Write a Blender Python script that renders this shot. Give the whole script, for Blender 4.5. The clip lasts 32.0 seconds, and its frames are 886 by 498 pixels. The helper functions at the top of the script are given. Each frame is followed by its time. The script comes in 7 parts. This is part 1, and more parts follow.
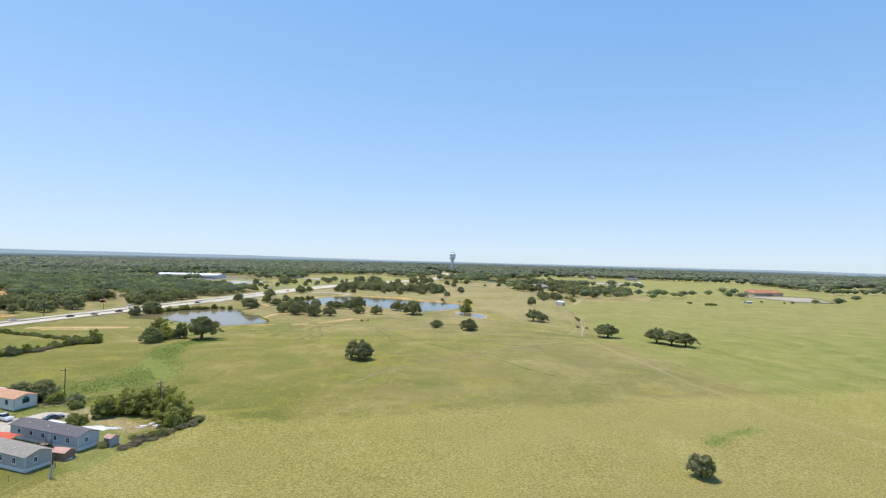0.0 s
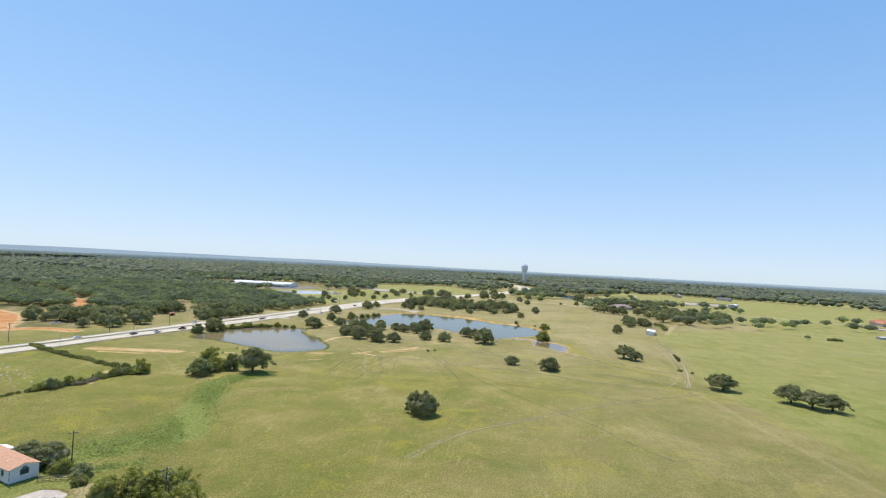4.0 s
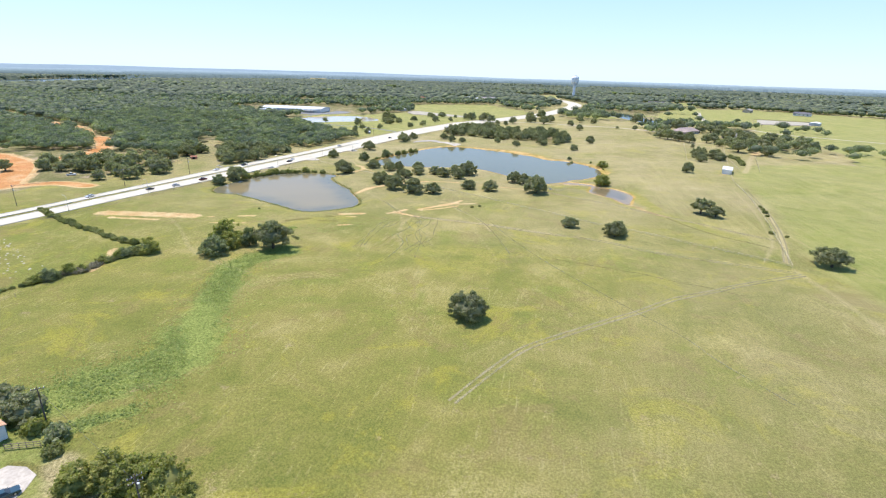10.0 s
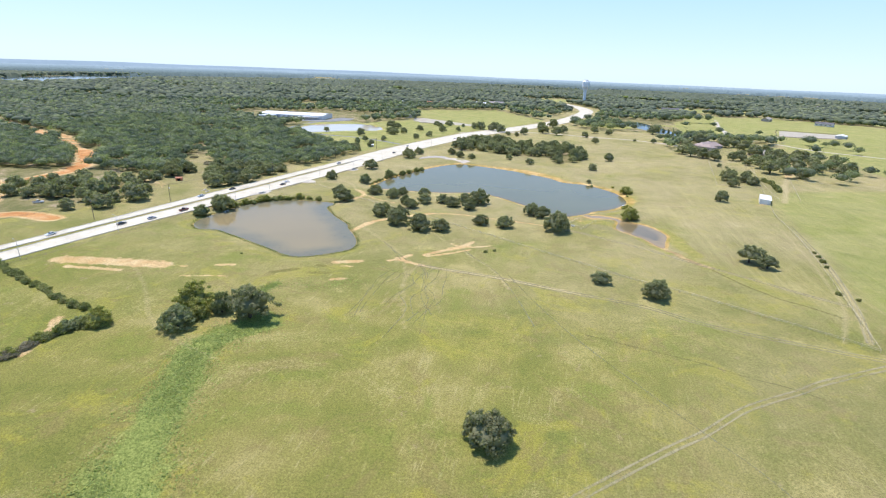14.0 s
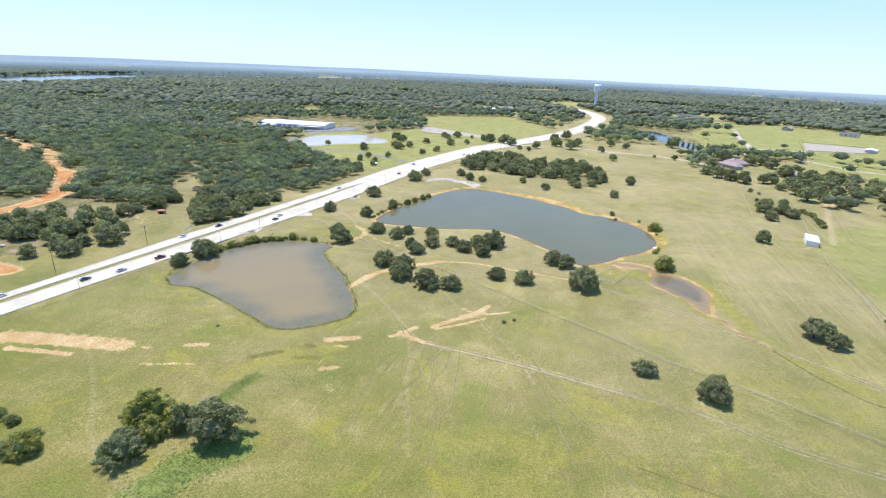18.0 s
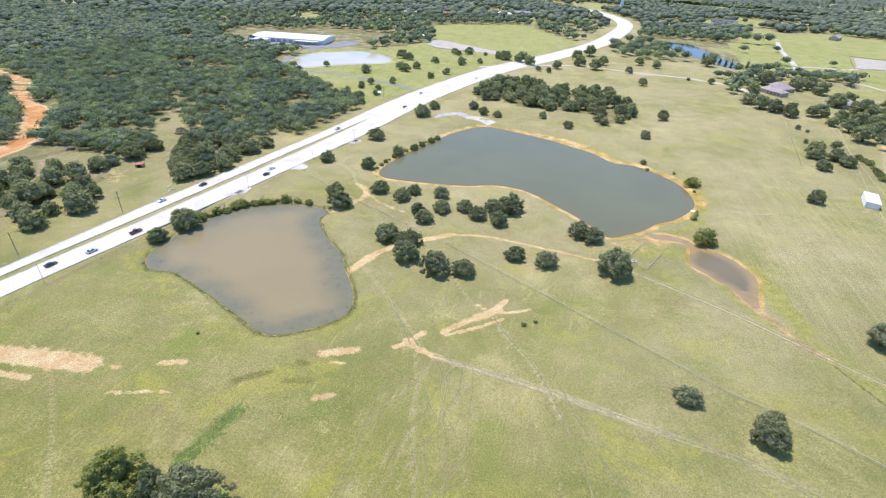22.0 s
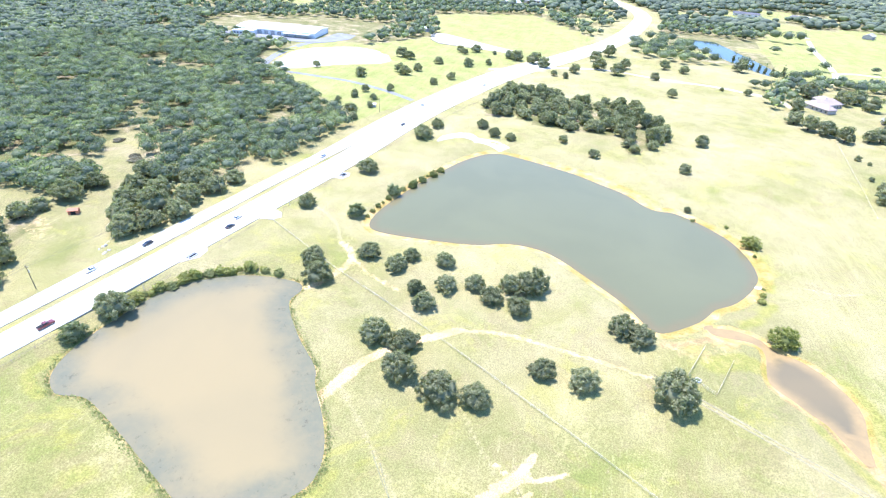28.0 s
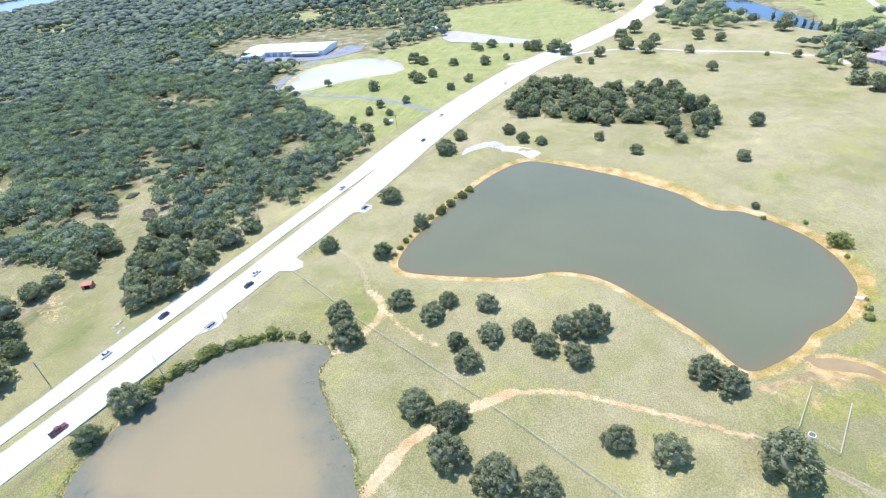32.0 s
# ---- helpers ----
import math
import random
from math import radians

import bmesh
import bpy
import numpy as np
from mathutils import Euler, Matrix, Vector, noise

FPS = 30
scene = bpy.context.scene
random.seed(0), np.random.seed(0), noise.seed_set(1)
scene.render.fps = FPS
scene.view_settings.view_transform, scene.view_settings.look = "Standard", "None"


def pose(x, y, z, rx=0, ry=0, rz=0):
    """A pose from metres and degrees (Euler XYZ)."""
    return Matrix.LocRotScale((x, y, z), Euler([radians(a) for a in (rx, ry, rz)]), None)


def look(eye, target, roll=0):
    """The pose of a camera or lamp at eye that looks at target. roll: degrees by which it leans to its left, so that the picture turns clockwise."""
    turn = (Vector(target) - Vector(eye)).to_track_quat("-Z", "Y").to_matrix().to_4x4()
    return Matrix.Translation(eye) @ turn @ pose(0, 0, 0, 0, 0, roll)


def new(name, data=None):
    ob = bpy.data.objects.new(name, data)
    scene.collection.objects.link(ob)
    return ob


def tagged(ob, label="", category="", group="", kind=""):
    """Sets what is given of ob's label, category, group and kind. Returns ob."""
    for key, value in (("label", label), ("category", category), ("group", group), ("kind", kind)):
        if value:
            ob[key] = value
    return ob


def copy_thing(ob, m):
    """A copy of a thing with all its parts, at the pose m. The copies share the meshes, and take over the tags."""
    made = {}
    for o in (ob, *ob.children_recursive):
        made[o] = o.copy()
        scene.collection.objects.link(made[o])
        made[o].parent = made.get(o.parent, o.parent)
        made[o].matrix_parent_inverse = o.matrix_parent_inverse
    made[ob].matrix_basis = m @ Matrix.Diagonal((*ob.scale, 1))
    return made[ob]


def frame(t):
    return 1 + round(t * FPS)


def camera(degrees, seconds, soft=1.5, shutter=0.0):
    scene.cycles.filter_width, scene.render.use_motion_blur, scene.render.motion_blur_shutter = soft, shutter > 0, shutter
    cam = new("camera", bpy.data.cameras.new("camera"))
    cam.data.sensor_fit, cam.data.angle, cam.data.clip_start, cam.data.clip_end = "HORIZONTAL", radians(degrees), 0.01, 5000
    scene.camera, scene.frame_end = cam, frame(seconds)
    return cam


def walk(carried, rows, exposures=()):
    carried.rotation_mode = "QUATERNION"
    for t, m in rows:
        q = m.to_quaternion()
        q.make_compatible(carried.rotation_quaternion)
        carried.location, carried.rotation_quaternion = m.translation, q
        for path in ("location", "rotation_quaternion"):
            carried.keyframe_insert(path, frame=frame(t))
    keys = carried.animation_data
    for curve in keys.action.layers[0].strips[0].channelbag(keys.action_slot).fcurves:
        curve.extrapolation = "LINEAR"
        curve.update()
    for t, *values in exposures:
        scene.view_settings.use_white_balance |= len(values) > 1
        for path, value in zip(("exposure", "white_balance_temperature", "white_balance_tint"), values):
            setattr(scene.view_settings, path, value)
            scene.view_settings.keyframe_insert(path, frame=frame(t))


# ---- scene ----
cam = camera(82.38, 32.0, 1.2)
PATH = [
    (0.0, pose(-7.03, 6.83, 46.60, 91.025, -1.480, -0.026)),
    (0.5, pose(-7.44, 12.35, 47.99, 91.074, -1.341, 0.174)),
    (1.0, pose(-8.17, 18.19, 48.90, 91.189, -1.673, 0.452)),
    (1.5, pose(-8.82, 23.54, 49.46, 91.259, -0.901, 0.548)),
    (2.0, pose(-9.39, 28.32, 50.04, 91.311, -0.008, 0.636)),
    (2.5, pose(-10.18, 32.89, 50.93, 91.405, 0.917, 0.669)),
    (3.0, pose(-10.99, 37.27, 52.56, 91.495, 0.163, 0.754)),
    (3.5, pose(-11.47, 41.47, 54.87, 91.561, -2.278, 4.095)),
    (4.0, pose(-11.81, 45.20, 57.75, 91.549, -2.828, 7.883)),
    (4.5, pose(-11.83, 48.65, 60.24, 91.574, -1.111, 9.362)),
    (6.5, pose(-13.80, 62.40, 66.02, 91.562, -0.115, 10.932)),
    (7.0, pose(-15.21, 66.33, 67.47, 91.596, 0.378, 11.054)),
    (7.5, pose(-16.53, 70.12, 68.29, 91.755, 0.376, 11.206)),
    (8.0, pose(-17.87, 74.34, 68.93, 85.187, -0.260, 11.431)),
    (8.5, pose(-19.12, 79.03, 70.21, 72.281, -0.663, 11.780)),
    (9.0, pose(-20.30, 83.79, 71.76, 70.498, -1.170, 11.946)),
    (9.5, pose(-21.32, 88.59, 72.91, 70.410, -1.160, 12.098)),
    (10.0, pose(-22.65, 93.41, 73.79, 70.444, -1.485, 12.219)),
    (10.5, pose(-24.19, 98.40, 74.65, 70.438, -1.854, 12.365)),
    (11.0, pose(-25.76, 103.38, 75.91, 70.434, -1.612, 12.477)),
    (11.5, pose(-27.31, 108.47, 77.27, 70.444, -1.608, 12.504)),
    (12.0, pose(-28.88, 113.57, 78.55, 70.483, -0.955, 12.532)),
    (12.5, pose(-30.50, 118.96, 80.39, 70.405, -1.293, 12.583)),
    (13.0, pose(-31.75, 124.32, 82.08, 70.362, -1.621, 12.741)),
    (13.5, pose(-33.25, 129.65, 84.04, 70.293, -1.814, 12.863)),
    (14.0, pose(-34.84, 135.01, 85.90, 70.227, -2.022, 12.885)),
    (14.5, pose(-36.57, 140.50, 87.72, 70.156, -1.812, 12.913)),
    (16.5, pose(-43.49, 161.62, 95.49, 70.064, -2.220, 13.203)),
    (17.0, pose(-45.12, 166.98, 97.84, 69.956, -2.632, 13.358)),
    (17.5, pose(-46.70, 172.41, 100.32, 69.832, -3.135, 13.445)),
    (18.0, pose(-48.27, 177.77, 102.59, 69.802, -2.307, 13.561)),
    (18.5, pose(-49.66, 183.00, 104.36, 69.933, -1.461, 13.668)),
    (19.0, pose(-51.03, 187.99, 105.93, 70.099, -1.710, 13.780)),
    (19.5, pose(-52.82, 193.82, 108.39, 69.889, -2.210, 13.849)),
    (20.0, pose(-54.56, 199.00, 110.83, 69.813, -2.472, 13.922)),
    (20.5, pose(-56.01, 203.89, 113.40, 69.750, -1.776, 14.036)),
    (21.0, pose(-57.36, 208.69, 115.72, 69.749, -1.972, 14.065)),
    (21.5, pose(-58.89, 213.50, 117.22, 68.689, -2.181, 14.170)),
    (22.0, pose(-60.13, 219.13, 119.36, 59.373, -2.078, 14.550)),
    (22.5, pose(-61.49, 224.72, 121.34, 58.097, -2.775, 14.700)),
    (23.0, pose(-62.84, 230.12, 122.92, 57.938, -1.637, 14.798)),
    (23.5, pose(-64.41, 235.26, 124.28, 57.846, -1.018, 14.889)),
    (24.0, pose(-66.14, 240.49, 125.22, 57.771, -1.272, 14.907)),
    (24.5, pose(-67.87, 245.77, 126.15, 57.712, -1.009, 14.914)),
    (25.0, pose(-70.08, 252.01, 126.70, 57.620, -2.746, 14.846)),
    (25.5, pose(-72.38, 258.26, 126.67, 57.625, -2.015, 14.840)),
    (27.5, pose(-79.53, 281.73, 128.17, 57.322, -2.365, 14.979)),
    (28.0, pose(-81.30, 287.43, 128.61, 57.281, -3.090, 14.954)),
    (28.5, pose(-83.30, 293.08, 129.02, 57.220, -2.149, 14.851)),
    (29.0, pose(-85.05, 298.22, 129.60, 57.090, 1.244, 14.813)),
    (29.5, pose(-86.55, 302.99, 130.00, 56.854, 1.233, 15.005)),
    (30.0, pose(-87.73, 307.17, 130.38, 56.748, 1.736, 15.063)),
    (30.5, pose(-88.67, 311.10, 130.68, 56.622, 1.694, 15.033)),
    (31.0, pose(-89.18, 314.42, 130.98, 56.544, 1.595, 15.016)),
    (31.5, pose(-89.63, 317.11, 131.11, 56.517, 1.997, 14.951)),
    (32.0, pose(-89.86, 318.62, 131.26, 56.496, 4.177, 14.873)),
]
EXPOSURES = [(0.0, 0.63, 6500, 14), (4.0, 0.61, 6500, 14), (7.0, 0.60, 6430, 14), (8.0, 0.50, 6400, 15), (9.0, 0.70, 6350, 15), (10.0, 1.0, 6250, 16), (13.0, 0.93, 6200, 16), (18.0, 0.95, 6000, 17), (21.0, 0.92, 5900, 18), (22.0, 1.0, 5850, 19), (23.0, 1.48, 5750, 19), (24.0, 1.58, 5650, 19), (25.0, 1.62, 5600, 19), (28.0, 1.95, 5450, 20), (29.0, 2.16, 5350, 21), (30.0, 1.99, 5350, 21), (31.0, 1.70, 5350, 21), (32.0, 1.37, 5350, 20)]
walk(cam, PATH, EXPOSURES)

# ---- light ----
SUN_EL, SUN_AZ = 70.0, -60.0
world = bpy.data.worlds.new("world")
scene.world = world
world.use_nodes = True
wn = world.node_tree
sky = wn.nodes.new("ShaderNodeTexSky")
sky.sky_type, sky.sun_disc = "NISHITA", False
sky.sun_elevation, sky.sun_rotation = radians(SUN_EL), radians(SUN_AZ)
sky.altitude, sky.air_density, sky.dust_density, sky.ozone_density = 150, 1.0, 0.05, 1.6
# soft shoulder for the bright rim of the sky, then a little more saturation
soft1, soft2, soft3 = (wn.nodes.new("ShaderNodeVectorMath") for _ in range(3))
soft1.operation, soft2.operation, soft3.operation = "MULTIPLY", "ADD", "DIVIDE"
soft1.inputs[1].default_value = (0.535, 0.455, 0.41)
soft2.inputs[1].default_value = (1, 1, 1)
hue = wn.nodes.new("ShaderNodeHueSaturation")
hue.inputs["Saturation"].default_value = 1.45
wn.links.new(sky.outputs[0], soft1.inputs[0])
wn.links.new(soft1.outputs[0], soft2.inputs[0])
wn.links.new(sky.outputs[0], soft3.inputs[0])
wn.links.new(soft2.outputs[0], soft3.inputs[1])
wn.links.new(soft3.outputs[0], hue.inputs["Color"])
cool = wn.nodes.new("ShaderNodeVectorMath")
cool.operation = "MULTIPLY"
cool.inputs[1].default_value = (0.93, 0.97, 1.10)
wn.links.new(hue.outputs[0], cool.inputs[0])
wn.links.new(cool.outputs[0], wn.nodes["Background"].inputs[0])
wn.nodes["Background"].inputs[1].default_value = 0.325

sun = new("sun", bpy.data.lights.new("sun", "SUN"))
sun.data.energy, sun.data.angle, sun.data.color = 3.1, radians(0.53), (1.0, 0.955, 0.88)
sd = Vector((math.sin(radians(SUN_AZ)) * math.cos(radians(SUN_EL)), math.cos(radians(SUN_AZ)) * math.cos(radians(SUN_EL)), math.sin(radians(SUN_EL))))
sun.matrix_basis = look(sd * 900, (0, 0, 0))


# ---- materials ----
class Nodes:
    """Small helper that writes node trees."""

    def __init__(self, name):
        self.mat = bpy.data.materials.new(name)
        self.mat.use_nodes = True
        self.t = self.mat.node_tree
        self.bsdf = self.t.nodes["Principled BSDF"]
        self.out = self.t.nodes["Material Output"]

    def put(self, socket, v):
        if isinstance(v, bpy.types.NodeSocket):
            self.t.links.new(v, socket)
        elif isinstance(v, tuple) and len(v) == 3 and socket.type == "RGBA":
            socket.default_value = (*v, 1)
        else:
            socket.default_value = v

    def pos(self):
        return self.t.nodes.new("ShaderNodeNewGeometry").outputs["Position"]

    def obj(self):
        return self.t.nodes.new("ShaderNodeTexCoord").outputs["Object"]

    def noise(self, vec, scale, detail=3.0, rough=0.55, dist=0.0):
        n = self.t.nodes.new("ShaderNodeTexNoise")
        self.put(n.inputs["Vector"], vec)
        n.inputs["Scale"].default_value, n.inputs["Detail"].default_value = scale, detail
        n.inputs["Roughness"].default_value, n.inputs["Distortion"].default_value = rough, dist
        return n.outputs["Fac"]

    def math(self, op, a, b=0.0, clamp=False):
        n = self.t.nodes.new("ShaderNodeMath")
        n.operation, n.use_clamp = op, clamp
        self.put(n.inputs[0], a), self.put(n.inputs[1], b)
        return n.outputs[0]

    def step(self, v, lo, hi, a=0.0, b=1.0):
        n = self.t.nodes.new("ShaderNodeMapRange")
        n.interpolation_type = "SMOOTHSTEP"
        self.put(n.inputs[0], v)
        for i, x in enumerate((lo, hi, a, b)):
            n.inputs[i + 1].default_value = x
        return n.outputs[0]

    def mix(self, f, a, b, mode="MIX"):
        n = self.t.nodes.new("ShaderNodeMix")
        n.data_type, n.blend_type = "RGBA", mode
        self.put(n.inputs[0], f), self.put(n.inputs[6], a), self.put(n.inputs[7], b)
        return n.outputs[2]

    def ramp(self, f, stops):
        n = self.t.nodes.new("ShaderNodeValToRGB")
        self.put(n.inputs[0], f)
        e = n.color_ramp.elements
        while len(e) < len(stops):
            e.new(0.5)
        for el, (p, c) in zip(e, stops):
            el.position, el.color = p, (*c, 1)
        return n.outputs[0]

    def attr(self, name):
        n = self.t.nodes.new("ShaderNodeAttribute")
        n.attribute_name = name
        s = self.t.nodes.new("ShaderNodeSeparateColor")
        self.t.links.new(n.outputs["Color"], s.inputs[0])
        return s.outputs

    def rnd(self):
        return self.t.nodes.new("ShaderNodeObjectInfo").outputs["Random"]

    def island(self):
        return self.t.nodes.new("ShaderNodeNewGeometry").outputs["Random Per Island"]

    def bump(self, h, strength, dist):
        n = self.t.nodes.new("ShaderNodeBump")
        self.put(n.inputs["Height"], h)
        n.inputs["Strength"].default_value, n.inputs["Distance"].default_value = strength, dist
        self.t.links.new(n.outputs[0], self.bsdf.inputs["Normal"])

    def done(self, color, rough=0.9, metal=0.0, spec=0.3):
        self.put(self.bsdf.inputs["Base Color"], color)
        self.put(self.bsdf.inputs["Roughness"], rough)
        self.bsdf.inputs["Metallic"].default_value = metal
        self.bsdf.inputs["Specular IOR Level"].default_value = spec
        return self.mat


def plain(name, c, rough=0.7, metal=0.0, spec=0.4, scale=0.6, vary=0.25):
    """Painted or raw surface with blotches and fine grain, varied a little from object to object."""
    m = Nodes(name)
    p = m.obj()
    n = m.math("ADD", m.math("MULTIPLY", m.noise(p, scale, 4), 0.6), m.math("MULTIPLY", m.noise(p, scale * 9, 2), 0.4))
    k = m.step(n, 0.3, 0.7, 1 - vary, 1 + vary * 0.6)
    k = m.math("MULTIPLY", k, m.math("ADD", m.math("MULTIPLY", m.rnd(), 0.16), 0.92))
    v = m.t.nodes.new("ShaderNodeVectorMath")
    v.operation = "SCALE"
    v.inputs[0].default_value = c
    m.t.links.new(k, v.inputs["Scale"])
    m.bump(m.noise(p, scale * 14, 2), 0.25, 0.03)
    return m.done(v.outputs[0], rough, metal, spec)


def ground_material():
    m = Nodes("pasture")
    p = m.pos()
    a, b, d, e = m.attr("mask_a"), m.attr("mask_b"), m.attr("mask_d"), m.attr("mask_c")

    def less(v, k):
        return m.math("SUBTRACT", 1.0, m.math("MULTIPLY", v, k))

    def ragged(mask, scale, amount, lo, hi, top=1.0):
        return m.step(m.math("ADD", mask, m.math("MULTIPLY", m.math("SUBTRACT", m.noise(p, scale, 5, 0.72), 0.5), amount)), lo, hi, 0.0, top)

    def strokes(turn, across, along, scale=1.0):
        mp = m.t.nodes.new("ShaderNodeMapping")
        m.t.links.new(p, mp.inputs[0])
        mp.inputs["Rotation"].default_value = (0, 0, radians(turn))
        mp.inputs["Scale"].default_value = (across, along, 0.1)
        return m.noise(mp.outputs[0], scale, 4, 0.68, 0.3)

    big, mid, hum = m.noise(p, 0.012, 5, 0.62, 0.6), m.noise(p, 0.06, 6, 0.66, 0.5), m.noise(p, 0.45, 6, 0.68, 0.6)
    fine, tiny = m.noise(p, 1.9, 4, 0.72), m.noise(p, 5.5, 3, 0.8)
    tone = m.math("ADD", m.math("MULTIPLY", mid, 0.42), m.math("MULTIPLY", big, 0.58))
    c = m.ramp(tone, [(0.38, (0.128, 0.144, 0.033)), (0.47, (0.164, 0.168, 0.043)), (0.55, (0.202, 0.190, 0.058)), (0.64, (0.262, 0.230, 0.090))])
    dry = m.math("MULTIPLY", e[0], m.step(m.noise(p, 0.02, 5, 0.65, 0.5), 0.25, 0.6, 0.45, 1.0))
    c = m.mix(dry, c, m.ramp(tone, [(0.38, (0.196, 0.182, 0.080)), (0.50, (0.244, 0.216, 0.110)), (0.64, (0.300, 0.258, 0.146))]))
    # sward of several grasses: fresh green, yellow-green, straw, brown thatch, bald spots
    c = m.mix(m.math("MULTIPLY", m.step(m.noise(p, 0.026, 6, 0.68, 0.6), 0.53, 0.66, 0.0, 0.62), less(dry, 0.6)), c, (0.142, 0.172, 0.034))
    c = m.mix(m.step(m.noise(p, 0.041, 6, 0.70, 0.8), 0.53, 0.63, 0.0, 0.6), c, m.mix(dry, (0.252, 0.238, 0.042), (0.258, 0.236, 0.088)))
    c = m.mix(m.step(m.noise(p, 0.052, 7, 0.74, 0.9), 0.53, 0.61, 0.0, 0.62), c, m.mix(dry, (0.190, 0.160, 0.062), (0.222, 0.190, 0.102)))
    straw = m.math("ADD", m.math("MULTIPLY", m.noise(p, 0.024, 6, 0.7, 0.6), 0.62), m.math("MULTIPLY", m.noise(p, 1.8, 4, 0.75), 0.30))
    c = m.mix(m.step(straw, 0.49, 0.60, 0.0, 0.72), c, (0.350, 0.306, 0.138))
    c = m.mix(m.math("MULTIPLY", m.step(strokes(52, 1.1, 0.10), 0.56, 0.68), m.step(mid, 0.42, 0.6, 0.05, 0.45)), c, (0.365, 0.325, 0.165))
    c = m.mix(m.math("MULTIPLY", m.step(strokes(-38, 0.8, 0.09), 0.58, 0.70), m.step(big, 0.45, 0.6, 0.0, 0.4)), c, (0.345, 0.310, 0.150))
    c = m.mix(m.step(m.noise(p, 0.11, 6, 0.78), 0.60, 0.68, 0.0, 0.55), c, (0.270, 0.212, 0.130))
    streak = m.math("MULTIPLY", m.step(strokes(9, 0.42, 0.010), 0.44, 0.62), m.math("ADD", m.step(b[1], 0.2, 0.75, 0.0, 0.22), e[1]))
    # mown field with faint swaths
    mown = ragged(b[1], 0.06, 0.5, 0.35, 0.65)
    c = m.mix(m.math("MULTIPLY", mown, less(dry, 0.35)), c, m.ramp(mid, [(0.35, (0.158, 0.190, 0.048)), (0.52, (0.205, 0.220, 0.066)), (0.7, (0.262, 0.250, 0.096))]))
    c = m.mix(streak, c, (0.330, 0.298, 0.140))
    c = m.mix(ragged(e[2], 0.3, 1.4, 0.3, 0.9, 0.62), c, m.ramp(fine, [(0.38, (0.255, 0.230, 0.068)), (0.62, (0.345, 0.305, 0.118))]))
    # damp yellow-green sedge, dense weeds, gully
    c = m.mix(ragged(d[0], 0.12, 0.9, 0.30, 0.75, 0.75), c, m.ramp(m.noise(p, 0.25, 5, 0.7), [(0.36, (0.165, 0.178, 0.040)), (0.5, (0.222, 0.215, 0.052)), (0.64, (0.275, 0.242, 0.078))]))
    c = m.mix(ragged(a[2], 0.13, 0.9, 0.36, 0.62), c, m.ramp(fine, [(0.36, (0.135, 0.176, 0.042)), (0.62, (0.205, 0.234, 0.068))]))
    c = m.mix(ragged(d[1], 0.3, 0.8, 0.35, 0.8, 0.8), c, m.ramp(fine, [(0.38, (0.092, 0.092, 0.026)), (0.62, (0.165, 0.148, 0.046))]))
    # woodland floor
    wood = ragged(b[2], 0.06, 0.7, 0.4, 0.65)
    c = m.mix(wood, c, m.ramp(mid, [(0.4, (0.118, 0.120, 0.046)), (0.53, (0.180, 0.160, 0.078)), (0.64, (0.275, 0.225, 0.150))]))
    # worn tracks
    tr = ragged(a[1], 0.22, 0.5, 0.14, 0.75, 0.68)
    c = m.mix(tr, c, m.ramp(fine, [(0.35, (0.275, 0.228, 0.122)), (0.65, (0.415, 0.348, 0.215))]))
    # sandy shore and wet red mud
    c = m.mix(ragged(b[0], 0.16, 0.8, 0.35, 0.7), c, m.ramp(m.noise(p, 0.13, 5), [(0.34, (0.215, 0.185, 0.045)), (0.46, (0.330, 0.228, 0.078)), (0.54, (0.410, 0.280, 0.112)), (0.66, (0.470, 0.350, 0.175))]))
    c = m.mix(ragged(d[2], 0.25, 0.7, 0.35, 0.75, 0.9), c, m.ramp(m.noise(p, 0.2, 4), [(0.38, (0.205, 0.150, 0.075)), (0.52, (0.300, 0.215, 0.108)), (0.66, (0.400, 0.300, 0.150))]))
    # bare red earth
    di = m.step(m.math("ADD", a[0], m.math("MULTIPLY", m.math("SUBTRACT", m.noise(p, 0.34, 6, 0.75), 0.5), 1.4)), 0.36, 0.64)
    c = m.mix(m.math("MULTIPLY", di, 0.82), c, m.mix(m.step(a[0], 1.12, 1.3), m.ramp(m.noise(p, 0.12, 5), [(0.35, (0.43, 0.275, 0.135)), (0.52, (0.48, 0.340, 0.185)), (0.68, (0.53, 0.415, 0.255))]), m.ramp(m.noise(p, 0.07, 5), [(0.35, (0.40, 0.165, 0.056)), (0.52, (0.46, 0.225, 0.092)), (0.68, (0.52, 0.34, 0.19))])))
    grain = m.math("ADD", m.math("MULTIPLY", fine, 0.5), m.math("MULTIPLY", tiny, 0.5))
    c = m.mix(m.step(grain, 0.355, 0.645, 0.0, 1.0), m.mix(1.0, c, (0.768, 0.732, 0.618), "MULTIPLY"), m.mix(1.0, c, (1.70, 1.575, 1.405), "MULTIPLY"))
    c = m.mix(m.step(m.noise(p, 2.4, 3, 0.7, 0.5), 0.62, 0.68, 0.0, 0.4), c, m.mix(1.0, c, (0.50, 0.58, 0.48), "MULTIPLY"))
    m.bump(m.math("ADD", m.math("MULTIPLY", hum, 1.0), m.math("ADD", m.math("MULTIPLY", fine, 0.42), m.math("MULTIPLY", tiny, 0.22))), 1.0, 0.78)
    return m.done(c, 0.95, 0, 0.12)


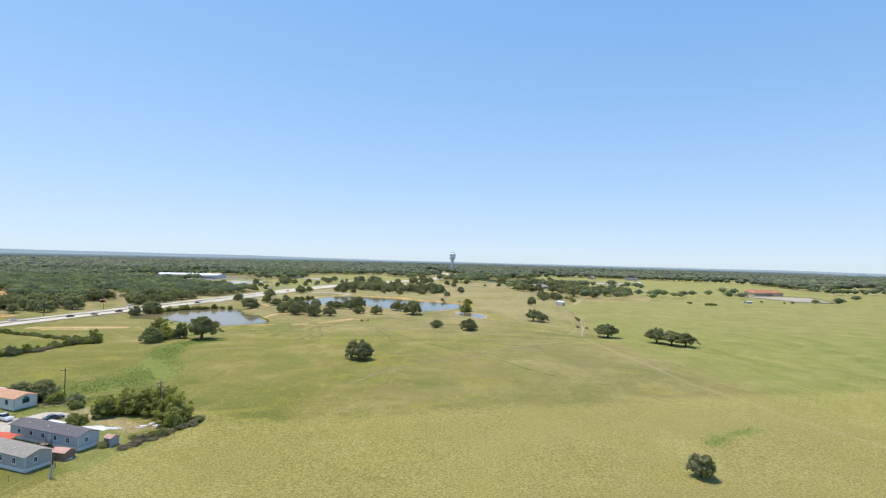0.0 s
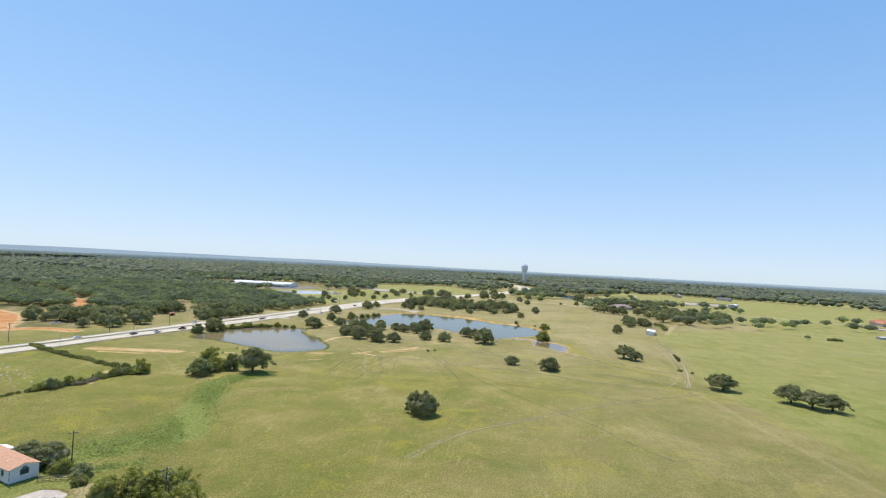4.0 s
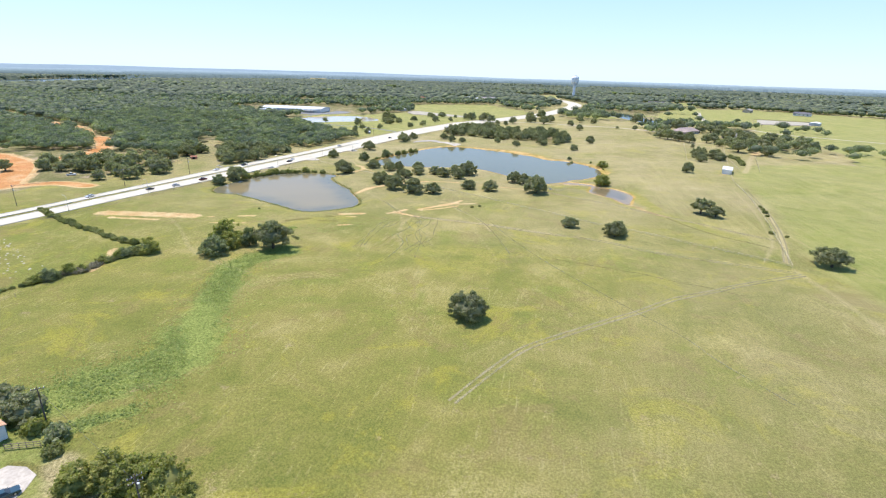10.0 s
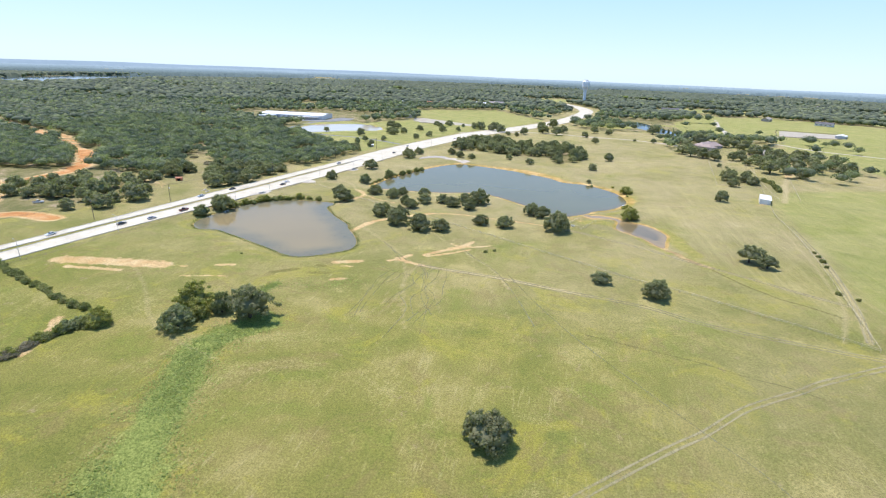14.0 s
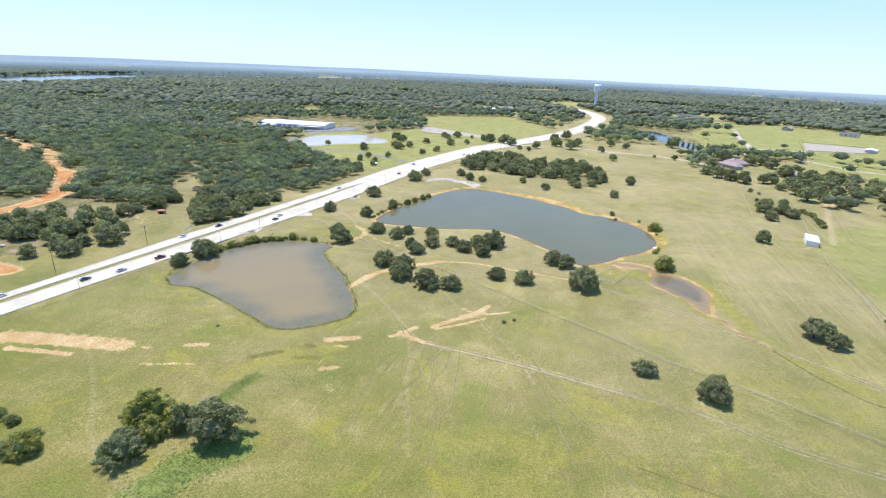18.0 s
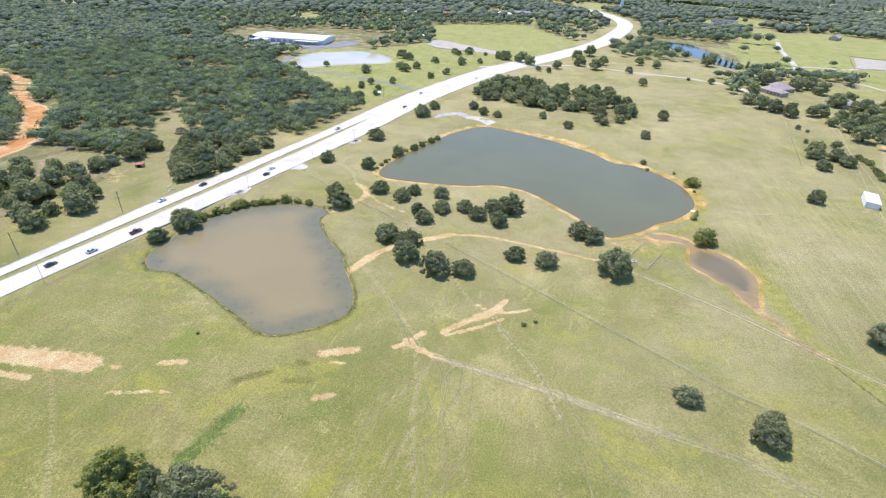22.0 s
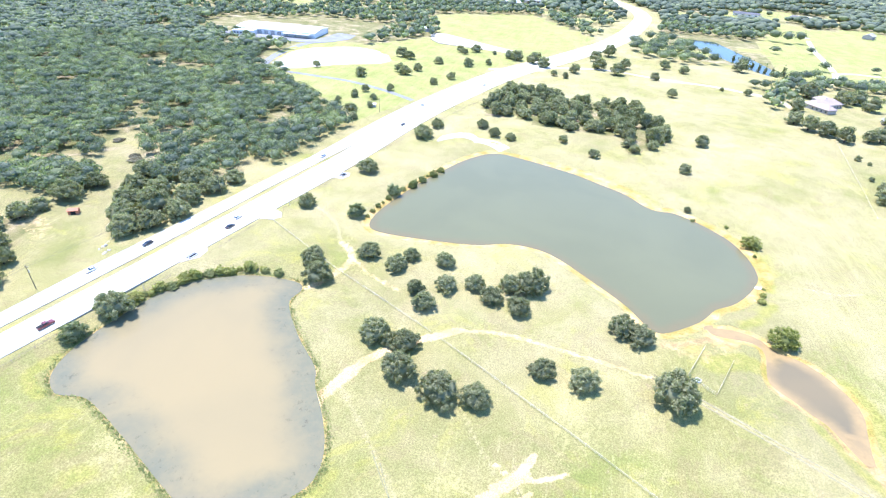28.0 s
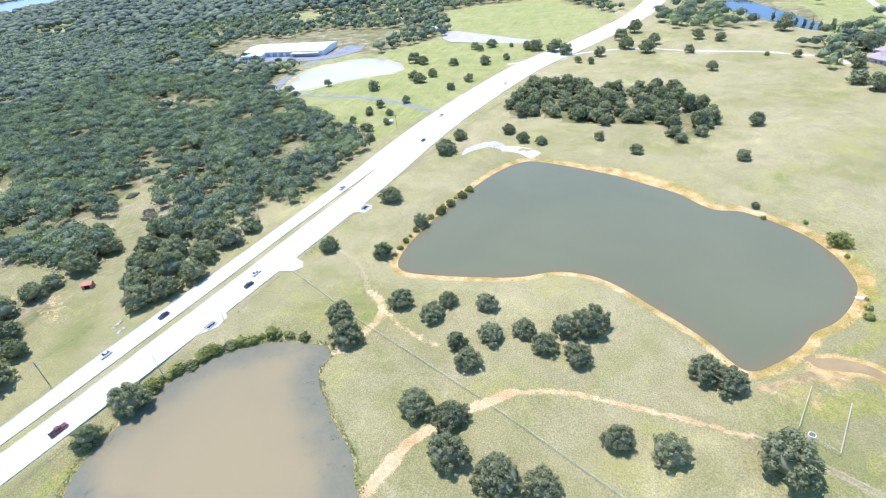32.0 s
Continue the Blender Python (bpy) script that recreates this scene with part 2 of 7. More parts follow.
def leaf_material(name, lo, hi, per="object", gloss=0.22, rough=0.7):
    m = Nodes(name)
    p = m.pos()
    r = m.rnd() if per == "object" else m.attr("tint")[0]
    f = m.math("ADD", m.math("MULTIPLY", r, 0.6), m.math("MULTIPLY", m.noise(p, 0.35, 3), 0.4))
    c = m.mix(m.step(f, 0.15, 0.85), lo, hi)
    c = m.mix(m.island(), m.mix(1.0, c, (0.72, 0.74, 0.7), "MULTIPLY"), m.mix(1.0, c, (1.3, 1.25, 1.2), "MULTIPLY"))
    m.done(c, rough, 0, gloss)
    tl = m.t.nodes.new("ShaderNodeBsdfTranslucent")
    m.put(tl.inputs[0], m.mix(1.0, c, (1.1, 1.3, 0.6), "MULTIPLY"))
    mx = m.t.nodes.new("ShaderNodeMixShader")
    mx.inputs[0].default_value = 0.45
    m.t.links.new(m.bsdf.outputs[0], mx.inputs[1])
    m.t.links.new(tl.outputs[0], mx.inputs[2])
    m.t.links.new(mx.outputs[0], m.out.inputs[0])
    return m.mat


def water_material(name, murk, clear, weeds, spots=0.5):
    m = Nodes(name)
    p = m.pos()
    n = m.noise(p, 0.02, 3, 0.5, 0.4)
    edge = m.step(m.math("ADD", m.attr("shallow")[0], m.math("MULTIPLY", m.math("SUBTRACT", m.noise(p, 0.06, 6, 0.7), 0.5), 0.55)), 0.25, 0.95)
    c = m.mix(m.step(n, 0.35, 0.65), murk, clear)
    c = m.mix(m.math("MULTIPLY", edge, m.step(m.noise(p, 0.21, 5, 0.75), 0.3, 0.65, 0.65, 1.0)), c, weeds)
    c = m.mix(m.math("MULTIPLY", edge, m.step(m.noise(p, 0.32, 6, 0.8), 0.57, 0.68, 0.0, spots)), c, tuple(0.45 * x for x in weeds))
    m.bump(m.noise(p, 1.2, 2), 0.06, 0.05)
    return m.done(c, 0.09, 0, 0.14)


def concrete_material(name, base):
    m = Nodes(name)
    p = m.pos()
    n = m.math("ADD", m.math("MULTIPLY", m.noise(p, 0.09, 4, 0.6), 0.5), m.math("MULTIPLY", m.noise(p, 1.4, 3), 0.5))
    lo = tuple(0.80 * x for x in base)
    hi = tuple(1.14 * x for x in base)
    m.bump(m.noise(p, 6, 2), 0.2, 0.02)
    return m.done(m.mix(m.step(n, 0.35, 0.65), lo, hi), 0.85, 0, 0.3)


M_GROUND = ground_material()
M_OAK = leaf_material("oak_leaves", (0.208, 0.208, 0.112), (0.300, 0.292, 0.164))
M_ELM = leaf_material("yellow_green_leaves", (0.262, 0.264, 0.076), (0.345, 0.325, 0.108))
M_BUSH = leaf_material("scrub_leaves", (0.195, 0.205, 0.082), (0.300, 0.290, 0.122))
M_CEDAR = leaf_material("grey_green_leaves", (0.185, 0.200, 0.105), (0.260, 0.270, 0.150))
M_WOODS = leaf_material("woodland_leaves", (0.142, 0.164, 0.118), (0.286, 0.304, 0.154), "tint", 0.25, 0.75)
M_BRUSH = leaf_material("dry_brush", (0.210, 0.180, 0.132), (0.305, 0.262, 0.190))
M_BARK = plain("bark", (0.085, 0.068, 0.052), 0.95, scale=2)
M_WATER_1 = water_material("brown_pond_water", (0.236, 0.178, 0.086), (0.218, 0.168, 0.084), (0.136, 0.126, 0.078), 0.7)
M_WATER_2 = water_material("green_pond_water", (0.130, 0.123, 0.062), (0.120, 0.114, 0.058), (0.142, 0.112, 0.056), 0.2)
M_WATER_3 = water_material("red_brown_water", (0.165, 0.124, 0.064), (0.135, 0.108, 0.060), (0.285, 0.190, 0.082), 0.2)
M_WATER_4 = water_material("pale_pond_water", (0.44, 0.38, 0.27), (0.40, 0.35, 0.26), (0.34, 0.29, 0.19), 0.15)
M_WATER_5 = water_material("blue_pond_water", (0.035, 0.055, 0.060), (0.035, 0.055, 0.060), (0.05, 0.06, 0.04))
M_ROAD = concrete_material("road_concrete", (0.52, 0.452, 0.335))
M_SAND = concrete_material("arena_sand", (0.37, 0.315, 0.235))
M_KERB = concrete_material("kerb_concrete", (0.44, 0.42, 0.375))
M_DRIVE = concrete_material("driveway_concrete", (0.45, 0.385, 0.305))
M_ASPHALT = concrete_material("asphalt", (0.20, 0.19, 0.18))
M_PAINT = plain("white_road_paint", (0.70, 0.70, 0.68), 0.6)
M_STONE = plain("pale_stone", (0.45, 0.39, 0.33), 0.9, scale=0.8)
M_WHITE = plain("white_metal", (0.75, 0.73, 0.69), 0.45, scale=0.3, vary=0.1)
M_BLUE = plain("pale_blue_siding", (0.46, 0.51, 0.56), 0.6, vary=0.1)
M_GREY = plain("grey_siding", (0.40, 0.41, 0.42), 0.6, vary=0.1)
M_CREAM = plain("off_white_siding", (0.70, 0.68, 0.65), 0.6, vary=0.1)
M_TRIM = plain("white_trim", (0.74, 0.74, 0.73), 0.5, vary=0.1)
M_SHINGLE = plain("dark_shingle", (0.120, 0.112, 0.112), 0.9, scale=1.5)
M_SHINGLE_TAN = plain("tan_shingle", (0.28, 0.25, 0.21), 0.9, scale=1.5)
M_SHINGLE_ORANGE = plain("faded_orange_shingle", (0.52, 0.29, 0.17), 0.9, scale=1.5)
M_SHINGLE_PINK = plain("dusty_pink_roofing", (0.48, 0.29, 0.22), 0.9, scale=1.5)
M_SHINGLE_MAUVE = plain("weathered_mauve_shingle", (0.33, 0.252, 0.212), 0.9, scale=1.5)
M_TILE_RED = plain("terracotta_roofing", (0.42, 0.17, 0.09), 0.85, scale=0.7)
M_RED = plain("red_canvas", (0.60, 0.10, 0.035), 0.7)
M_GLASS = plain("dark_window_glass", (0.035, 0.045, 0.055), 0.12, spec=0.35)
M_WOOD = plain("weathered_wood", (0.24, 0.18, 0.13), 0.9, scale=2)
M_POLE = plain("pole_timber", (0.12, 0.095, 0.07), 0.9, scale=2)
M_PIPE = plain("white_pipe_rail", (0.56, 0.475, 0.315), 0.6)
M_STEEL = plain("galvanised_steel", (0.42, 0.43, 0.44), 0.4, 0.7)
M_WIRE = plain("cable", (0.06, 0.06, 0.06), 0.6)
M_RUBBER = plain("tyre_rubber", (0.02, 0.02, 0.02), 0.85)
M_RIM = plain("wheel_rim", (0.5, 0.5, 0.52), 0.3, 0.8)
# near-black: shade of openings, also truck bed and door frames
M_DARK = plain("dark_void", (0.012, 0.012, 0.012), 0.9)
M_LAMP_R = plain("tail_light_plastic", (0.35, 0.02, 0.015), 0.25)
M_LAMP_W = plain("headlight_plastic", (0.7, 0.72, 0.74), 0.15)
M_TEAL = plain("teal_trim", (0.06, 0.16, 0.17), 0.5)


def car_paint(name, c):
    m = Nodes(name)
    m.bsdf.inputs["Coat Weight"].default_value = 0.6
    return m.done(m.mix(m.noise(m.obj(), 3, 2), tuple(0.92 * x for x in c), c), 0.3, 0.2, 0.5)


P_WHITE, P_BLACK = car_paint("white_car_paint", (0.75, 0.75, 0.75)), car_paint("black_car_paint", (0.015, 0.015, 0.018))
P_NAVY, P_RED = car_paint("dark_teal_car_paint", (0.02, 0.055, 0.075)), car_paint("maroon_car_paint", (0.14, 0.02, 0.02))
P_SILVER = car_paint("silver_car_paint", (0.42, 0.43, 0.45))


# ---- mesh helpers ----
def part(name, bm, material, parent=None, label=""):
    """Links a bmesh as one mesh object, under a thing or a part."""
    me = bpy.data.meshes.new(name)
    bm.to_mesh(me)
    bm.free()
    me.materials.append(material)
    ob = new(name, me)
    if parent:
        ob.parent = parent
    if label:
        ob["label"] = label
    return ob


def twin(ob, m, parent):
    """Another object on the same mesh."""
    o = new(ob.name.split(".")[0], ob.data)
    o.parent, o.matrix_basis = parent, m
    return o


def thing(name, m, label, category, group="", kind=""):
    e = new(name)
    e.matrix_basis = m
    return tagged(e, label, category, group, kind)


def box(sx, sy, sz, x=0.0, y=0.0, z=0.0, bevel=0.0, bm=None):
    """A box that stands on z."""
    bm = bm or bmesh.new()
    r = bmesh.ops.create_cube(bm, size=1, matrix=Matrix.Translation((x, y, z + sz / 2)) @ Matrix.Diagonal((sx, sy, sz, 1)))
    if bevel:
        es = {e for v in r["verts"] for e in v.link_edges}
        bmesh.ops.bevel(bm, geom=list(es), offset=bevel, segments=1, affect="EDGES")
    return bm


def tube(p, q, r1, r2, n=8, bm=None):
    bm = bm or bmesh.new()
    p, q = Vector(p), Vector(q)
    d = q - p
    m = Matrix.Translation((p + q) / 2) @ d.to_track_quat("Z", "Y").to_matrix().to_4x4()
    bmesh.ops.create_cone(bm, cap_ends=True, segments=n, radius1=r1, radius2=r2, depth=d.length, matrix=m)
    return bm


def mesh_np(name, verts, faces, material, smooth=False):
    """A mesh from arrays; faces is one array of equal-sided faces, or a list of such arrays."""
    faces = faces if isinstance(faces, list) else [faces]
    me = bpy.data.meshes.new(name)
    me.vertices.add(len(verts))
    me.vertices.foreach_set("co", np.ascontiguousarray(verts, dtype=np.float32).ravel())
    loops = np.concatenate([f.ravel() for f in faces]).astype(np.int32)
    sizes = np.concatenate([np.full(len(f), f.shape[1]) for f in faces])
    me.loops.add(len(loops))
    me.loops.foreach_set("vertex_index", loops)
    me.polygons.add(len(sizes))
    me.polygons.foreach_set("loop_start", np.concatenate([[0], np.cumsum(sizes)[:-1]]).astype(np.int32))
    me.polygons.foreach_set("loop_total", sizes.astype(np.int32))
    me.polygons.foreach_set("use_smooth", np.full(len(sizes), smooth))
    me.update(calc_edges=True)
    me.materials.append(material)
    return me


def colours(me, name, rgb):
    at = me.color_attributes.new(name, "FLOAT_COLOR", "POINT")
    at.data.foreach_set("color", np.concatenate([rgb, np.ones((len(rgb), 1))], 1).astype(np.float32).ravel())


def spline(pts, step=3.0, closed=False):
    """Catmull-Rom through plan points, resampled."""
    p = np.array(pts, float)
    n = len(p)
    out = []
    for i in range(n if closed else n - 1):
        if closed:
            a, b, c, d = p[i - 1], p[i], p[(i + 1) % n], p[(i + 2) % n]
        else:
            a, b, c, d = p[max(i - 1, 0)], p[i], p[i + 1], p[min(i + 2, n - 1)]
        k = max(1, int(np.linalg.norm(c - b) / step))
        t = np.linspace(0, 1, k, endpoint=False)[:, None]
        out.append(0.5 * (2 * b + (c - a) * t + (2 * a - 5 * b + 4 * c - d) * t ** 2 + (3 * b - a - 3 * c + d) * t ** 3))
    if not closed:
        out.append(p[-1:])
    return np.concatenate(out)


def dist_line(x, y, pts):
    """Distance of plan points to a polyline."""
    d = np.full(x.shape, 1e9)
    for (ax, ay), (bx, by) in zip(pts[:-1], pts[1:]):
        ux, uy = bx - ax, by - ay
        t = np.clip(((x - ax) * ux + (y - ay) * uy) / (ux * ux + uy * uy + 1e-9), 0, 1)
        np.minimum(d, np.hypot(x - ax - t * ux, y - ay - t * uy), out=d)
    return d


def inside(x, y, poly):
    c = np.zeros(x.shape, bool)
    for (ax, ay), (bx, by) in zip(poly, np.roll(poly, -1, 0)):
        if ay != by:
            c ^= ((ay > y) != (by > y)) & (x < (bx - ax) * (y - ay) / (by - ay) + ax)
    return c


def signed(x, y, poly):
    """Distance to a closed outline, negative inside; far points are left at 999."""
    poly = np.asarray(poly)
    d = np.full(x.shape, 999.0)
    lo, hi = poly.min(0) - 45, poly.max(0) + 45
    k = (x > lo[0]) & (x < hi[0]) & (y > lo[1]) & (y < hi[1])
    dd = dist_line(x[k], y[k], np.vstack([poly, poly[:1]]))
    d[k] = np.where(inside(x[k], y[k], poly), -dd, dd)
    return d


def waves(x, y):
    """Smooth pseudo-random field in about -1..1, for the lie of the land and gaps in the woods."""
    return (np.sin(x * 0.031 + 1.3 * np.sin(y * 0.023)) + np.sin(y * 0.037 + 1.7 * np.sin(x * 0.019 + 2)) + 0.7 * np.sin(x * 0.083 + y * 0.061) + 0.6 * np.sin(x * 0.11 - y * 0.14 + 1)) / 3.0


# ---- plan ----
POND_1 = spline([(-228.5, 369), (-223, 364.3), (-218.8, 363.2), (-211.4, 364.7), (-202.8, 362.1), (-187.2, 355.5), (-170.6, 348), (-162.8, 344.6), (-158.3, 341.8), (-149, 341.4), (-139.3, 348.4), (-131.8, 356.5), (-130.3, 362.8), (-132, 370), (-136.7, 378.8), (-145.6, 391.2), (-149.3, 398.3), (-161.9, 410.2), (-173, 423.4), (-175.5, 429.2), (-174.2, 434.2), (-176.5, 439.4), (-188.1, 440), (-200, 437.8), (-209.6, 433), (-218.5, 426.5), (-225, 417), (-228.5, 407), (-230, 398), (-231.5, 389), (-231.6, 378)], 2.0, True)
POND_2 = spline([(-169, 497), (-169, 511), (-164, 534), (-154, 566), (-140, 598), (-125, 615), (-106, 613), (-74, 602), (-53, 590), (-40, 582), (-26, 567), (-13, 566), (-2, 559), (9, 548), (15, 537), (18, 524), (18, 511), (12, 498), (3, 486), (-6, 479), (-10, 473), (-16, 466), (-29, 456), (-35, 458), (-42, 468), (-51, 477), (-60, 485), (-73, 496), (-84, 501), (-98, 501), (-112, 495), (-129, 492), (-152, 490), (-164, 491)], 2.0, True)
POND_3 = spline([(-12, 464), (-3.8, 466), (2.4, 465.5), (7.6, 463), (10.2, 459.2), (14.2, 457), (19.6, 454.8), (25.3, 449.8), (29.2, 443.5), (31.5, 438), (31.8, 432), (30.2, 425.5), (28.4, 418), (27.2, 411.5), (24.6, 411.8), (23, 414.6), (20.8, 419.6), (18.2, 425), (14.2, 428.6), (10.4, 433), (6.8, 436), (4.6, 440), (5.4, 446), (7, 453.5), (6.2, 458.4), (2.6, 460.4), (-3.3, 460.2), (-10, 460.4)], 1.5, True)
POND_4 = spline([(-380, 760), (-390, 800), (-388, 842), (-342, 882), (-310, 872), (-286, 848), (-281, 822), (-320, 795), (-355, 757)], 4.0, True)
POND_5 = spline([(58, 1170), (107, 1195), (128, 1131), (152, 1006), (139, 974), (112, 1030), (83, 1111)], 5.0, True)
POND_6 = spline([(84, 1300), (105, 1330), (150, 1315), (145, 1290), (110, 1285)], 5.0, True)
ROAD = spline([(-390, -160), (-338, 60), (-300, 190), (-280, 270), (-265.5, 340), (-252.5, 397), (-231, 491), (-217, 560), (-204, 640), (-187, 715), (-150, 834), (-97, 945), (-33, 1103), (11, 1301), (22, 1431), (-2, 1560), (-60, 1690), (-190, 1850)], 4.0)
ROAD_SIDE = np.gradient(ROAD, axis=0)
ROAD_SIDE = np.stack([ROAD_SIDE[:, 1], -ROAD_SIDE[:, 0]], 1) / np.linalg.norm(ROAD_SIDE, axis=1)[:, None]


def road_x(y):
    k = np.argsort(ROAD[:, 1])
    return np.interp(y, ROAD[k, 1], ROAD[k, 0])


FOREST = np.array([(-380, 466), (-357, 460), (-330, 466), (-318, 474), (-328, 492), (-352, 519), (-353, 532), (-334, 532), (-316, 512), (-296, 490), (-282, 500), (-268, 512), (-254, 520), (-246, 550), (-236, 621), (-250, 645), (-291, 673), (-330, 705), (-362, 730), (-405, 773), (-420, 824), (-560, 880), (-600, 974), (-756, 1035), (-1300, 1100), (-1300, 300), (-560, 260), (-470, 360), (-455, 440)], float)
EARTH_STRIP = spline([(-760, 668), (-650, 623), (-604, 606), (-555, 589), (-503, 545), (-457, 518), (-427, 491), (-408, 466), (-402, 445), (-400, 412)], 5.0)
LAWN = np.array([(-236, 630), (-250, 655), (-330, 710), (-400, 790), (-400, 880), (-330, 900), (-270, 1000), (-330, 1190), (-175, 1290), (-60, 1100), (-110, 960), (-170, 850), (-205, 720)], float)
HOME_WOODS = np.array([(96, 765), (108, 822), (155, 900), (230, 940), (262, 880), (287, 824), (274, 690), (252, 635), (214, 635), (190, 650), (176, 673), (150, 690), (127, 720), (104, 745)], float)
GROVE = np.array([(-153, 722), (-145, 778), (-111, 778), (-83, 761), (-56, 769), (-22, 761), (-11, 719), (-1, 680), (-13, 667), (-35, 641), (-41, 676), (-74, 682), (-105, 680), (-122, 691), (-146, 686)], float)
EAST_FIELD = np.array([(82, 312), (95, 383), (111, 488), (113, 530), (140, 590), (215, 628), (300, 640), (560, 720), (900, 700), (900, -100), (120, 120)], float)
EAST_OPEN = np.array([(250, 620), (900, 640), (900, 780), (640, 870), (700, 1000), (420, 1015), (300, 985), (262, 945), (287, 824), (274, 690)], float)
FAR_FIELD = np.array([(150, 960), (300, 980), (420, 1010), (700, 1000), (760, 1250), (420, 1480), (260, 1420), (180, 1220)], float)
PASTURE = np.array([(-205, 640), (-150, 800), (-60, 960), (0, 1040), (120, 990), (160, 960), (100, 850), (96, 765), (120, 700), (190, 640), (250, 630), (560, 700), (1200, 650), (1400, -400), (-800, -400), (-800, 60), (-340, 60), (-280, 270)], float)


def ground_z(x, y):
    x, y = np.asarray(x, float), np.asarray(y, float)
    rd = np.abs(x - road_x(y))
    z = 0.55 * waves(x * 0.8, y * 0.8) * np.clip((rd - 22) / 40, 0, 1)
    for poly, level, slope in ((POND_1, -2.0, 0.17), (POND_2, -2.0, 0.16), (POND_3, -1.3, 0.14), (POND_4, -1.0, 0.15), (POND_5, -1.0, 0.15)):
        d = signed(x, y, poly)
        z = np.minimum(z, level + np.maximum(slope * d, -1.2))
    return z


def gz(x, y):
    return float(ground_z(np.array([x]), np.array([y]))[0])


# ---- ground ----
def axis(lo, hi, step, far_lo, far_hi, grow=1.055):
    a = list(np.arange(lo, hi + step / 2, step))
    s = step
    while a[-1] < far_hi:
        s *= grow
        a.append(a[-1] + s)
    s = step
    while a[0] > far_lo:
        s *= grow
        a.insert(0, a[0] - s)
    return np.array(a)


GX, GY = axis(-260, 112, 1.5, -4850, 4850), axis(120, 560, 1.5, -4500, 4880)
gx, gy = np.meshgrid(GX, GY)
gx, gy = gx.ravel(), gy.ravel()
nx, ny = len(GX), len(GY)


def bell(d, w):
    return np.exp(-(d / w) ** 2)


TRACKS = [
    ([(133, 546), (150, 590), (162, 625), (179, 665), (196, 705), (205, 735)], 2.6, 1.1),
    ([(-89, 345.2), (-80.4, 343.9), (-68.8, 342.7), (-56, 341), (-46.9, 339.6), (-20, 334)], 1.3, 1.0),
    ([(-76.2, 373.3), (-68.2, 362.4), (-60.2, 353), (-54.7, 344.2), (-48, 330)], 0.7, 0.8),
    ([(80, 306), (52, 289), (43, 282), (24.4, 268.5), (10.4, 254.5), (0.5, 246), (-14.5, 232), (-25, 221), (-32, 208.5), (-45, 180)], 1.2, 0.34),
    ([(10.2, 253.7), (17.8, 244.7), (23.4, 236), (28, 227.5), (45, 205)], 0.7, 0.36),
    ([(-50, 345), (-30, 308.5), (-13.5, 284.5), (-2.3, 269.5), (10.2, 253.7)], 0.6, 0.3),
    ([(-106, 347), (-92, 346), (-62, 341), (-31, 336), (5, 329), (43, 318), (78, 309)], 1.0, 0.5),
    ([(-97, 349), (-120, 375), (-137, 392)], 0.9, 0.7),
    ([(-75, 371), (-62, 345), (-50, 315), (-40, 290)], 0.8, 0.5),
    ([(-98, 345), (-92, 325), (-85, 300), (-80, 285)], 0.9, 0.6),
    ([(-85, 345), (-78, 320), (-70, 300)], 0.8, 0.5),
    ([(-80, 372), (-90, 385), (-108, 412)], 0.8, 0.6),
    ([(-36, 428), (-10, 415), (20, 398), (60, 372), (92, 352)], 2.2, 0.62),
    ([(79, 312), (86, 250), (95, 190), (110, 140)], 2.5, 0.55),
    ([(96, 380), (100, 340), (110, 300)], 1.6, 0.5),
    ([(36, 506), (48, 505), (60, 510)], 1.0, 0.8),
    ([(-195, 640), (-150, 830), (-95, 880), (-41, 905), (10, 888), (71, 880), (118, 855), (120, 830)], 2.6, 1.2),
    ([(-172, 470), (-185, 490), (-200, 500)], 1.2, 0.8),
    ([(-110, 155), (-101, 148), (-93, 144), (-87, 140)], 4.0, 1.2),
    ([(-128, 250), (-160, 262), (-190, 290), (-215, 310)], 1.0, 0.6),
]
